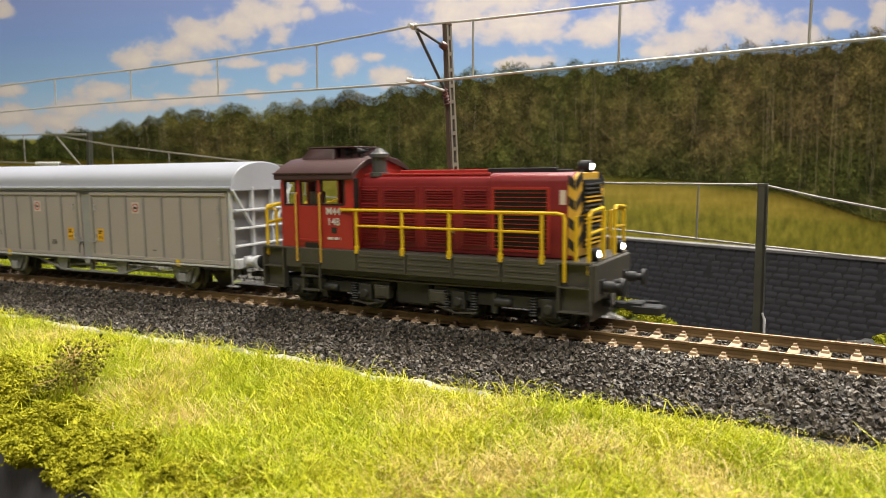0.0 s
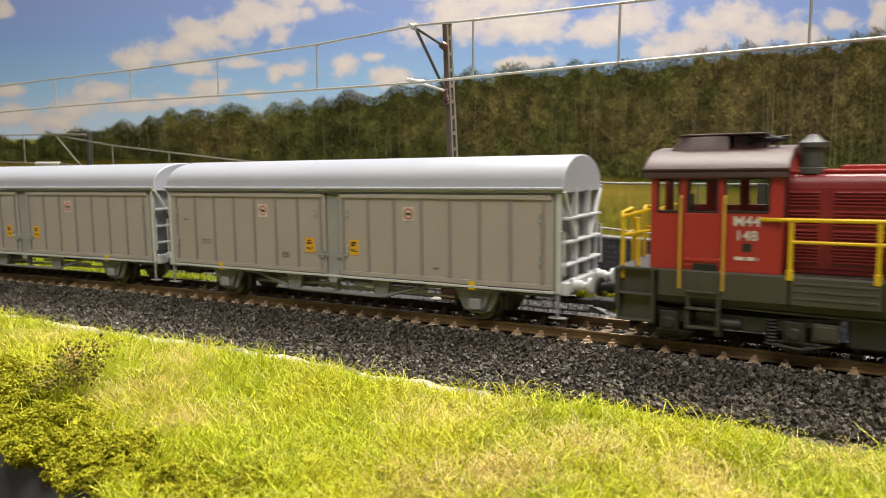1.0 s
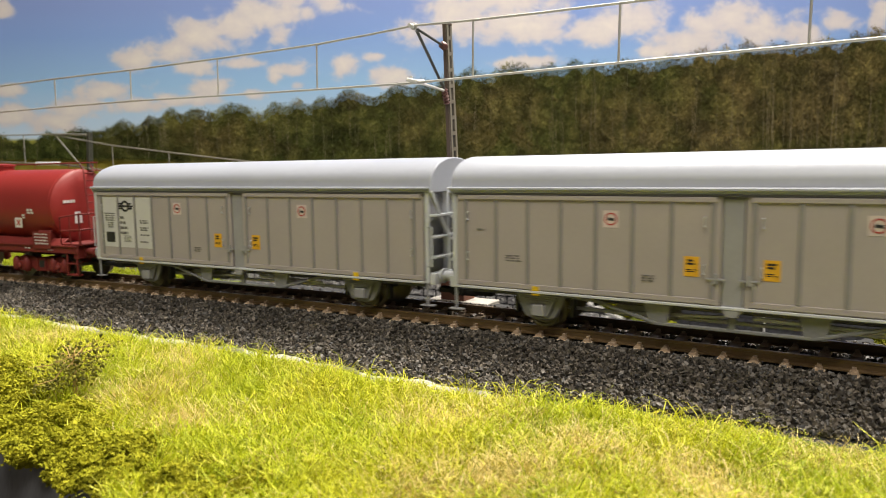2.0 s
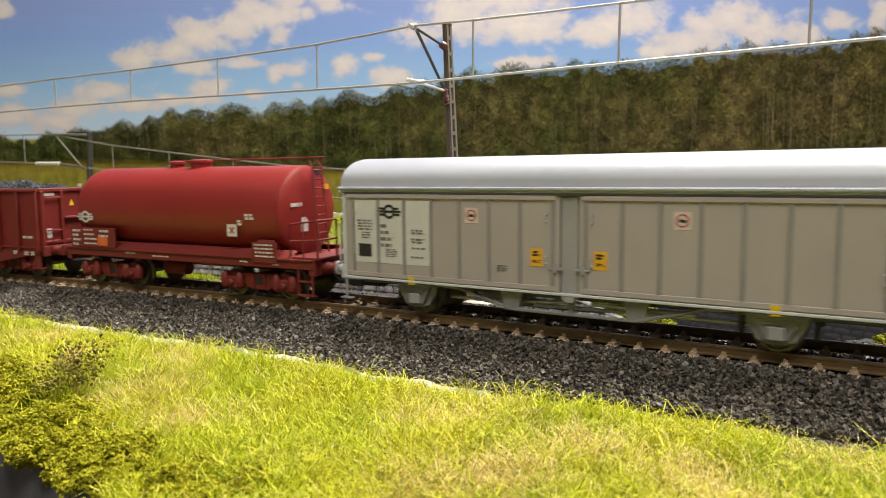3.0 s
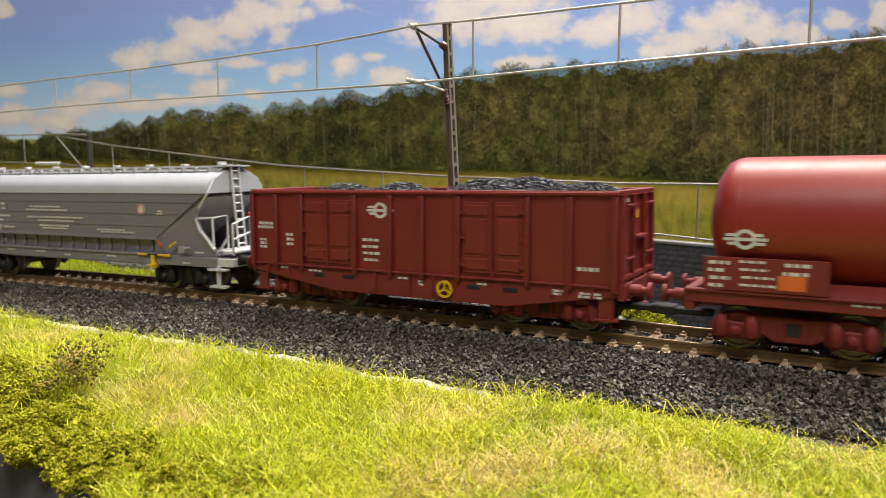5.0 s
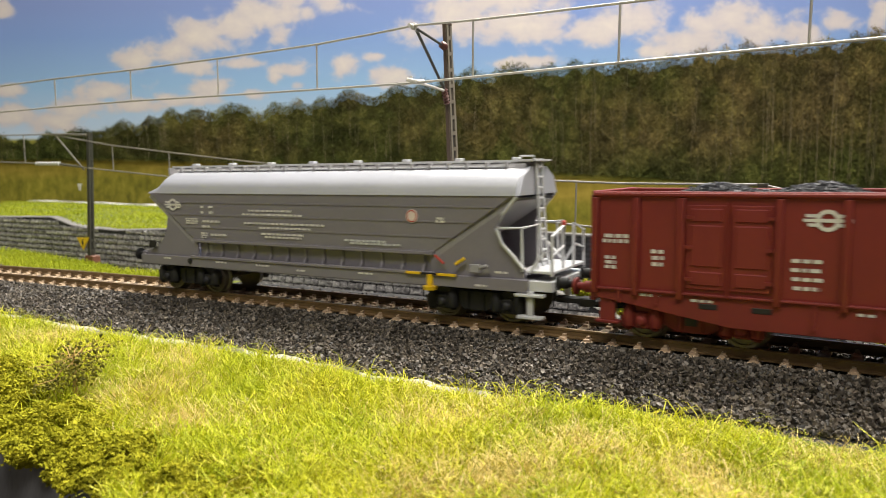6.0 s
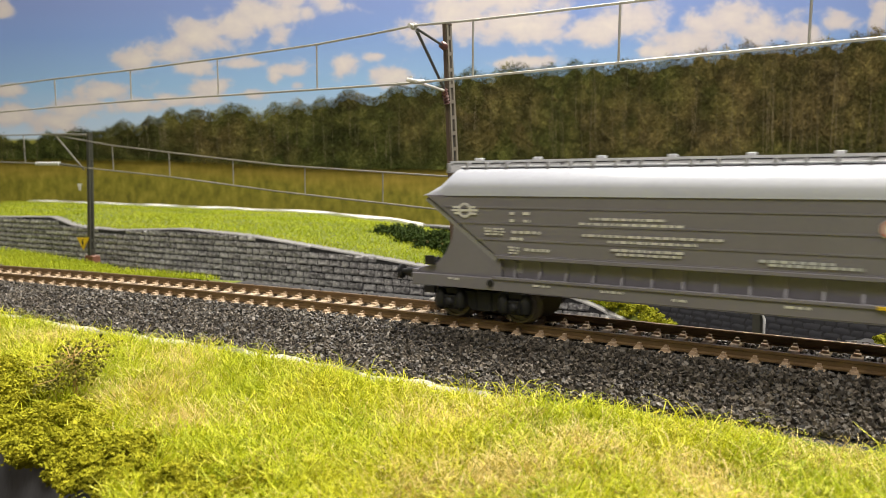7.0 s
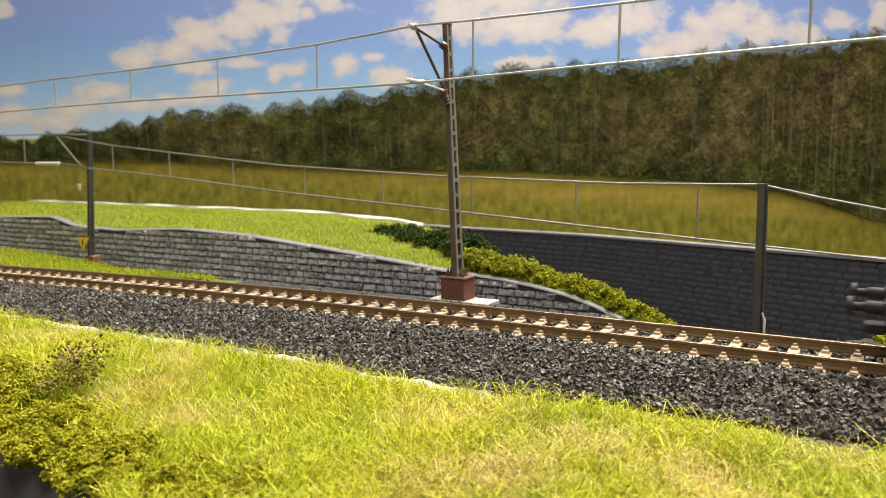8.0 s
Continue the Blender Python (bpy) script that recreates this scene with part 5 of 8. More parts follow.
def open_wagon():
    w = tagged(new("open_wagon"), "oxide-red high-sided open wagon loaded with black coal", "wagon", group="goods train")
    posts = [-61.2, -51.0, -40.4, -19.4, -6.4, 4.6, 16.4, 37.2, 49.0, 60.6]
    for side in (-1, 1):
        y = side * 14.4
        wall = part("side_wall", Build().box(-61.4, 61.2, y - 0.4, y + 0.4, 12.8, 35.8), OXIDE_BODY, w, bevel=0.1)
        yo = y + side * 0.4
        for x in posts:
            part("post", Build().prism([(yo, 11.6), (yo, 35.4), (yo + side * 1.1, 35.4), (yo + side * 1.7, 13.4), (yo + side * 1.3, 11.6)], "x", x - 0.75, x + 0.75), OXIDE_BODY, wall, bevel=0.12)
        part("top_rail", Build().box(-61.8, 61.6, y - 0.8, y + 1.0 if side > 0 else y + 0.8, 35.4, 36.9).box(-61.8, 61.6, min(y, y + side * 1.3), max(y, y + side * 1.3), 35.7, 36.6), OXIDE_BODY, wall, bevel=0.2)
        for c in (-29.9, 26.8):
            for d in (-1, 1):
                x0, x1 = sorted((c + d * 0.5, c + d * 9.2))
                door = part("side_door", Build().box(x0, x1, min(yo, yo + side * 0.5), max(yo, yo + side * 0.5), 14.2, 33.8), OXIDE_BODY, wall, bevel=0.15)
                for z0, z1 in ((15.2, 18.4), (19.6, 29.2), (30.0, 33.0)):
                    part("door_panel", Build().box(x0 + 0.9, x1 - 0.9, min(yo, yo + side * 0.85), max(yo, yo + side * 0.85), z0, z1), OXIDE_BODY, door, bevel=0.2)
                for z in (16.5, 24, 31):
                    part("hinge", Build().box(x0 - 0.3 if d < 0 else x1 - 1.3, x0 + 1.3 if d < 0 else x1 + 0.3, min(yo, yo + side * 1.1), max(yo, yo + side * 1.1), z - 0.4, z + 0.4), OXIDE_BODY, door)
            part("door_bar", Build().tube([(c, yo + side * 1.0, 13), (c, yo + side * 1.0, 34.4)], 0.35, 6), OXIDE_BODY, wall)
        fish = [(-61.4, 13.0), (61.2, 13.0), (61.2, 10.4), (56, 9.8), (31, 5.7), (-29, 5.7), (-56, 9.8), (-61.4, 10.4)]
        bar = part("sole_bar", Build().prism(fish, "y", side * 14.7 - 0.5, side * 14.7 + 0.5).prism([(-61.4, 12.6), (61.2, 12.6), (61.2, 13.2), (-61.4, 13.2)], "y", side * 15.2 - 0.7, side * 15.2 + 0.7), OXIDE, w, "fish-bellied sole bar", bevel=0.15)
        # holes are not cut: black plates give their dark
        for x in (-34, -22.5, 21, 32):
            part("hole_shade", Build().box(x - 2.1, x + 2.1, side * 15.15 - 0.15, side * 15.15 + 0.15, 9.6, 10.9), BLACK, bar, bevel=0.1)
        for x in [-55, -46, -12, 0, 8, 44, 55]:
            part("gusset", Build().box(x - 0.35, x + 0.35, side * 15.3 - 0.5, side * 15.3 + 0.5, 9.6 if abs(x) > 40 else 7.0, 12.8), OXIDE, bar)
    part("floor", Build().box(-61, 61, -14, 14, 11.4, 13.2).box(-58, 58, -5, 5, 8.4, 11.6), OXIDE, w, bevel=0.2)
    for way in (-1, 1):
        xe = 61.2 * way
        end = part("end_wall", Build().box(xe - 0.5, xe + 0.5, -14.6, 14.6, 11, 36.6), OXIDE_BODY, w, bevel=0.15)
        for y in (-13.8, -5.0, 5.0, 13.8):
            part("end_post", Build().box(min(xe, xe + 1.5 * way), max(xe, xe + 1.5 * way), y - 0.7, y + 0.7, 10.5, 36.0), OXIDE_BODY, end, bevel=0.15)
        part("end_cap", Build().box(xe - 1.0, xe + 1.2, -15, 15, 35.6, 37.0).box(xe - 0.8, xe + 1.4, -14.6, 14.6, 14.4, 15.6), OXIDE_BODY, end, bevel=0.15)
        for z in (19.8, 33.2):
            part("end_bar", Build().tube([(xe + 1.6 * way, -12.6, z), (xe + 1.6 * way, -6, z)], 0.35, 6).tube([(xe + 1.6 * way, 6, z), (xe + 1.6 * way, 12.6, z)], 0.35, 6), OXIDE_BODY, end)
        part("end_step", Build().box(min(xe, xe + 2.4 * way), max(xe, xe + 2.4 * way), -4.4, 4.4, 24.4, 25.2), OXIDE_BODY, end, bevel=0.12)
        part("buffer_beam", Build().box(min(xe, xe + 1.6 * way), max(xe, xe + 1.6 * way), -14.6, 14.6, 9.4, 13.6), OXIDE, w, bevel=0.2)
        buffer_pair(w, xe + 1.4 * way, 11.9, way, OXIDE, r=2.3, reach=6.0)
        coupler(w, xe, way)
        for side in (-1, 1):
            part("step", Build().box(xe - 3 * way - 2, xe - 3 * way + 2, side * 14.2 - 0.4, side * 14.2 + 0.4, 4.4, 10.4).box(xe - 3 * way - 3, xe - 3 * way + 3, side * 14.0 - 1.3, side * 14.0 + 1.3, 4.0, 4.7), OXIDE, w, bevel=0.12)
    y25_bogie(w, -38.4, 11.6, OXIDE, 5.0, "oxide-red cast bogie")
    y25_bogie(w, 40.6, 10.4, OXIDE, 5.0, "oxide-red cast bogie")
    # coal
    heaps = [(-35, 13, 3.9), (-12, 12, 4.2), (14, 12, 4.4), (32, 15, 5.4), (51, 10, 3.6)]
    r = np.random.default_rng(8)
    n = 7500
    x, y = r.uniform(-59.5, 58, n), r.uniform(-13.2, 13.2, n)
    z = 34.2 + sum(h * np.exp(-((x - c) / s) ** 2 * 1.6) * np.clip(1.15 - np.abs(y) / 14, 0, 1) for c, s, h in heaps) + r.uniform(-0.5, 0.4, n)
    part("coal_load", chips_mesh("coal_load", np.stack([x, y, z], 1), r.uniform(0.45, 0.9, n), COAL, r), None, w, "heaped black coal load")
    part("load_bed", Build().box(-60, 60, -13.8, 13.8, 20, 33.6), BLACK, w)
    yb = -15.0
    emblem(w, -10.2, 30.9, 7.6, yb - 0.02, PRINT_WHITE)
    for k in range(4):
        bars(w, -17, -10.5 + 1.0 * (k == 2), 22.4 - 2.0 * k, 1, 0.8, yb, PRINT_WHITE, 90 + k)
    bars(w, -59.5, -53, 26.4, 2, 0.9, yb, PRINT_WHITE, 95, 1.4, 1.0)
    bars(w, -59, -55.5, 21, 3, 0.8, yb, PRINT_WHITE, 96, 1.5)
    bars(w, -47.5, -44.0, 23, 3, 0.9, yb, PRINT_WHITE, 97, 1.7)
    bars(w, 50.5, 57.5, 17.6, 1, 1.0, yb, PRINT_WHITE, 98)
    for x0, x1, z in ((-50, -44, 12.2), (-38, -32, 11.8), (-4, 0, 11.6), (3, 5, 11.0), (22, 26, 11.6), (44, 47, 11.4), (51, 58, 11.2)):
        bars(w, x0, x1, z, 2 if x0 in (3, 44, 51) else 1, 0.6, -15.35, PRINT_WHITE, int(x0) + 300, 1.4)
    hw = Build().annulus(12.2, 9.2, 1.9, 2.5, -16.4, -15.8)
    for k in range(3):
        a = math.pi / 2 + 2 * math.pi * k / 3
        hw.tube([(12.2, -16.1, 9.2), (12.2 + 2.1 * math.cos(a), -16.1, 9.2 + 2.1 * math.sin(a))], 0.3, 6)
    hw.tube([(12.2, -16.4, 9.2), (12.2, -15, 9.2)], 0.5, 8)
    part("handwheel", hw, RAIL_YELLOW, w, "yellow brake handwheel")
    part("warning_triangle", Build().prism([(-1.2, 29.6), (1.2, 29.6), (0, 32.0)], "x", 61.6, 61.85), YELLOW_SIGN, w, "small yellow warning triangle")
    part("end_label", Build().box(61.65, 61.85, -12.2, -10.0, 16.8, 20.6).box(61.65, 61.85, -12.4, -7.8, 34.0, 35.2), PRINT_WHITE, w, "white end labels")
    return w


def hopper_wagon():
    w = tagged(new("hopper_wagon"), "grey four-axle grain hopper wagon with light roof", "wagon", group="goods train")
    # tapering body: long at the eaves, short at the chutes
    def ring(z, x0, x1, y):
        return [(x0, -y, z), (x1, -y, z), (x1, y, z), (x0, y, z)]
    body = part("body", Build().loft([ring(18.6, -50.5, 45.5, 13.8), ring(35.6, -73.6, 71.6, 14.4)]), HOPPER_GREY, w, "grey sloping-ended hopper body", bevel=0.15)
    for z in (32.3, 28.0, 23.6, 19.4):
        k = (z - 18.6) / 17
        x0, x1, y = -50.5 - 23.1 * k, 45.5 + 26.1 * k, 13.85 + 0.6 * k
        part("seam", Build().box(x0, x1, -y - 0.12, y + 0.12, z - 0.22, z + 0.22), HOPPER_GREY, body)
    arc = [(-14.7, 35.4)]
    for k in range(17):
        a = math.pi * (1 - k / 16)
        arc.append((14.6 * math.cos(a), 35.9 + 7.7 * math.sin(a) ** 0.9))
    arc.append((14.7, 35.4))
    roof = Build()
    rings = []
    for x, q in ((-74.2, 0.0), (-70.0, 0.55), (-66.5, 1.0), (71.8, 1.0), (72.4, 0.96)):
        rings.append([(x, p[0] * (0.86 + 0.14 * q) if q else p[0] * 0.98, 35.4 + (p[1] - 35.4) * max(q, 0.04)) for p in arc])
    roof.loft(rings)
    part("roof", roof, HOPPER_ROOF, w, "pale rounded roof", smooth=40)
    cat = part("catwalk", Build().box(-70.5, 73.4, -5.4, -1.6, 44.6, 45.0).box(-70.5, 73.4, 1.6, 5.4, 44.6, 45.0), GREY_POST, w, "roof catwalk with hatches", bevel=0.08)
    part("catwalk_edge", Build().box(-70.5, 73.4, -5.7, -5.35, 44.4, 45.1).box(-70.5, 73.4, 5.35, 5.7, 44.4, 45.1), GREY_LIGHT, cat)
    for k in range(8):
        x0 = -71.0 + 17.9 * k
        part("hatch_cover", Build().prism([(-7.4, 41.6), (-6.2, 43.9), (-4.6, 44.5), (4.6, 44.5), (6.2, 43.9), (7.4, 41.6)], "x", x0, x0 + 17.4), GREY_POST, cat, bevel=0.25)
    x = -70.0
    i = 0
    while x < 72:
        part("bracket", Build().box(x - 0.4, x + 0.4, -7.6, -1.4, 42.2, 44.5), GREY_POST, cat, bevel=0.1)
        if i % 3 == 1:
            part("hatch_clamp", Build().box(x - 1.0, x + 1.0, -1.2, 1.2, 44.0, 45.9), GREY_LIGHT, cat, bevel=0.15)
        x += 6.2
        i += 1
    part("hatch_rail", Build().box(-66, 66, -7.2, -5.9, 43.0, 43.5), GREY_LIGHT, cat, bevel=0.1)
    for side in (-1, 1):
        y = side * 14.2
        # end support plates
        left = [(-78.4, 10.0), (-50, 10.0), (-50, 18.4), (-64.8, 27.6), (-65.6, 23.2), (-67.4, 19.4), (-70.2, 16.4), (-73.5, 15.0), (-78.4, 14.0)]
        right = [(45, 9.6), (74.5, 9.6), (74.5, 15.8), (71.5, 19.2), (68.2, 22.4), (66.6, 26.4), (68.4, 30.4), (72.6, 35.2), (70.8, 35.3), (45.5, 18.8)]
        part("support_plate", Build().prism(left, "y", y - side * 1.0 - 0.4, y - side * 1.0 + 0.4), HOPPER_GREY, w, bevel=0.12)
        part("support_plate", Build().prism(right, "y", y - side * 1.0 - 0.4, y - side * 1.0 + 0.4), HOPPER_GREY, w, bevel=0.12)
        part("edge_flange", Build().tube([(74.4, y, 15.8), (71.4, y, 19.2), (68.1, y, 22.4), (66.5, y, 26.4), (68.3, y, 30.4), (72.4, y, 35.2)], 0.5, 6), GREY_LIGHT, w)
        part("sole_bar", Build().box(-78.4, 76, side * 14.6 - 0.5, side * 14.6 + 0.5, 9.6, 13.0).box(-52, 47, side * 14.9 - 0.6, side * 14.9 + 0.6, 12.7, 13.6), HOPPER_GREY, w, bevel=0.15)
        chute = part("chute_wall", Build().prism([(-50, 19), (46, 19), (46, 13), (-50, 13)], "y", side * 12.0 - 0.4, side * 12.0 + 0.4), HOPPER_GREY, w)
        for k in range(13):
            xx = -46 + 7.4 * k
            part("gusset", Build().prism([(side * 12.2, 13.4), (side * 14.2, 13.4), (side * 13.0, 15.4), (side * 13.2, 17.4), (side * 14.1, 19.0), (side * 12.2, 19.0)], "x", xx - 0.3, xx + 0.3), HOPPER_GREY, chute)
        part("chute_rim", Build().box(-51, 46.5, side * 14.0 - 0.45, side * 14.0 + 0.45, 18.3, 19.3), HOPPER_GREY, chute, bevel=0.12)
        part("sole_boss", Build().lathe([(0, 1.0), (0.5 * side, 0.9)], (-52.5, side * 15.1, 11.6), "y", 12), BLACK, w)
    part("lower_body", Build().box(-50, 46, -10.2, 10.2, 8.5, 18.8), HOPPER_GREY, w)
    part("frame", Build().box(-78, 76, -5, 5, 8.6, 12.4).box(-78.6, -76.5, -14.4, 14.4, 9.8, 14.0).box(-76, -52, -13.8, 13.8, 12.0, 13.0).box(46, 76, -13.8, 13.8, 12.0, 13.0), HOPPER_GREY, w, bevel=0.2)
    # sloped end sheets in shade
    part("end_sheet", Build().prism([(46, 18.5), (71.6, 34.8), (72.2, 34.0), (47, 17.5)], "y", -13.6, 13.6), GREY_POST, w)
    part("end_sheet", Build().prism([(-51, 18.5), (-73.4, 34.8), (-74, 34.0), (-52, 17.5)], "y", -13.6, 13.6), GREY_POST, w)
    part("end_fascia", Build().prism([(-14.4, 35.4), (14.4, 35.4), (11.5, 40.5), (6, 43.2), (-6, 43.2), (-11.5, 40.5)], "x", 72.2, 73.2), HOPPER_ROOF, w, bevel=0.15)
    # platform end
    plat = part("end_platform", Build().box(72.5, 82.4, -12.8, 12.8, 14.6, 15.4).box(74, 82.6, -14.4, 14.4, 10.0, 12.8), GREY_LIGHT, w, "pale end platform with railings", bevel=0.15)
    rl = Build()
    for y in (-13.6, 13.6):
        rl.tube([(66.6, y, 26.6), (73.6, y, 26.8), (73.8, y, 15)], 0.45, 6).tube([(73.8, y, 26.8), (76.6, y * 0.7, 27.6), (76.6, y * 0.7, 15)], 0.4, 6)
        rl.tube([(82, y * 0.95, 14), (82, y * 0.95, 24.8), (82, y * 0.3, 27.2), (82, y * 0.3, 15)], 0.45, 6).tube([(82, y * 0.95, 19.5), (82, y * 0.3, 21.5)], 0.35, 6)
        rl.tube([(76, y, 15), (79.5, y * 0.9, 20.5)], 0.45, 6)
    part("railing", rl, GREY_LIGHT, plat)
    part("red_tip", Build().lathe([(0, 0.65), (1.0, 0.65), (1.3, 0.3)], (82, -4, 27.2), "z", 10), PRINT_RED, plat)
    lad = part("ladder", Build().tube([(73.5, -3.2, 45.5), (74.2, -3.2, 34), (75.6, -3.2, 15)], 0.45, 6).tube([(73.5, 0.6, 45.5), (74.2, 0.6, 34), (75.6, 0.6, 15)], 0.45, 6), GREY_LIGHT, w, "pale end ladder")
    for k in range(10):
        z = 17 + 2.9 * k
        x = 75.5 - (z - 15) * 0.07
        part("rung", Build().tube([(x, -3.2, z), (x, 0.6, z)], 0.35, 6), GREY_LIGHT, lad)
    part("top_frame", Build().box(69, 74.4, -6, 6, 44.7, 45.2).tube([(70, -6, 45.2), (70, -6, 46.1), (74, -6, 46.1), (74, -6, 45.2)], 0.3, 6), GREY_LIGHT, w, bevel=0.12)
    for side in (-1, 1):
        part("step", Build().box(75.6, 77.4, side * 14.6 - 0.4, side * 14.6 + 0.4, 3.0, 10.2).box(72.4, 80.6, side * 14.6 - 1.4, side * 14.6 + 1.4, 8.6, 9.4).box(73.0, 80.2, side * 14.6 - 1.3, side * 14.6 + 1.3, 2.6, 3.4), GREY_LIGHT, w, "pale corner steps", bevel=0.15)
    for c in (-56.6, 58.8):
        y25_bogie(w, c, 10.2, BLACK, 5.0, "black cast bogie")
    for way, xe in ((-1, -78.5), (1, 82.6)):
        buffer_pair(w, xe, 12.2, way, BLACK, r=2.3, reach=7.6 if way < 0 else 5.6)
        coupler(w, xe + (5.0 if way < 0 else 0.0), way)
    part("lever_bar", Build().box(38, 43, -15.9, -15.4, 12.7, 13.5).box(48.5, 54.6, -15.9, -15.4, 12.7, 13.5), RAIL_YELLOW, w, "yellow brake lever bar", bevel=0.12)
    part("lever_middle", Build().box(43, 48.5, -15.8, -15.4, 12.8, 13.4), BLACK, w)
    part("lever_knob", Build().tube([(46.2, -15.8, 13), (46.2, -15.8, 9.6)], 0.9, 10).lathe([(-0.8, 2.0), (0.3, 2.2)], (46.2, -15.8, 9.4), "z", 14), RAIL_YELLOW, w, "yellow knob")
    part("junction_box", Build().box(59, 62, -16, -15, 14.2, 16.6).tube([(62, -15.6, 15.6), (64.5, -15.8, 16.4)], 0.6, 8), GREY_POST, w, bevel=0.2)
    part("red_lever", Build().tube([(47.5, -15, 18.4), (50.5, -15.2, 16.2)], 0.4, 6), PRINT_RED, w)
    part("yellow_lever", Build().tube([(54.2, -15.2, 16.2), (57, -15, 18.0)], 0.5, 6), RAIL_YELLOW, w)
    # the opening's shade is a black plate on the side
    part("inspection_box", Build().box(-74, -70.5, -14.9, -14.5, 15.6, 18.2), BLACK, w, "black plate in place of a shaded inspection opening", bevel=0.1)
    part("inspection_flap", Build().box(-46.8, -44.0, -12.5, -10.9, 14.4, 17.4), GREY_POST, w, bevel=0.15)
    emblem(w, -60.8, 31.4, 6.8, -14.5, PRINT_WHITE)
    for k, (x0, x1, z, n) in enumerate(((-47.0, -45.6, 31.2, 2), (-43.2, -40.8, 31.2, 2), (-47.2, -38.0, 26.2, 1), (-46.8, -43.0, 24.4, 1), (-54.8, -48.6, 26.8, 3), (-47.5, -44.2, 21.9, 3), (-43, -35, 21.6, 1))):
        bars(w, x0, x1, z, n, 0.75 if n < 3 else 0.5, -14.42 + (31 - z) * 0.02, PRINT_WHITE, 400 + k, 2.6 if k < 2 else 1.5, 0.95)
    for k, (x0, x1, z) in enumerate(((-24.8, -5.0, 30.2), (-28, -1.4, 28.9), (-27.6, 8.0, 26.0), (-22, 2, 24.6), (-20, -1, 22.6), (-19, -2, 21.6), (14.5, 30, 21.8), (15, 36, 21.0))):
        bars(w, x0, x1, z, 1, 0.62, -14.42 + (31 - z) * 0.02, PRINT_WHITE if k < 6 else GREY_LIGHT, 410 + k, 1.5, 0.97)
    sg = Build().annulus(39.6, 29.4, 1.45, 1.75, -14.55, -14.2)
    part("round_sign", sg, PRINT_RED, w, "pale round sign with red ring")
    part("sign_face", Build().lathe([(0, 2.0), (0.2, 2.0)], (39.6, -14.48, 29.4), "y", 18), PRINT_PINK, w)
    bars(w, 47.5, 51, 29.2, 2, 0.6, -14.45, PRINT_WHITE, 431, 1.4)
    for x0, x1, z in ((-66, -62, 12.4), (-40, -34, 12.2), (-22, -14, 12.1), (-4, 0, 11.4), (20, 26, 12), (66, 71, 15.0), (60, 64, 11.0)):
        bars(w, x0, x1, z, 1, 0.55, -15.25, PRINT_WHITE, int(x0) + 500)
    return w


def chips_mesh(name, cen, size, material, r):
    """Many small broken stones in one mesh: each a bent octahedron-like lump."""
    n = len(cen)
    base = np.array([(-1, -.7, -.6), (1, -.6, -.6), (.8, .8, -.6), (-.9, .7, -.6), (-.7, -.5, .6), (.8, -.4, .55), (.5, .6, .6), (-.6, .6, .65)])
    quads = np.array([(0, 3, 2, 1), (4, 5, 6, 7), (0, 1, 5, 4), (1, 2, 6, 5), (2, 3, 7, 6), (3, 0, 4, 7)])
    v = base[None] * (1 + r.uniform(-.38, .38, (n, 8, 3)))
    v *= (size[:, None] * r.uniform(0.6, 1.15, (n, 3)))[:, None, :] * 0.62
    q = r.normal(size=(n, 4))
    q /= np.linalg.norm(q, axis=1)[:, None]
    w, x, y, z = q.T
    m = np.stack([1 - 2 * (y * y + z * z), 2 * (x * y - z * w), 2 * (x * z + y * w), 2 * (x * y + z * w), 1 - 2 * (x * x + z * z), 2 * (y * z - x * w), 2 * (x * z - y * w), 2 * (y * z + x * w), 1 - 2 * (x * x + y * y)], 1).reshape(n, 3, 3)
    v = np.einsum("nij,nkj->nki", m, v) + cen[:, None, :]
    f = (quads[None] + (np.arange(n) * 8)[:, None, None]).reshape(-1, 4)
    return fast_mesh(name, v.reshape(-1, 3), f, material)


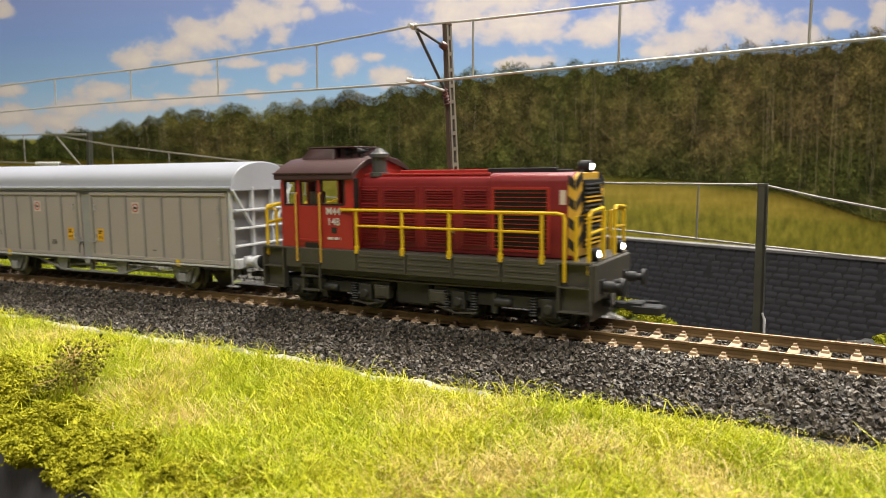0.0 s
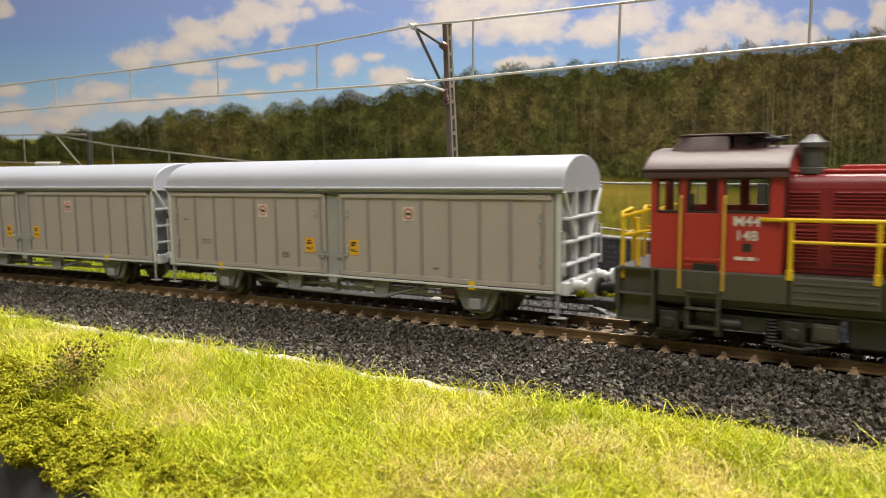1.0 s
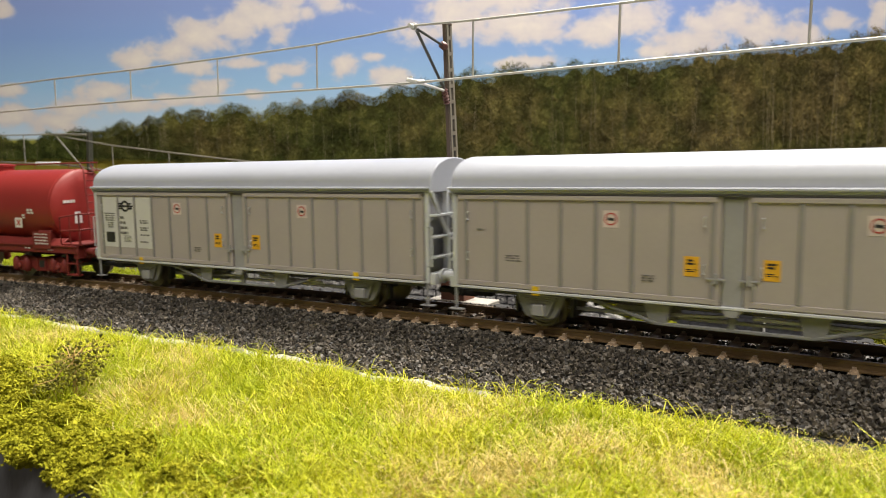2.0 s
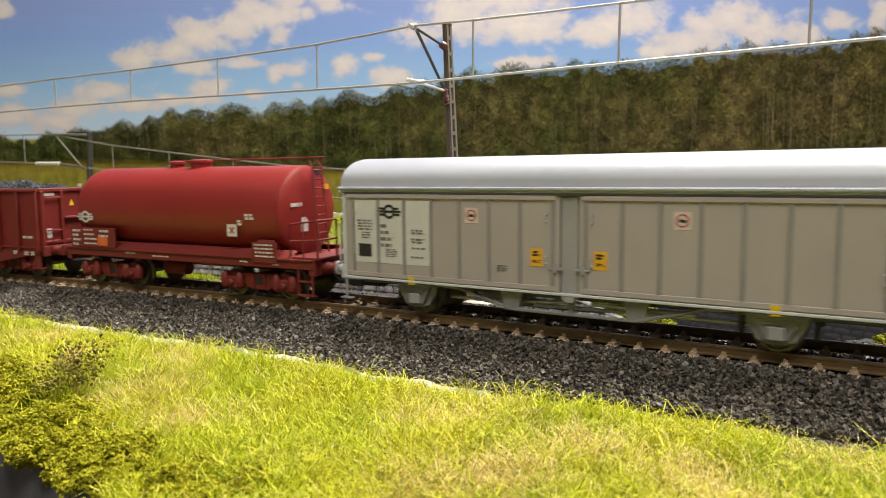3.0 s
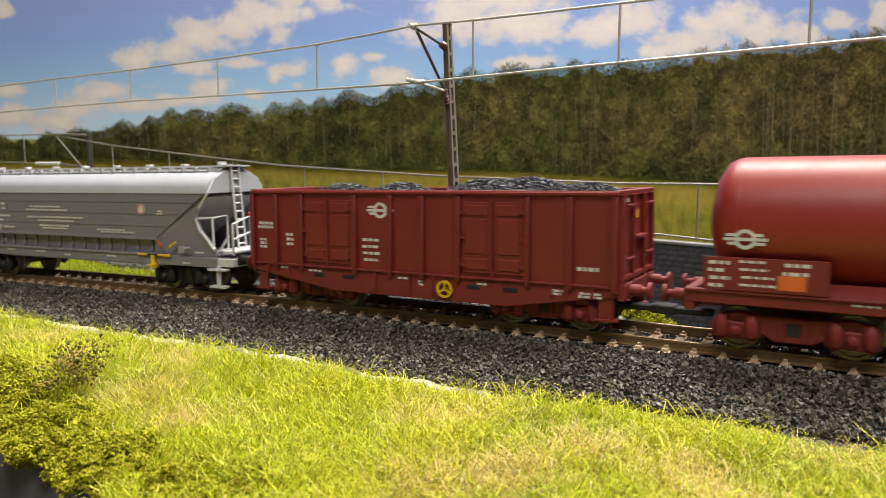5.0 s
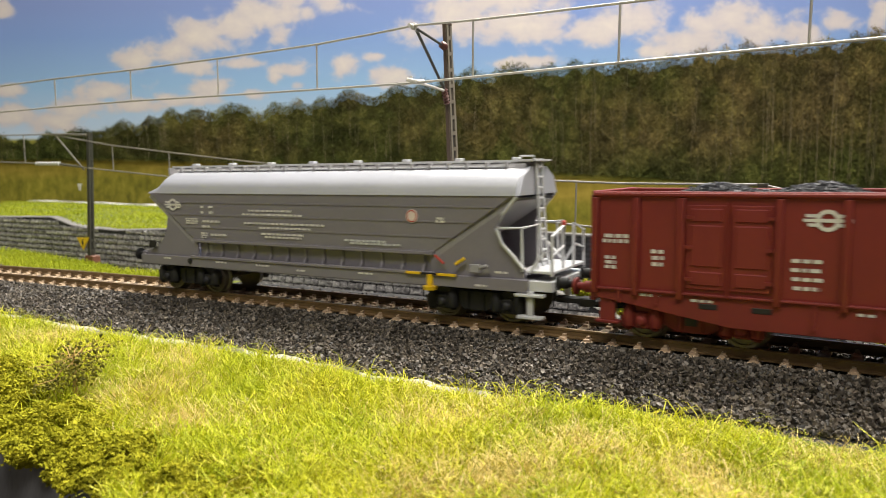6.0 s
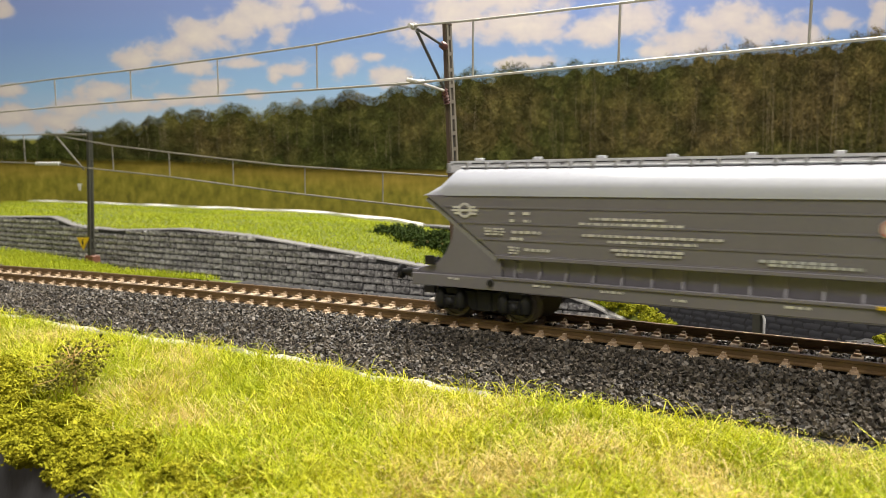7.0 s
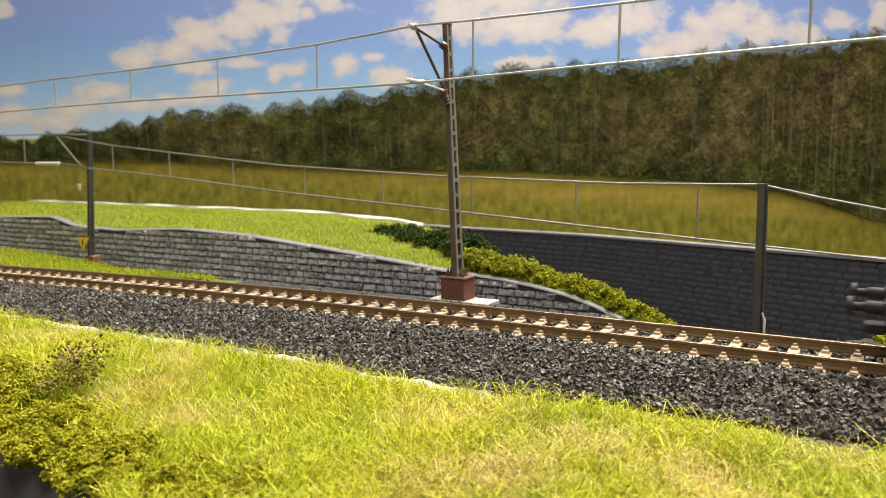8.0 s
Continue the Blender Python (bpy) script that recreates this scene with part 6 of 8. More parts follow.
def locomotive():
    w = tagged(new("locomotive"), "red diesel shunting locomotive with olive frame and yellow handrails", "locomotive", group="goods train")
    # frame and skirts
    part("frame", Build().box(-55.2, 55.2, -14.5, 14.5, 10.5, 18.2), BOGIE_DARK, w, bevel=0.3)
    deck = part("footplate", Build().box(-55.6, 55.6, -16.4, 16.4, 18.1, 18.8), LOCO_SKIRT, w, "olive-grey footplate", bevel=0.15)
    for side in (-1, 1):
        for x0, x1 in ((-45.5, -17.6), (-17.2, 0.2), (0.6, 15.6), (16.0, 30.6), (31.0, 47.0)):
            pan = part("skirt_panel", Build().box(x0, x1, side * 16.2 - 0.35, side * 16.2 + 0.35, 12.4, 18.6), LOCO_SKIRT, w, bevel=0.15)
            for z in (14.0, 15.6, 17.2):
                if x0 > -40:
                    part("skirt_bead", Build().box(x0 + 0.8, x1 - 0.8, side * 16.6 - 0.12, side * 16.6 + 0.12, z - 0.3, z + 0.3), LOCO_SKIRT, pan, bevel=0.1)
        for x in (-51.0, 51.2):
            st = part("step_well", Build().box(x - 4.3, x + 4.3, side * 14.4 - 0.4, side * 14.4 + 0.4, 5.6, 18.2), LOCO_SKIRT, w, "olive-grey corner steps", bevel=0.12)
            for xx in (x - 4.2, x + 4.2):
                part("step_cheek", Build().box(xx - 0.35, xx + 0.35, side * 15.6 - 1.2, side * 15.6 + 1.2, 5.4, 18.2), LOCO_SKIRT, st, bevel=0.1)
            for z in (5.6, 12.0):
                part("tread", Build().box(x - 4.2, x + 4.2, side * 15.6 - 1.3, side * 15.6 + 1.3, z, z + 0.5), LOCO_SKIRT, st, bevel=0.1)
        lad = part("cab_steps", Build().box(-39.0, -38.2, side * 16.4 - 0.4, side * 16.4 + 0.4, 5.2, 18.0).box(-32.2, -31.4, side * 16.4 - 0.4, side * 16.4 + 0.4, 5.2, 18.0), LOCO_SKIRT, w, bevel=0.12)
        for z in (5.2, 9.6, 13.6):
            part("tread", Build().box(-39, -31.4, side * 16.2 - 1.0, side * 16.2 + 1.0, z, z + 0.55), LOCO_SKIRT, lad, bevel=0.1)
    # cab: walls with window openings
    xw = [(-45.9, -41.5, 32.4, 39.4), (-39.2, -33.0, 32.4, 39.4), (-30.9, -22.2, 32.6, 39.8)]
    for side in (-1, 1):
        y0, y1 = sorted((side * 15.6, side * 14.9))
        b = Build()
        xs = [-47.6, -45.9, -41.5, -39.2, -33.0, -30.9, -22.2, -19.2]
        for i in range(7):
            if i % 2 == 0:
                b.box(xs[i], xs[i + 1], y0, y1, 18.8, 41.0)
            else:
                z0, z1 = [(q[2], q[3]) for q in xw][i // 2]
                b.box(xs[i], xs[i + 1], y0, y1, 18.8, z0)
                b.box(xs[i], xs[i + 1], y0, y1, z1, 41.0)
        wall = part("cab_side", b.mesh("cab_side", LOCO_RED, smooth=20, weld=True), None, w, "bright red cab side")
        for x0, x1, z0, z1 in xw:
            yc = side * 15.55
            part("window_frame", Build().box(x0 - 0.35, x1 + 0.35, yc - 0.25, yc + 0.25, z1 - 0.1, z1 + 0.4).box(x0 - 0.35, x1 + 0.35, yc - 0.25, yc + 0.25, z0 - 0.4, z0 + 0.1).box(x0 - 0.4, x0 + 0.15, yc - 0.25, yc + 0.25, z0, z1).box(x1 - 0.15, x1 + 0.4, yc - 0.25, yc + 0.25, z0, z1), BLACK, wall, "black rubber window frame", bevel=0.1)
            pane = part("pane", Build().box(x0, x1, side * 15.2 - 0.1, side * 15.2 + 0.1, z0, z1), CAB_GLASS, wall, "clear cab glass")
            pane.visible_shadow = False
        dy = side * 15.75
        part("door", Build().box(-40.0, -31.6, dy - 0.2, dy + 0.2, 19.6, 32.0), LOCO_RED, wall, bevel=0.12)
        part("door_sill", Build().box(-40, -31.6, dy - 0.5, dy + 0.5, 20.8, 21.6), LOCO_RED, wall, bevel=0.12)
        # a black block in place of a recess's shade
        part("recess_shade", Build().box(-37.8, -32.4, dy - 0.4, dy + 0.4, 18.5, 20.4), BLACK, wall, bevel=0.1)
        for x in (-40.6, -31.0):
            part("grab_rail", Build().tube([(x, side * 16.0, 36.0), (x, side * 16.7, 35.4), (x, side * 16.7, 14.4)], 0.32, 8), STRIPE_YELLOW, w, "ochre grab rail")
    for x, mtl in ((-47.4, LOCO_RED), (-19.5, LOCO_RED)):
        e = Build()
        e.prism([(-15.4, 40.4), (-12.4, 43.4), (-8, 45.4), (0, 46.6), (8, 45.4), (12.4, 43.4), (15.4, 40.4)], "x", x - 0.4, x + 0.4)
        cuts = [-15.4, -13.4, -3.0, 3.0, 13.4, 15.4]
        for i in range(5):
            open_here = x < -30 and i in (1, 3)
            e.box(x - 0.4, x + 0.4, cuts[i], cuts[i + 1], 18.8, 31.0 if open_here else 40.4)
        if x < -30:
            e.box(x - 0.4, x + 0.4, -13.4, -3.0, 39.6, 40.4).box(x - 0.4, x + 0.4, 3.0, 13.4, 39.6, 40.4)
        part("cab_end", e.mesh("cab_end", mtl, smooth=20, weld=True), None, w, "red cab end wall")
        for side in (-1, 1) if x > -30 else ():
            xo = x + (0.45 if x > -30 else -0.45)
            part("end_window", Build().box(xo - 0.15, xo + 0.15, side * 13.6 - 1.3, side * 13.6 + 1.3, 31.0, 40.4), GRILLE_DARK, w, "dark narrow end window", bevel=0.3)
    part("cab_floor", Build().box(-47, -20, -14.8, 14.8, 19.0, 26.0), CAB_INSIDE, w)
    part("cab_seat", Build().box(-44, -41, -6, -1, 26, 36).box(-44, -38, -7, 0, 26, 29), CAB_INSIDE, w, bevel=0.4)
    prof = [(-16.6, 40.0), (-16.6, 41.4), (-16.0, 42.4), (-12.8, 44.4), (-8.4, 46.3), (0, 47.4), (8.4, 46.3), (12.8, 44.4), (16.0, 42.4), (16.6, 41.4), (16.6, 40.0), (15.0, 40.4), (12.6, 43.0), (0, 46.4), (-12.6, 43.0), (-15.0, 40.4)]
    roof = part("cab_roof", Build().prism(prof, "x", -49.6, -18.2), LOCO_ROOF, w, "weathered maroon cab roof", bevel=0.15)
    for side in (-1, 1):
        part("roof_bead", Build().box(-49.8, -18.0, side * 16.6 - 0.3, side * 16.6 + 0.3, 41.6, 42.3), LOCO_ROOF, roof, bevel=0.15)
    hatch = Build().loft([[(-46.4, -8.5, 45.2), (-31.6, -8.5, 45.2), (-31.6, 8.5, 45.2), (-46.4, 8.5, 45.2)], [(-43.0, -6.6, 50.0), (-32.6, -6.6, 50.0), (-32.6, 6.6, 50.0), (-43.0, 6.6, 50.0)]])
    part("roof_hatch", hatch, LOCO_ROOF, roof, "boxy maroon roof hatch", bevel=0.35)
    part("hatch_lid", Build().box(-43.4, -24.4, -6.9, 6.9, 49.8, 50.3).box(-31.6, -24.6, -5, 5, 46.6, 49.8), LOCO_ROOF, roof, bevel=0.15)
    for x, y in ((-27, -5), (-24.5, -4), (-22, -5.5)):
        part("horn", Build().lathe([(0, 1.3), (1.4, 0.5), (3.6, 0.35)], (x - 1.4, y, 48.6), "x", 10).tube([(x, y, 46), (x, y, 48.6)], 0.35, 6), BLACK, roof, "small black air horn")
    part("horn_pipe", Build().tube([(-28, -5, 48.4), (-19.6, -5.4, 49.2)], 0.35, 6), BLACK, roof)
    # hood
    hp = [(-11.4, 18.8), (-11.4, 38.6), (-10.6, 40.2), (-8.6, 41.2), (8.6, 41.2), (10.6, 40.2), (11.4, 38.6), (11.4, 18.8)]
    hood = part("hood", Build().prism(hp, "x", -19.1, 24.6), HOOD_RED, w, "dark red engine hood", bevel=0.25)
    hp2 = [(y * 1.035, z if z < 20 else z + 0.4) for y, z in hp]
    nose = part("radiator_hood", Build().prism(hp2, "x", 24.6, 49.0), HOOD_RED, w, "red radiator housing", bevel=0.4)
    part("hood_rib", Build().box(-19, 24.5, -9.4, -8.9, 40.9, 41.7).box(-19, 24.5, 8.9, 9.4, 40.9, 41.7).box(-9, 22, -4.5, 4.5, 41.1, 42.6), LOCO_RED, hood, "raised red roof strip", bevel=0.2)
    part("roof_fan", Build().box(23, 42.6, -6.4, 6.4, 41.4, 42.4).box(22, 43, -6.8, -6.2, 41.4, 42.9), BLACK, nose, "black roof fan grille", bevel=0.2)
    for side in (-1, 1):
        for x0, x1 in ((-18.4, -12.4), (-9.8, 0.8), (4.6, 13.6), (17.0, 24.2)):
            ys = side * 11.4
            pn = part("hood_door", Build().box(x0 - 1.1, x1 + 1.0, ys - 0.22, ys + 0.22, 20.0, 37.9), HOOD_RED, hood, bevel=0.12)
            lv = Build()
            for z0 in (33.8, 29.6, 25.4, 21.6):
                for k in range(5):
                    z = z0 + 0.72 * k
                    if z < 37.4:
                        lv.prism([(ys + side * 0.15, z), (ys + side * 0.75, z), (ys + side * 0.15, z + 0.5)], "x", x0, x1)
            part("louvre", lv, HOOD_RED, pn)
        ys = side * 11.8
        gr = part("grille_frame", Build().box(25.8, 42.8, ys - 0.3, ys + 0.3, 37.0, 37.8).box(25.8, 42.8, ys - 0.3, ys + 0.3, 20.2, 21.0).box(25.8, 26.6, ys - 0.3, ys + 0.3, 21, 37).box(42.0, 42.8, ys - 0.3, ys + 0.3, 21, 37), LOCO_RED, nose, bevel=0.1)
        part("grille_dark", Build().box(26.4, 42.2, ys - 0.12, ys + 0.12, 20.8, 37.2), GRILLE_DARK, gr)
        for k in range(13):
            z = 21.8 + 1.2 * k
            part("slat", Build().box(26.6, 42, ys + side * 0.25 - 0.2, ys + side * 0.25 + 0.2, z - 0.08, z + 0.08), LOCO_RED, gr)
        part("number_panel", Build().box(45.6, 47.2, ys - 0.15, ys + 0.15, 33.2, 37.0), PRINT_PINK, nose, "small pale panel")
    bars(w, 11.6, 14.0, 26.2, 2, 0.6, -11.75, PRINT_WHITE, 77, 1.5)
    # striped nose
    front = part("nose_panel", Build().prism([(-11.6, 19.4), (-11.6, 38.8), (-10.6, 40.6), (-8.6, 41.5), (8.6, 41.5), (10.6, 40.6), (11.6, 38.8), (11.6, 19.4)], "x", 48.9, 49.8), STRIPE_YELLOW, w, "yellow and black striped nose", bevel=0.2)
    for side in (-1, 1):
        for z in (20.6, 26.0, 31.4, 36.8):
            st = [(side * 11.5, z), (side * 11.5, z + 2.6), (side * 6.6, z + 5.4), (side * 6.6, z + 2.8)]
            part("black_stripe", Build().prism(st, "x", 49.7, 49.9), SIGN_BLACK, front)
            part("side_stripe", Build().prism([(49.6, z + 0.2), (49.6, z + 2.8), (47.9, z + 4.2), (47.9, z + 1.6)], "y", side * 11.85 - 0.08, side * 11.85 + 0.08), SIGN_BLACK, front)
        part("corner_band", Build().box(47.8, 49.5, side * 11.82 - 0.06, side * 11.82 + 0.06, 20, 39), STRIPE_YELLOW, front)
    part("radiator_frame", Build().box(49.8, 50.5, -6.6, 6.6, 21.4, 39.6), SIGN_BLACK, front, "black radiator", bevel=0.2)
    for k in range(15):
        z = 22.4 + 1.14 * k
        part("radiator_slat", Build().box(50.4, 51.0, -6.3, 6.3, z - 0.22, z + 0.22), STRIPE_YELLOW if k % 5 < 2 else SOLE_DARK, front)
    lamp = part("headlamp", Build().lathe([(-2.2, 1.0), (-1.4, 1.7), (1.0, 1.8), (1.4, 1.5)], (48.6, 0, 43.0), "x", 16).box(47.6, 49.2, -0.5, 0.5, 40.8, 42), BLACK, w, "black top headlamp, lit")
    part("lens", Build().lathe([(0, 1.0), (0.4, 0.7)], (50.0, 0, 43.0), "x", 16), LAMP_ON, lamp)
    for side in (-1, 1):
        lp = part("headlamp", Build().lathe([(-1.8, 1.2), (0.4, 1.8), (0.8, 1.6)], (55.0, side * 10.6, 20.6), "x", 14).box(54, 55.6, side * 10.6 - 0.5, side * 10.6 + 0.5, 18.4, 19.4), BLACK, w, "low headlamp, lit")
        part("lens", Build().lathe([(0, 1.05), (0.4, 0.7)], (55.7, side * 10.6, 20.6), "x", 14), LAMP_ON, lp)
    # exhaust on the hood beside the cab
    part("exhaust", Build().lathe([(40.8, 3.0), (42.0, 3.0), (42.2, 2.3), (46.4, 2.3), (46.6, 3.0), (47.6, 3.0), (48.2, 2.0), (49.4, 0.9)], (-14.6, -7.4, 0), "z", 18), SOLE_DARK, w, "dark metal exhaust stack")
    # yellow handrails
    for side in (-1, 1):
        y = side * 16.3
        rl = Build().tube([(-23.6, side * 15.7, 30.9), (-20, y, 30.9), (46.8, y, 31.2), (48.2, y, 30.8), (48.6, y, 29.6), (48.6, y, 13.6)], 0.48, 8)
        rl.tube([(-17.3, y, 26.2), (42.6, y, 26.2)], 0.38, 8)
        hr = part("side_handrail", rl, RAIL_YELLOW, w, "yellow side handrail")
        for x in (-17.3, -0.9, 14.8, 30.6, 42.4):
            part("rail_post", Build().box(x - 0.45, x + 0.45, y - 0.35, y + 0.35, 18.6, 31.0).box(x - 0.65, x + 0.65, y - 0.55, y + 0.55, 17.8, 20.2), RAIL_YELLOW, hr, bevel=0.15)
        for xe, way in ((54.6, 1), (-54.6, -1)):
            er = Build().tube([(xe, side * 15.0, 15.8), (xe, side * 15.0, 30.6), (xe + 0.4 * way, side * 14.2, 31.6), (xe + 0.6 * way, side * 6.0, 32.2), (xe + 0.6 * way, side * 5.0, 31.4), (xe + 0.4 * way, side * 5.0, 18.6)], 0.52, 8)
            er.tube([(xe - 3.6 * way, side * 14.4, 18.6), (xe - 3.6 * way, side * 14.4, 30.4), (xe, side * 14.6, 31.0)], 0.5, 8)
            er.tube([(xe, side * 15, 26.0), (xe + 0.4 * way, side * 5.2, 26.6)], 0.4, 8).lathe([(-0.6, 1.0), (0.8, 1.0)], (xe + 0.3 * way, side * 14.6, 16.4), "x", 10)
            if way < 0:
                er.tube([(xe, side * 14.8, 30.8), (-48, side * 14.8, 32.6)], 0.5, 8).tube([(xe, side * 14.8, 26.2), (-48, side * 14.8, 27.6)], 0.4, 8)
            part("end_handrail", er, RAIL_YELLOW, w, "yellow end platform handrail")
    # ends
    for way in (-1, 1):
        xe = 55.4 * way
        beam = part("buffer_beam", Build().box(min(xe, xe + 1.2 * way), max(xe, xe + 1.2 * way), -15.6, 15.6, 8.8, 18.4), LOCO_SKIRT, w, "olive-grey buffer beam", bevel=0.3)
        part("coupling_hook", Build().tube([(xe + 1 * way, 0, 12), (xe + 3.2 * way, 0, 12.4), (xe + 3.6 * way, 0, 11), (xe + 3.2 * way, 0, 9.4)], 0.6, 8), SOLE_DARK, beam)
        for y in (-5.5, -4.0, 4.0, 5.5):
            part("air_hose", Build().tube([(xe + 1 * way, y, 12), (xe + 2.6 * way, y, 11), (xe + 2.4 * way, y * 0.9, 7), (xe + 1.8 * way, y * 0.8, 5.4)], 0.45, 6), GREY_POST if abs(y) > 5 else BLACK, beam)
        buffer_pair(w, xe + 1.0 * way, 12.2, way, BLACK, r=2.5, reach=6.2)
        coupler(w, xe, way)
        pl = Build().prism([(-13.4, 7.4), (13.4, 7.4), (11, 2.4), (-11, 2.4)], "x", min(xe - 2.5 * way, xe - 1.5 * way), max(xe - 2.5 * way, xe - 1.5 * way))
        part("rail_guard", pl, BOGIE_DARK, w, bevel=0.2)
    part("coupling_loop", Build().box(62, 70, -2.6, 2.6, 4.2, 6.4).box(63, 68, 2.4, 3.2, 3.6, 7.2), BLACK, w, "black front coupler", bevel=0.3)
    # bogies
    for c in (-29.8, 29.8):
        bg = part("bogie", Build().box(c - 22, c + 22, -10.6, 10.6, 6.4, 9.0), BOGIE_DARK, w, "sooty black bogie", bevel=0.3)
        for side in (-1, 1):
            y = side * 12.4
            part("side_frame", Build().prism([(c - 22, 9.6), (c - 22, 7.4), (c - 17, 7.0), (c - 8, 5.0), (c + 8, 5.0), (c + 17, 7.0), (c + 22, 7.4), (c + 22, 9.6), (c + 8, 8.6), (c - 8, 8.6)], "y", y - 0.6, y + 0.6), BOGIE_DARK, bg, bevel=0.25)
            for x in (c - 13.6, c + 13.6):
                part("axle_box", Build().box(x - 2.2, x + 2.2, y + side * 0.8 - 1.0, y + side * 0.8 + 1.0, 3.4, 8.4).lathe([(0, 1.5), (1.0 * side, 1.4)], (x, y + side * 1.6, 5.6), "y", 12).box(x - 3.4, x + 3.4, y - 0.5, y + 0.5, 2.4, 3.6), BOGIE_DARK, bg, bevel=0.25)
                sp = Build()
                coil(sp, x - 4.6, y + side * 0.6, 3.2, 8.6, 1.35)
                coil(sp, x + 4.6, y + side * 0.6, 3.2, 8.6, 1.35)
                part("coil_spring", sp, BOGIE_DARK, bg)
                part("sand_pipe", Build().tube([(x + 6.4, side * 10.4, 9), (x + 6.4, side * 9.2, 3.4), (x + 5.6, side * 8.8, 1.2)], 0.4, 6), BOGIE_DARK, bg)
            part("brake_cylinder", Build().lathe([(-2.4, 1.3), (2.4, 1.3), (2.8, 0.8)], (c, y + side * 0.8, 6.4), "x", 12).box(c - 3.4, c - 1.6, y - 0.4, y + 1.4, 3, 9) if side > 0 else Build().lathe([(-2.4, 1.3), (2.4, 1.3), (2.8, 0.8)], (c, y - 0.8, 6.4), "x", 12).box(c - 3.4, c - 1.6, y - 1.4, y + 0.4, 3, 9), BOGIE_DARK, bg, bevel=0.2)
        for x in (c - 13.6, c + 13.6):
            wheelset(w, x, 5.4, BOGIE_DARK)
    part("fuel_tank", Build().box(-6.0, 6.0, -12.4, 12.4, 3.0, 10.5), BOGIE_DARK, w, bevel=0.6)
    for side in (-1, 1):
        y0, y1 = sorted((side * 11.5, side * 14.4))
        for x in (-10.0, 9.3):
            part("equipment_box", Build().box(x - 2.6, x + 2.6, y0, y1, 4.4, 8.4).box(x - 1.9, x + 1.9, min(y0, y1 + 0.0) if side > 0 else y0 - 0.25, y1 + 0.25 if side > 0 else y1, 4.9, 7.9), LOCO_SKIRT, w, "dusty equipment box", bevel=0.2)
        part("air_pipe", Build().tube([(-45, side * 14.0, 10.8), (-22, side * 14.2, 10.2), (4, side * 14.2, 10.0), (26, side * 14.2, 10.4), (45, side * 14.0, 10.8)], 0.35, 6), LOCO_SKIRT, w)
        part("brake_rod", Build().tube([(-22, side * 13.6, 3.0), (-15, side * 13.8, 2.2), (-9, side * 13.6, 3.6)], 0.35, 6).tube([(9, side * 13.6, 3.8), (15, side * 13.8, 2.2), (22, side * 13.6, 2.6)], 0.35, 6), LOCO_SKIRT, w)
    ys = -15.78
    writing(w, "M44", -26.4, 29.3, 2.3, ys, PRINT_WHITE)
    writing(w, "148", -26.4, 26.1, 2.3, ys, PRINT_WHITE)
    part("crest", Build().box(-27.3, -25.2, ys, ys + 0.2, 23.6, 25.4), SIGN_BLACK, w, bevel=0.05)
    bars(w, -29.0, -23.6, 22.4, 1, 0.8, ys, PRINT_WHITE, 88)
    return w


TRAIN = [(locomotive(), -118.7), (covered_wagon(False), -264.4), (covered_wagon(True), -421.0), (tank_wagon(), -569.0), (open_wagon(), -708.2), (hopper_wagon(), -865.0)]


# ---- ballast, grass and shrubs ----
def build_ballast():
    r = np.random.default_rng(31)
    def scatter(n, s0, s1, o_fn, lift, size):
        s = r.uniform(s0, s1, n)
        o = o_fn(s, r.random(n))
        a = np.where(s < BEND, (BEND - s) / RADIUS, 0)
        x = np.where(s < BEND, BEND - RADIUS * np.sin(a) - np.sin(a) * o, s)
        y = np.where(s < BEND, -RADIUS * (1 - np.cos(a)) + np.cos(a) * o, o)
        z = ground_z(x, y) + lift(o, r.random(n))
        return np.stack([x, y, z], 1), r.uniform(size[0], size[1], n)
    shoulder = lambda s, k: (lawn_edge(s) - bend_y(s)) + 1.0 + k * (-9.6 - (lawn_edge(s) - bend_y(s)) - 1.0)
    def lift(o, k):
        free = 0.1 + 1.3 * k ** 1.5
        return np.where(np.abs(o) < 15.5, 0.5 + 0.75 * k + 0.9 * np.clip((np.abs(o) - 11.6) / 2, 0, 1), free + 0.5 * np.clip((o + 22) / 5, 0, 1) * (o < -14))
    sets = [scatter(72000, -380, 30, shoulder, lift, (0.5, 1.15)),
            scatter(15000, -380, 30, lambda s, k: -7.4 + 14.8 * k, lift, (0.45, 1.0)),
            scatter(12000, -380, 30, lambda s, k: 9.8 + 20 * k, lambda o, k: 0.2 + 0.8 * k, (0.5, 1.1)),
            scatter(3000, -700, -380, lambda s, k: -45 + 75 * k, lift, (1.2, 2.4)),
            scatter(3000, 30, 300, lambda s, k: -38 + 62 * k, lift, (1.2, 2.4))]
    cen, size = np.concatenate([q[0] for q in sets]), np.concatenate([q[1] for q in sets])
    ob = new("ballast", chips_mesh("ballast", cen, size, GRAVEL, r))
    return tagged(ob, "dark grey crushed-stone ballast along the track", "ballast", kind="stuff")


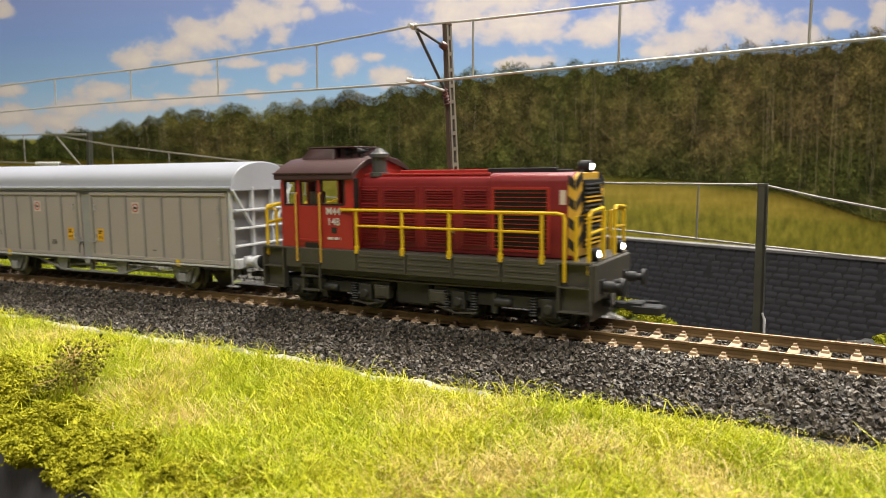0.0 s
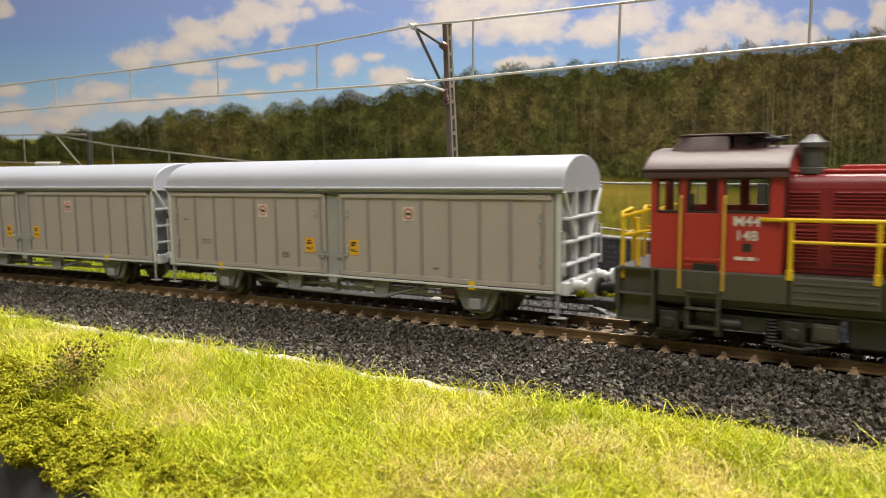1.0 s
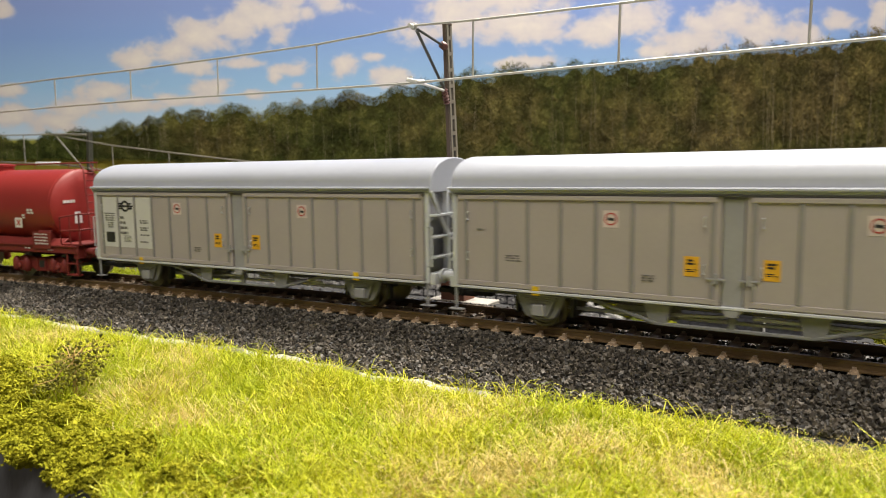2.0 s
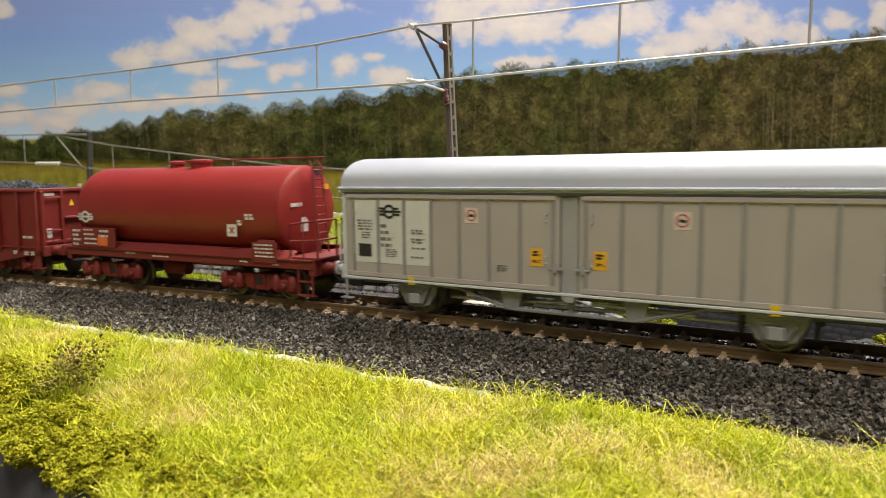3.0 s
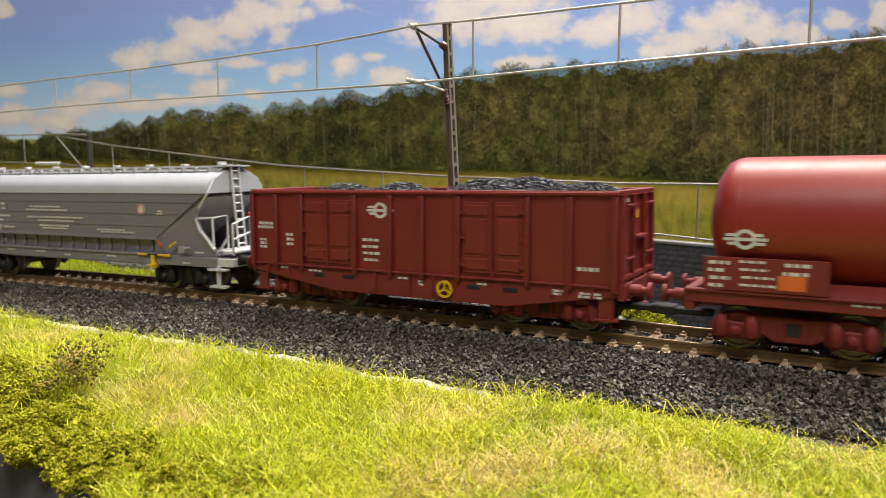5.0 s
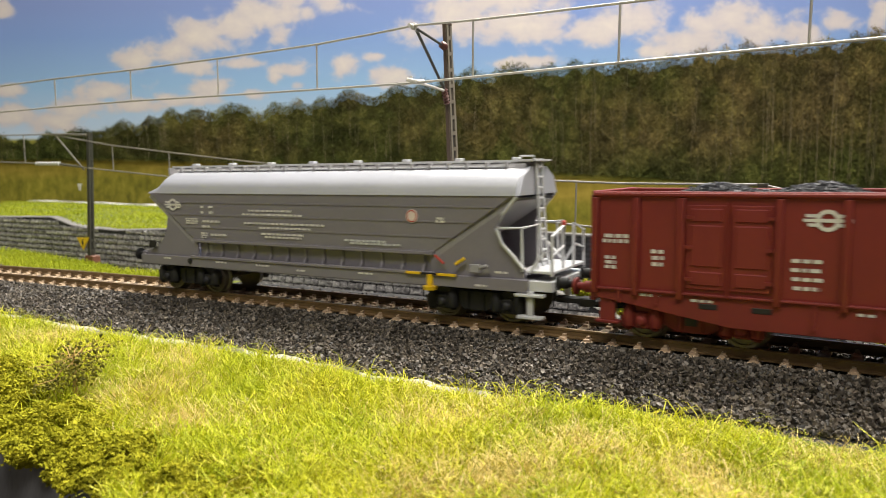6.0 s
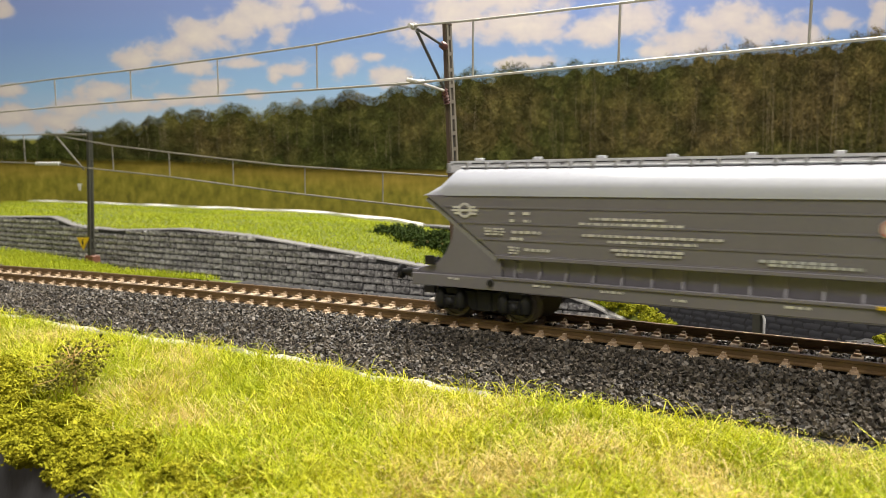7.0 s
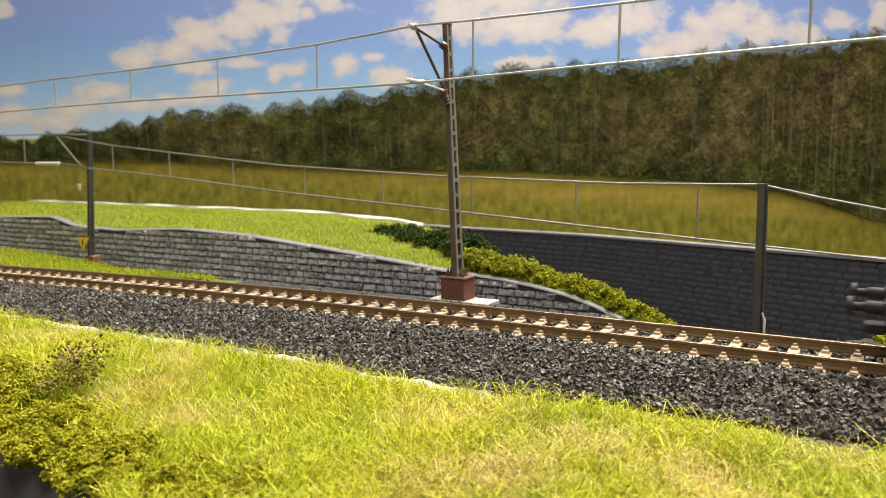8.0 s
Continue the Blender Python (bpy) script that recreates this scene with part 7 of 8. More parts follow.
def blades_mesh(name, x, y, z, length, width, lean, material, r, curl=0.5):
    """Fibres: a strip of three quads each, bowed over and twisted sideways in a random direction."""
    n = len(x)
    a = r.uniform(0, 2 * np.pi, n)
    at = np.stack([x, y, z], 1)
    tilt = lean * r.uniform(0.25, 0.7, n)
    rows = [at]
    for k in range(3):
        d = np.stack([np.cos(a) * np.sin(tilt), np.sin(a) * np.sin(tilt), np.cos(tilt)], 1)
        at = at + d * (length / 3)[:, None]
        rows.append(at)
        tilt = np.minimum(tilt + lean * r.uniform(0.2, 1.0, n), 1.95)
        a = a + r.normal(0, curl, n)
    b = a + np.pi / 2 + r.uniform(-0.9, 0.9, n)
    w = np.stack([np.cos(b), np.sin(b), np.zeros(n)], 1) * (width * 0.5)[:, None]
    v = np.stack([q for p, k in zip(rows, (1.0, 1.0, 0.85, 0.35)) for q in (p - w * k, p + w * k)], 1).reshape(-1, 3)
    f = (np.array([(0, 1, 3, 2), (2, 3, 5, 4), (4, 5, 7, 6)])[None] + (np.arange(n) * 8)[:, None, None]).reshape(-1, 4)
    return fast_mesh(name, v, f, material)


# dry patches of the lawn: centre and half size in the plan
DRY = [(-144, -86, 13), (-160, -68, 10), (-123, -93, 9), (-73, -68, 12), (-52, -84, 13), (-43, -67, 11), (-23, -72, 13), (-62, -95, 9), (-219, -71, 12), (-8, -50, 10)]


def dryness(x, y):
    d = np.zeros_like(x)
    for cx, cy, s in DRY:
        d = np.maximum(d, np.exp(-((x - cx) ** 2 + ((y - cy) * 1.3) ** 2) / s ** 2))
    return d + 0.25 * ripple(x, y, 5, 3)


# foam shrubs at the rock edge: place, half width and height
FRONT_SHRUBS = [(-146, -110, 8, 6), (-128, -110, 7, 6), (-171, -100, 9, 6), (-115, -110, 7, 5.5), (-100, -113, 6.5, 5), (-110, -116, 6.5, 5), (-91, -114, 6, 4.5), (-187, -97, 9, 6),
                (-87, -107, 4.5, 4.0), (-148, -101, 6, 5), (-150, -116, 7, 5), (-136, -115, 7, 5), (-122, -116, 7, 5), (-163, -108, 8, 5.5), (-136, -104, 5, 4.5), (-119, -104, 4, 3.5), (-100, -105, 3.5, 3)]


def under_shrub(x, y):
    hit = np.zeros(len(x), bool)
    for cx, cy, rad, h in FRONT_SHRUBS:
        hit |= np.hypot(x - cx, y - cy) < rad * 0.85
    return hit


def build_lawn():
    r = np.random.default_rng(41)
    n = 170000
    x = r.uniform(-360, 30, n)
    y = lawn_edge(x) + 0.5 * ripple(x, x, 4, 2) - 78 * r.random(n) ** 1.1 - 0.4
    near = np.hypot(x, y + 186.5)
    view = x * 0.849 + (y + 186.5) * 0.528
    ahead = -x * 0.528 + (y + 186.5) * 0.849
    keep = (ahead > 30) & (np.abs(view) < 0.70 * ahead + 12) & (r.random(n) < np.clip(150 / near, 0.35, 1))
    z = ground_z(x, y)
    keep &= (z > -17) & ~under_shrub(x, y)
    x, y, z = x[keep], y[keep], z[keep]
    n = len(x)
    tall = 0.75 + 0.35 * ripple(x, y, 11, 7) + 0.25 * ripple(x, y, 4, 9)
    length = r.uniform(3.4, 8.4, n) * np.clip(tall, 0.45, 1.25) * np.clip(0.16 + (lawn_edge(x) - y) / 12, 0.16, 1)
    dry = r.random(n) < dryness(x, y) * 0.85
    for nm, at, mtl, wide, label in (("grass", ~dry, GRASS, 0.3, "bright yellow-green static grass"), ("dry_grass", dry, DRY_GRASS, 0.24, "pale straw-yellow static grass in patches")):
        m = int(at.sum())
        ob = new(nm, blades_mesh(nm, x[at], y[at], z[at] - 0.3, length[at], r.uniform(0.5, 1.0, m) * wide, r.uniform(0.5, 1.35, m), mtl, r, 0.8))
        tagged(ob, label, "grass", kind="stuff")
    # long fibres lying tangled on top
    n = 26000
    x = r.uniform(-330, 20, n)
    y = lawn_edge(x) - 7 - 66 * r.random(n)
    z = ground_z(x, y)
    keep = (z > -17) & (r.random(n) > dryness(x, y)) & ~under_shrub(x, y)
    x, y, z = x[keep], y[keep], z[keep]
    n = len(x)
    ob = new("tangled_grass", blades_mesh("tangled_grass", x, y, z + r.uniform(0.6, 3.2, n), r.uniform(4, 9, n), r.uniform(0.13, 0.24, n), r.uniform(0.9, 1.5, n), GRASS, r, 0.8))
    tagged(ob, "long bright green fibres tangled over the lawn", "grass", kind="stuff")
    n = 21000
    x = r.uniform(-330, 20, n)
    y = lawn_edge(x) - 6 - 68 * r.random(n)
    z = ground_z(x, y)
    keep = (z > -17) & (r.random(n) < 0.12 + 1.3 * dryness(x, y)) & ~under_shrub(x, y)
    x, y, z = x[keep], y[keep], z[keep]
    n = len(x)
    ob = new("straw", blades_mesh("straw", x, y, z + r.uniform(0.2, 2.6, n), r.uniform(3.5, 8, n), r.uniform(0.08, 0.14, n), r.uniform(0.8, 1.2, n), STRAW, r, 0.7))
    tagged(ob, "dry straw-coloured fibres lying in the grass", "grass", kind="stuff")
    # strip beyond the line
    n = 16000
    x = r.uniform(-620, -255, n)
    shelf = lerp(x, [-560, -480, -400, -320, -250], [105, 92, 69, 42, 40])
    o = 17 + (shelf + 3 - 17) * r.random(n)
    o = np.maximum(o, lerp(x, [-500, -330, -255], [15, 19, 30]))
    y = o + bend_y(x)
    keep = o < shelf + 2
    x, y, n = x[keep], y[keep], int(keep.sum())
    ob = new("grass_strip", blades_mesh("grass_strip", x, y, ground_z(x, y), r.uniform(1.6, 3.4, n), r.uniform(0.2, 0.4, n), r.uniform(0.1, 0.8, n), FAR_GRASS, r))
    tagged(ob, "bright green static grass beside the line", "grass", kind="stuff")
    n = 42000
    x, k = r.uniform(-620, -90, n), r.random(n)
    gx, gy, gz = bank_point(x, k)
    ob = new("bank_grass", blades_mesh("bank_grass", gx, gy, gz - 0.2, r.uniform(1.4, 3.0, n), r.uniform(0.25, 0.5, n), r.uniform(0.4, 1.0, n), FAR_GRASS, r))
    tagged(ob, "bright green static grass on the bank", "grass", kind="stuff")
    # pale plaster strip at the foot of the ballast
    e = Build()
    rr = random.Random(2)
    rows = []
    for i in range(128):
        xx = -380 + 2.4 * i
        yy = float(lawn_edge(np.array(xx))) + 0.9 * math.sin(i * 0.7) + rr.uniform(-0.5, 0.5)
        wd = 2.0 + 1.2 * math.sin(i * 0.33) + rr.uniform(-0.4, 0.4)
        rows.append([(xx, yy - wd, -10.5), (xx, yy - wd, -8.6), (xx, yy - 0.2, -7.6 + rr.uniform(-0.3, 0.3)), (xx, yy + wd * 0.5, -8.4), (xx, yy + wd * 0.5, -10.5)])
    e.loft(rows)
    tagged(part("plaster_edge", e, CONCRETE, smooth=60), "pale crumbled plaster edge between ballast and grass", "edging", kind="structure")


def shrub(name, label, centre, radius, height, material, seed, count=900, grain=0.7):
    """A clump of torn foam: sprigs of small crumbs on short wiry twigs."""
    r = np.random.default_rng(seed)
    heads = 48
    d = r.normal(size=(heads, 3))
    d /= np.linalg.norm(d, axis=1)[:, None]
    hp = d * r.uniform(0.35, 1.0, heads)[:, None] * np.array([radius, radius, height])
    hp[:, 2] = np.abs(hp[:, 2]) * 0.95 + 0.05 * height
    idx = r.integers(0, heads, count)
    c = hp[idx] + r.normal(size=(count, 3)) * radius * 0.085
    base = np.array(centre)
    ob = tagged(new(name), label, "shrub", group="foam shrubs")
    ob.location = Vector(centre) * MM
    part("foliage", chips_mesh("foliage", c, r.uniform(0.55, 1.3, count) * grain, material, r), None, ob)
    tw = Build()
    for h in hp[::2]:
        tw.tube([(0, 0, -1.5), tuple(h * 0.5), tuple(h)], [0.35, 0.25, 0.12], 5)
    part("twigs", tw, TWIG, ob)
    return ob


def sapling():
    ob = tagged(new("sapling"), "small sapling with dark leaves on a thin stem", "sapling")
    ob.location = Vector((-158.5, -94.5, -10.0)) * MM
    part("stem", Build().tube([(0, 0, 0), (0.4, 0, 4), (0.2, 0.2, 8), (0.8, 0, 12)], [0.6, 0.55, 0.45, 0.2], 6), TWIG, ob, "thin tan stem")
    r = np.random.default_rng(3)
    tips = []
    for k in range(16):
        a, l = r.uniform(0, 6.28), r.uniform(4, 10)
        e = (l * math.cos(a), l * math.sin(a), 5.5 + r.uniform(0, 10))
        part("branch", Build().tube([(0.4, 0, 7 + k * 0.3), (e[0] * 0.5, e[1] * 0.5, e[2] * 0.9 + 0.8), e], [0.2, 0.15, 0.08], 4), TWIG, ob)
        tips.append(e)
    n = 620
    t = np.array(tips)[r.integers(0, 16, n)]
    c = t * np.array([1, 1, 1]) * r.uniform(0.55, 1.05, n)[:, None] + r.normal(size=(n, 3)) * 0.9
    c[:, 2] = np.maximum(c[:, 2], 5.0)
    part("leaves", chips_mesh("leaves", c, r.uniform(0.3, 0.75, n), DARK_LEAF, r), None, ob)


def build_shrubs():
    for i, (x, y, rad, h) in enumerate(FRONT_SHRUBS):
        shrub("shrub", "olive-yellow crumbly foam shrub at the rock edge", (x, y, float(ground_z(np.array(float(x)), np.array(float(y)))) + 0.3 if y > -112 else -11.5), rad, h, FOAM, 100 + i, 5200, 0.56)
    bushes = [(-157, 5.5, 7), (-149, 4.2, 7.5), (-140, 3.4, 7), (-131, 1.6, 8), (-123, -0.6, 7), (-116, -2.4, 6.5), (-108, -3.6, 7), (-100, -5.4, 7.5), (-92, -8.0, 7), (-84, -11.4, 6.5), (-77, -14.2, 6), (-70, -17.6, 5)]
    for i, (x, z, rad) in enumerate(bushes):
        shrub("bush", "yellow-green foam bush on the bank's edge", (x, 89.0, z - 4.0), rad, rad * 0.8, FOAM_FAR, 200 + i, 1500, 0.8)
        shrub("bush", "yellow-green foam bush on the bank's edge", (x - 3, 97.0, z - 4.6), rad, rad * 0.8, FOAM_FAR, 240 + i, 900, 0.9)
    for i, (x, y) in enumerate(((-247, 151), (-232, 147), (-221, 138), (-210, 131), (-197, 126), (-182, 119), (-170, 112))):
        shrub("dark_bush", "low dark green foam bush on the bank", (x, y, 1.5), 12.5, 9.5, FOAM_DARK, 300 + i, 2200, 1.0)
    shrub("tuft", "small yellow-green foam tuft beside the track", (1.5, 36, -6), 4, 3, FOAM_FAR, 333, 300, 0.8)
    sapling()


# ---- overhead line ----
def lattice_mast(name, label, x, y, z0, z1, lean, w0, w1, d0, d1, flange, lattice, pitch=5.5):
    """A lattice mast: a plain flange to the front and a laddered face to the side."""
    ob = tagged(new(name), label, "catenary mast", group="catenary masts")
    ob.matrix_basis = Matrix.Translation(Vector((x, y, z0)) * MM)
    h = z1 - z0
    def at(z):
        k = z / h
        return lean[0] * k, lean[1] * k, w0 + (w1 - w0) * k, d0 + (d1 - d0) * k
    for sgn, nm in ((-1, "front_flange"), (1, "rear_flange")):
        rings = []
        for z in (0, h / 2, h):
            cx, cy, w, d = at(z)
            ya, yb = sorted((cy + sgn * d / 2, cy + sgn * (d / 2 - 0.7)))
            rings.append([(cx - w / 2, ya, z), (cx + w / 2, ya, z), (cx + w / 2, yb, z), (cx - w / 2, yb, z)])
        part(nm, Build().loft(rings), flange, ob)
    for nm, f in (("web_leg", -1), ("web_leg", 1)):
        rings = []
        for z in (0, h / 2, h):
            cx, cy, w, d = at(z)
            yc = cy + f * (d / 2 - 0.55)
            rings.append([(cx + w / 2 - 0.6, yc - 0.55, z), (cx + w / 2 + 0.12, yc - 0.55, z), (cx + w / 2 + 0.12, yc + 0.55, z), (cx + w / 2 - 0.6, yc + 0.55, z)])
        part(nm, Build().loft(rings), lattice, ob)
    # a dark sheet added inside, so that the slots look shaded
    core = []
    for z in (0, h):
        cx, cy, w, d = at(z)
        core.append([(cx - 0.2, cy - d / 2 + 0.5, z), (cx + 0.2, cy - d / 2 + 0.5, z), (cx + 0.2, cy + d / 2 - 0.5, z), (cx - 0.2, cy + d / 2 - 0.5, z)])
    part("slot_shade", Build().loft(core), SOLE_DARK, ob)
    z = 1.5
    while z < h - 1:
        cx, cy, w, d = at(z)
        part("batten", Build().box(cx + w / 2 - 0.5, cx + w / 2 + 0.1, cy - d / 2 + 0.3, cy + d / 2 - 0.3, z - 0.65, z + 0.65), lattice, ob)
        z += pitch
    cx, cy, w, d = at(h)
    part("cap", Build().box(cx - w / 2 - 0.15, cx + w / 2 + 0.2, cy - d / 2 - 0.1, cy + d / 2 + 0.1, h - 0.3, h + 0.5), flange, ob)
    return ob


def insulator(b, a, c, n=5, r=1.1):
    a, c = Vector(a), Vector(c)
    pts, rs = [], []
    for i in range(2 * n + 1):
        pts.append(tuple(a + (c - a) * (i / (2 * n))))
        rs.append(r if i % 2 else r * 0.6)
    b.tube(pts, rs, 10)


def wire_thing(label, rows_top, rows_low, drops, r, material):
    ob = tagged(new("overhead_line"), label, "overhead wire", group="overhead lines")
    part("messenger_wire", Build().tube(rows_top, r, 6), material, ob)
    part("contact_wire", Build().tube(rows_low, r, 6), material, ob)
    for a, c in drops:
        part("dropper", Build().tube([a, c], r * 0.9, 6), material, ob)
    return ob


def build_overhead():
    # mast of the front line on its brown pedestal
    m = lattice_mast("catenary_mast", "brown-grey lattice catenary mast on a brown pedestal", -131.2, 34.0, 4.4, 93.0, (-3.4, 0), 2.3, 1.7, 4.8, 3.3, MAST_BROWN, MAST_LIT)
    part("pedestal", Build().box(-5.2, 4.6, -3.6, 4.4, -8.6, -0.3).box(-5.6, 5.0, -4.0, 4.8, -0.9, 0.0), BASE_BROWN, m, "rust-brown pedestal", bevel=0.3)
    for x in (-2.4, 2.6):
        part("foot_gusset", Build().prism([(-2.4, 0), (2.4, 0), (0.9, 3.0), (-0.9, 3.0)], "x", x - 0.2, x + 0.2), MAST_BROWN, m)
        part("foot_gusset", Build().prism([(x - 1.6 if x < 0 else x - 0.2, 0), (x + 0.2 if x < 0 else x + 1.6, 0), (x, 3.4)], "y", -2.6, -2.3), MAST_BROWN, m)
    slab = Build().box(-141, -117, 29.5, 39.5, -6, -4.0)
    tagged(part("mast_slab", slab, CONCRETE, bevel=0.3), "cream plaster slab under the mast pedestal", "slab", kind="structure")
    # arms, in the mast's space
    arm = Build().tube([(-2.9, -2.0, 80.6), (-3.0, -4.5, 80.8)], 0.9, 8)
    ins = Build()
    insulator(ins, (-2.9, -2.0, 80.6), (-2.0, -6.0, 80.9), 3, 1.3)
    insulator(ins, (-2.2, -2.4, 61.0), (-1.6, -5.2, 66.0), 5, 1.25)
    part("insulator", ins, CERAMIC, m, "brown ribbed insulator")
    part("top_arm", Build().tube([(-2.0, -6.0, 80.9), (3.8, -31.5, 82.2)], 0.42, 8), SOLE_DARK, m, "thin steel arm")
    part("strut", Build().tube([(-1.6, -5.2, 66.0), (1.6, -26.5, 82.0)], 0.5, 8), SOLE_DARK, m)
    part("registration_arm", Build().tube([(-1.6, -5.4, 65.4), (4.6, -31.0, 65.4)], 0.45, 8), SILVER, m)
    part("wire_clamp", Build().lathe([(-2.0, 0.6), (0, 0.75), (0.1, 1.15), (1.0, 1.15), (1.1, 0.6), (2, 0.6)], (3.8, -32.0, 82.3), "y", 12), SILVER, m, "white-metal wire clamp")
    part("wire_clamp", Build().tube([(2.2, -33.5, 66.2), (6.0, -31.2, 65.2)], 0.65, 8).tube([(4.4, -32, 65.4), (6.4, -30.0, 65.4)], 0.85, 8).tube([(3.4, -32.6, 66.0), (3.4, -32.6, 67.2)], 0.4, 6), SILVER, m)
    top = [(-760, -30, 88), (-560, -10, 87), (-440, -2, 86), (-381, 2, 85.6), (-322.7, 2, 85.5), (-267.3, 2, 84.9), (-215.1, 2, 84.8), (-190, 2, 84.9), (-166.4, 2, 85.1), (-145, 2, 85.9), (-126.8, 2, 86.8), (-105.9, 2, 86.0), (-84, 2, 85.5), (-62.1, 2, 85.2), (-40, 2, 84.8), (-17.5, 2, 84.6), (60, 2, 84.8), (150, 2, 87), (400, 2, 85), (700, 2, 88)]
    low = [(-760, -30, 74), (-560, -10, 74), (-440, -2, 73.5), (-371.8, 2, 73.2), (-324.3, 2, 73.0), (-268.5, 2, 72.4), (-216.1, 2, 71.2), (-167, 2, 70.2), (-125.7, 2, 69.5), (-106, 2, 69.7), (-61.9, 2, 70.0), (-16.9, 2, 70.2), (60, 2, 70.3), (400, 2, 70.3), (700, 2, 70.3)]
    drops = [((x, 2, a), (x - 0.3, 2, c)) for x, a, c in ((-323, 85.5, 73.0), (-268, 84.9, 72.4), (-215.6, 84.8, 71.2), (-166.6, 85.1, 70.2), (-106, 86.0, 69.7), (-62, 85.2, 70.0), (-17.2, 84.6, 70.2), (50, 84.7, 70.3))]
    wire_thing("plated steel catenary wires with droppers over the front line", top, low, drops, 0.36, WIRE)
    # the lower line behind
    ml = lattice_mast("catenary_mast", "dark lattice catenary mast before the stone wall", -403.0, 62.5, -22.0, 66.0, (8.0, 0), 2.3, 1.9, 3.4, 2.6, MAST_DARK, MAST_DARK, 6.0)
    part("arm", Build().tube([(8, -2, 87), (-29, -1.5, 88.6)], 0.7, 6).tube([(3.4, -2, 67), (-24, -1.5, 87.6)], 0.5, 6).tube([(3.4, -2, 68.5), (-22, -1.5, 71)], 0.5, 6), MAST_GREY, ml, "grey cantilever arm")
    part("wire_clamp", Build().tube([(-47, -1.5, 71.3), (-22, -1.5, 70.9)], 1.2, 8), SILVER, ml)
    part("insulator", Build().tube([(-1.2, -2.6, 55), (-1.2, -2.6, 59)], [0.6, 1.2], 8), SILVER, ml)
    sg = part("warning_sign", Build().prism([(-5.2, 27.2), (6.6, 27.6), (0.6, 20.0)], "y", -4.2, -3.6), YELLOW_SIGN, ml, "yellow triangular warning sign")
    part("sign_bolt", Build().prism([(0.2, 26.4), (1.6, 26.4), (0.9, 24.4), (1.8, 24.6), (0.3, 21.8), (0.5, 23.8), (-0.4, 23.6)], "y", -4.3, -3.9), SIGN_BLACK, sg)
    part("pedestal", Build().box(-2.0, 6, -2.2, 3.0, -3, 16.5), BASE_BROWN, ml, "dark brown mast foot", bevel=0.4)
    mr = lattice_mast("catenary_mast", "olive-grey lattice mast standing in the cutting", -34.6, 62.0, -63.0, 36.4, (0.2, 0), 3.0, 2.7, 3.4, 2.8, MAST_OLIVE, MAST_DARK, 6.5)
    part("earth_wire", Build().tube([(1.5, -1.8, 48), (2.3, -1.9, 50), (2.3, -1.9, 56.5), (1.5, -1.8, 58.5)], 0.38, 6), SILVER, mr, "white cable loop")
    top2 = [(-700, 61, 74), (-490.4, 61, 68), (-432.1, 61, 66.6), (-371.2, 61, 58.2), (-300.8, 61, 51.1), (-242, 61, 45.4), (-154.8, 61, 40), (-80.1, 61, 37), (-34.5, 61, 36.6), (-18.3, 61, 32.7), (-0.7, 61, 29.2), (60, 61, 18), (160, 61, 10), (400, 61, 8)]
    low2 = [(-700, 61, 56), (-493.1, 61, 51), (-437.5, 61, 49.1), (-323.9, 61, 40.6), (-242.7, 61, 33), (-124.2, 61, 24), (-35.4, 61, 17.1), (0, 61, 14.5), (60, 61, 8), (160, 61, -4), (400, 61, -6)]
    drops2 = [((x, 61, a), (x - 0.3, 61, c)) for x, a, c in ((-462.5, 67, 50.2), (-372, 58.2, 44.3), (-323.4, 53.3, 40.6), (-275.3, 48.6, 36.2), (-228.2, 44.2, 32.1), (-183.9, 41.6, 28.8), (-140.4, 39.2, 25.2), (-96.8, 37.6, 22), (-54, 36.6, 18.5))]
    wire_thing("grey catenary wires with droppers over the lower line", top2, low2, drops2, 0.36, WIRE_FAR)


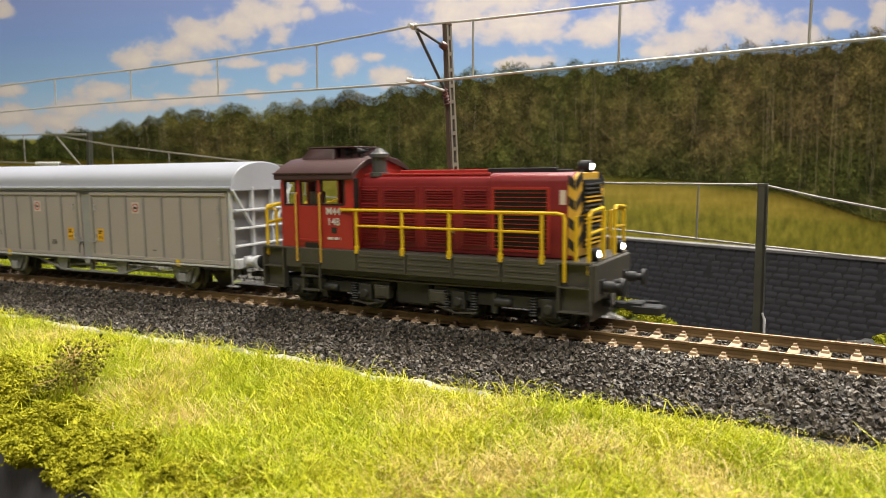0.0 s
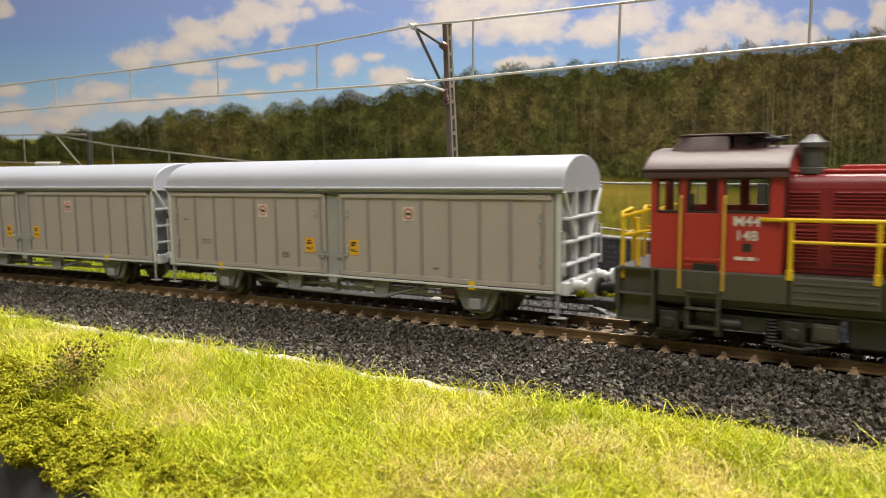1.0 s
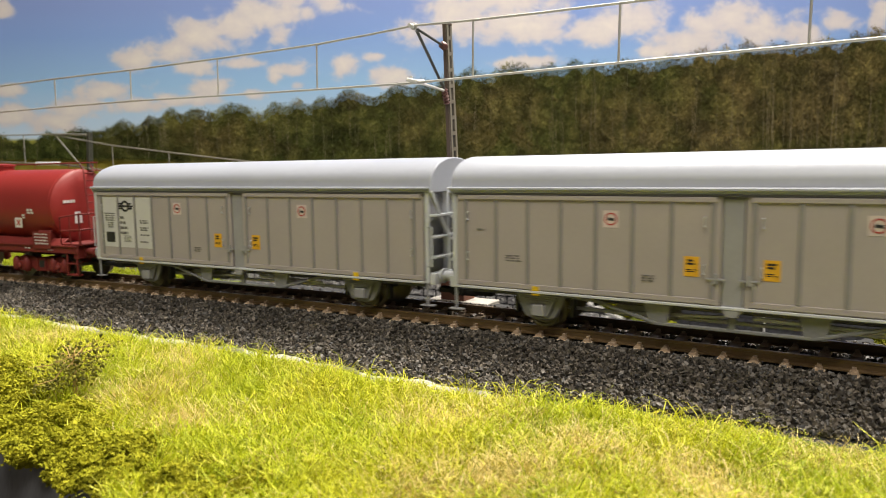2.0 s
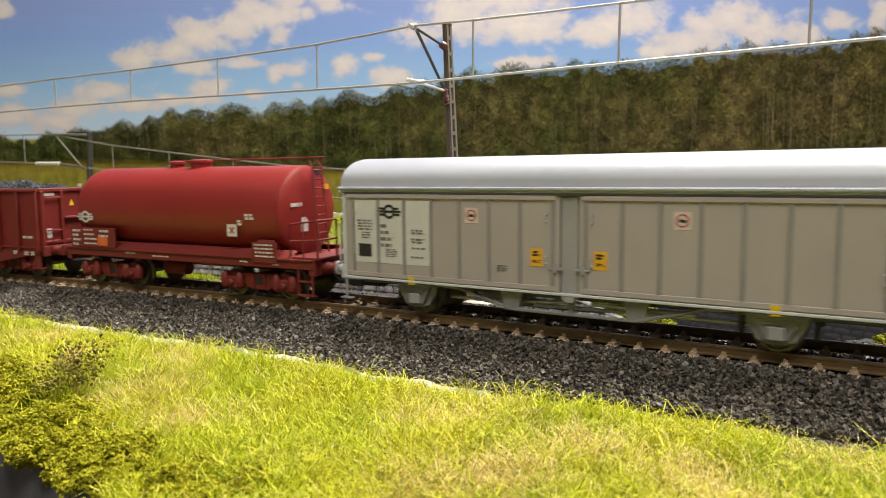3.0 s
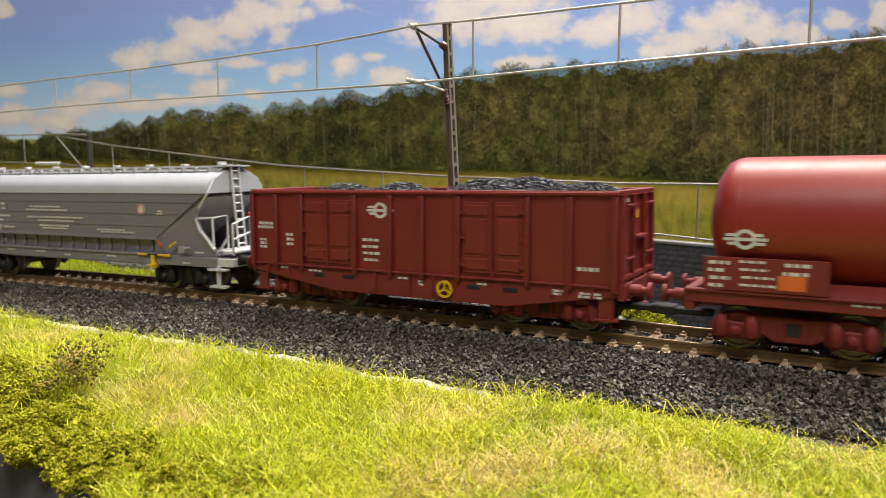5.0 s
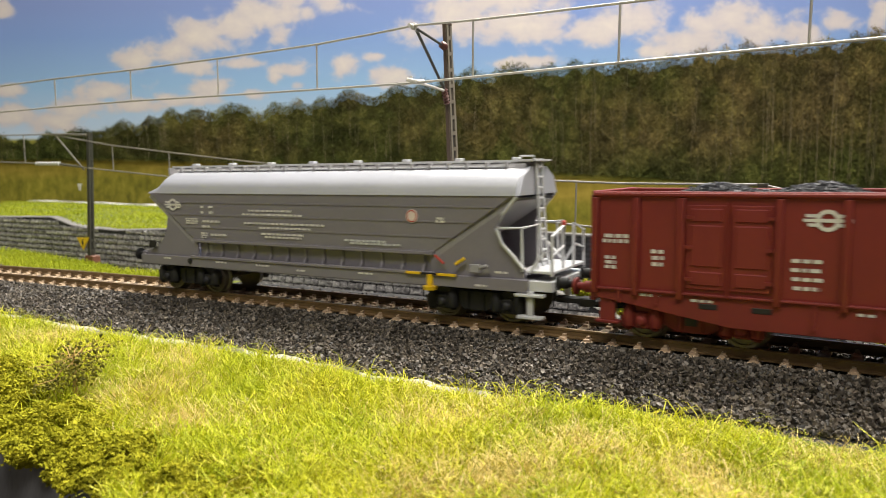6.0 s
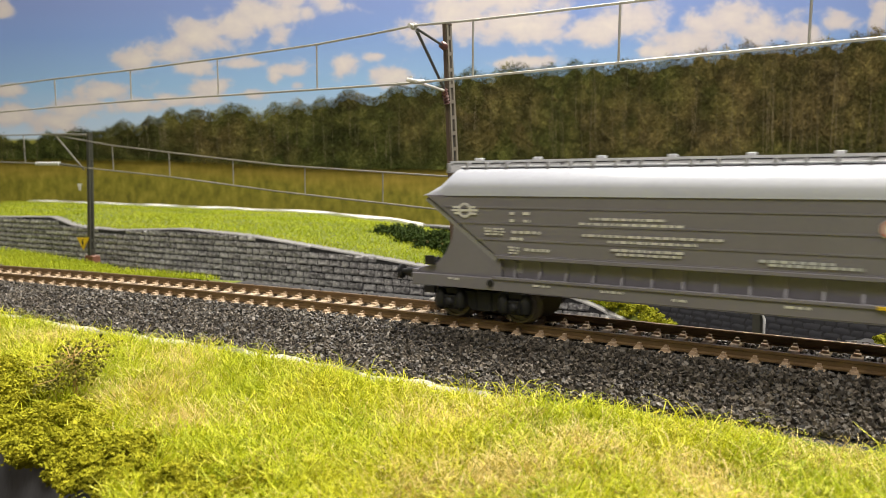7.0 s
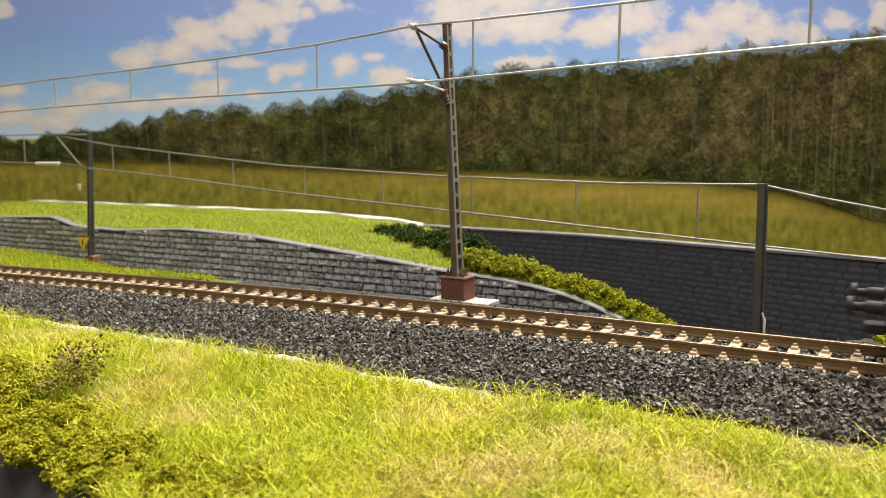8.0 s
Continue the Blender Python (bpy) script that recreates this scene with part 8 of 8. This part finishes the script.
# ---- the room around the layout ----
def build_room():
    base = part("layout_base", Build().box(-1098, 1182, -150, 404, -900, -112), BOARD, bevel=4)
    tagged(base, "plain timber plinth that carries the model landscape", "plinth", kind="structure")
    foot = part("backdrop_stand", Build().box(-1100, 1100, 10, 40, -900, -200), BOARD)
    c, side, ahead = board_frame()
    foot.matrix_world = Matrix.Translation(c * MM) @ Matrix.Rotation(radians(YAW), 4, "Z")
    tagged(foot, "plain timber stand behind the backdrop", "stand", kind="structure")
    # housings and cords are added to lamps that stand out of view
    for lamp in LAMPS:
        hx, hy = lamp.data.size / MM / 2, lamp.data.size_y / MM / 2
        fixture = tagged(new("added_ceiling_light"), "long white housing on two cords, added above an unseen lamp", "ceiling light", group="ceiling lights")
        fixture.matrix_world = lamp.matrix_world.copy()
        part("housing", Build().box(-hx - 15, hx + 15, -hy - 15, hy + 15, 8, 40), GREY_LIGHT, fixture, bevel=4)
        up = lamp.matrix_world.to_3x3().inverted() @ Vector((0, 0, 1))
        rise = (1.5 - lamp.matrix_world.translation.z - 0.03) / MM
        for x in (-hx * 0.7, hx * 0.7):
            part("cord", Build().tube([(x, 0, 38), tuple(Vector((x, 0, 38)) + up * rise)], 3, 6), GREY_POST, fixture)
    for nm, bx in (("wall_north", (-2400, 2400, 2000, 2080)), ("wall_south", (-2400, 2400, -2080, -2000)), ("wall_west", (-2480, -2400, -2080, 2080)), ("wall_east", (2400, 2480, -2080, 2080))):
        tagged(part(nm, Build().box(*bx, -900, 1500), ROOM_PAINT), "plain cream painted room wall", "wall", kind="structure")
    tagged(part("ceiling", Build().box(-2480, 2480, -2080, 2080, 1500, 1560), ROOM_PAINT), "plain cream painted ceiling", "ceiling", kind="structure")
    tagged(part("floor", Build().box(-2480, 2480, -2080, 2080, -960, -900), ROOM_FLOOR), "brown room floor", "floor", kind="structure")


build_ballast()
build_lawn()
build_shrubs()
build_overhead()
build_room()
build_track()
build_stone_wall()
build_dark_wall()


# ---- running of the train ----
RUN_T = [0, 0.5, 1, 1.5, 3, 3.5, 4, 4.5, 6, 6.5, 7, 7.5, 8]
RUN_S = [0, 59.4, 118.4, 176.6, 352.3, 411.2, 471, 531, 707.6, 766.5, 825.9, 885.0, 944.4]


def travelled(t):
    return float(np.interp(t, RUN_T, RUN_S))


def on_line(s, half):
    """A vehicle rests on the line at two points, half its bogie spacing either side of s."""
    a, b = Vector(line_at(s - half)), Vector(line_at(s + half))
    c = (a + b) / 2
    return pose(c.x * MM, c.y * MM, 0, 0, 0, math.degrees(math.atan2(b.y - a.y, b.x - a.x)))


def motions():
    for thing, s0 in TRAIN:
        walk(thing, [(t, on_line(s0 + travelled(t), 40)) for t in RUN_T])
    steps = [k / 15 for k in range(121)]
    for ob, x, r in WHEELS:
        walk(ob, [(t, Matrix.Translation((x * MM, 0, r * MM)) @ Matrix.Rotation(travelled(t) / r, 4, "Y")) for t in steps])


motions()
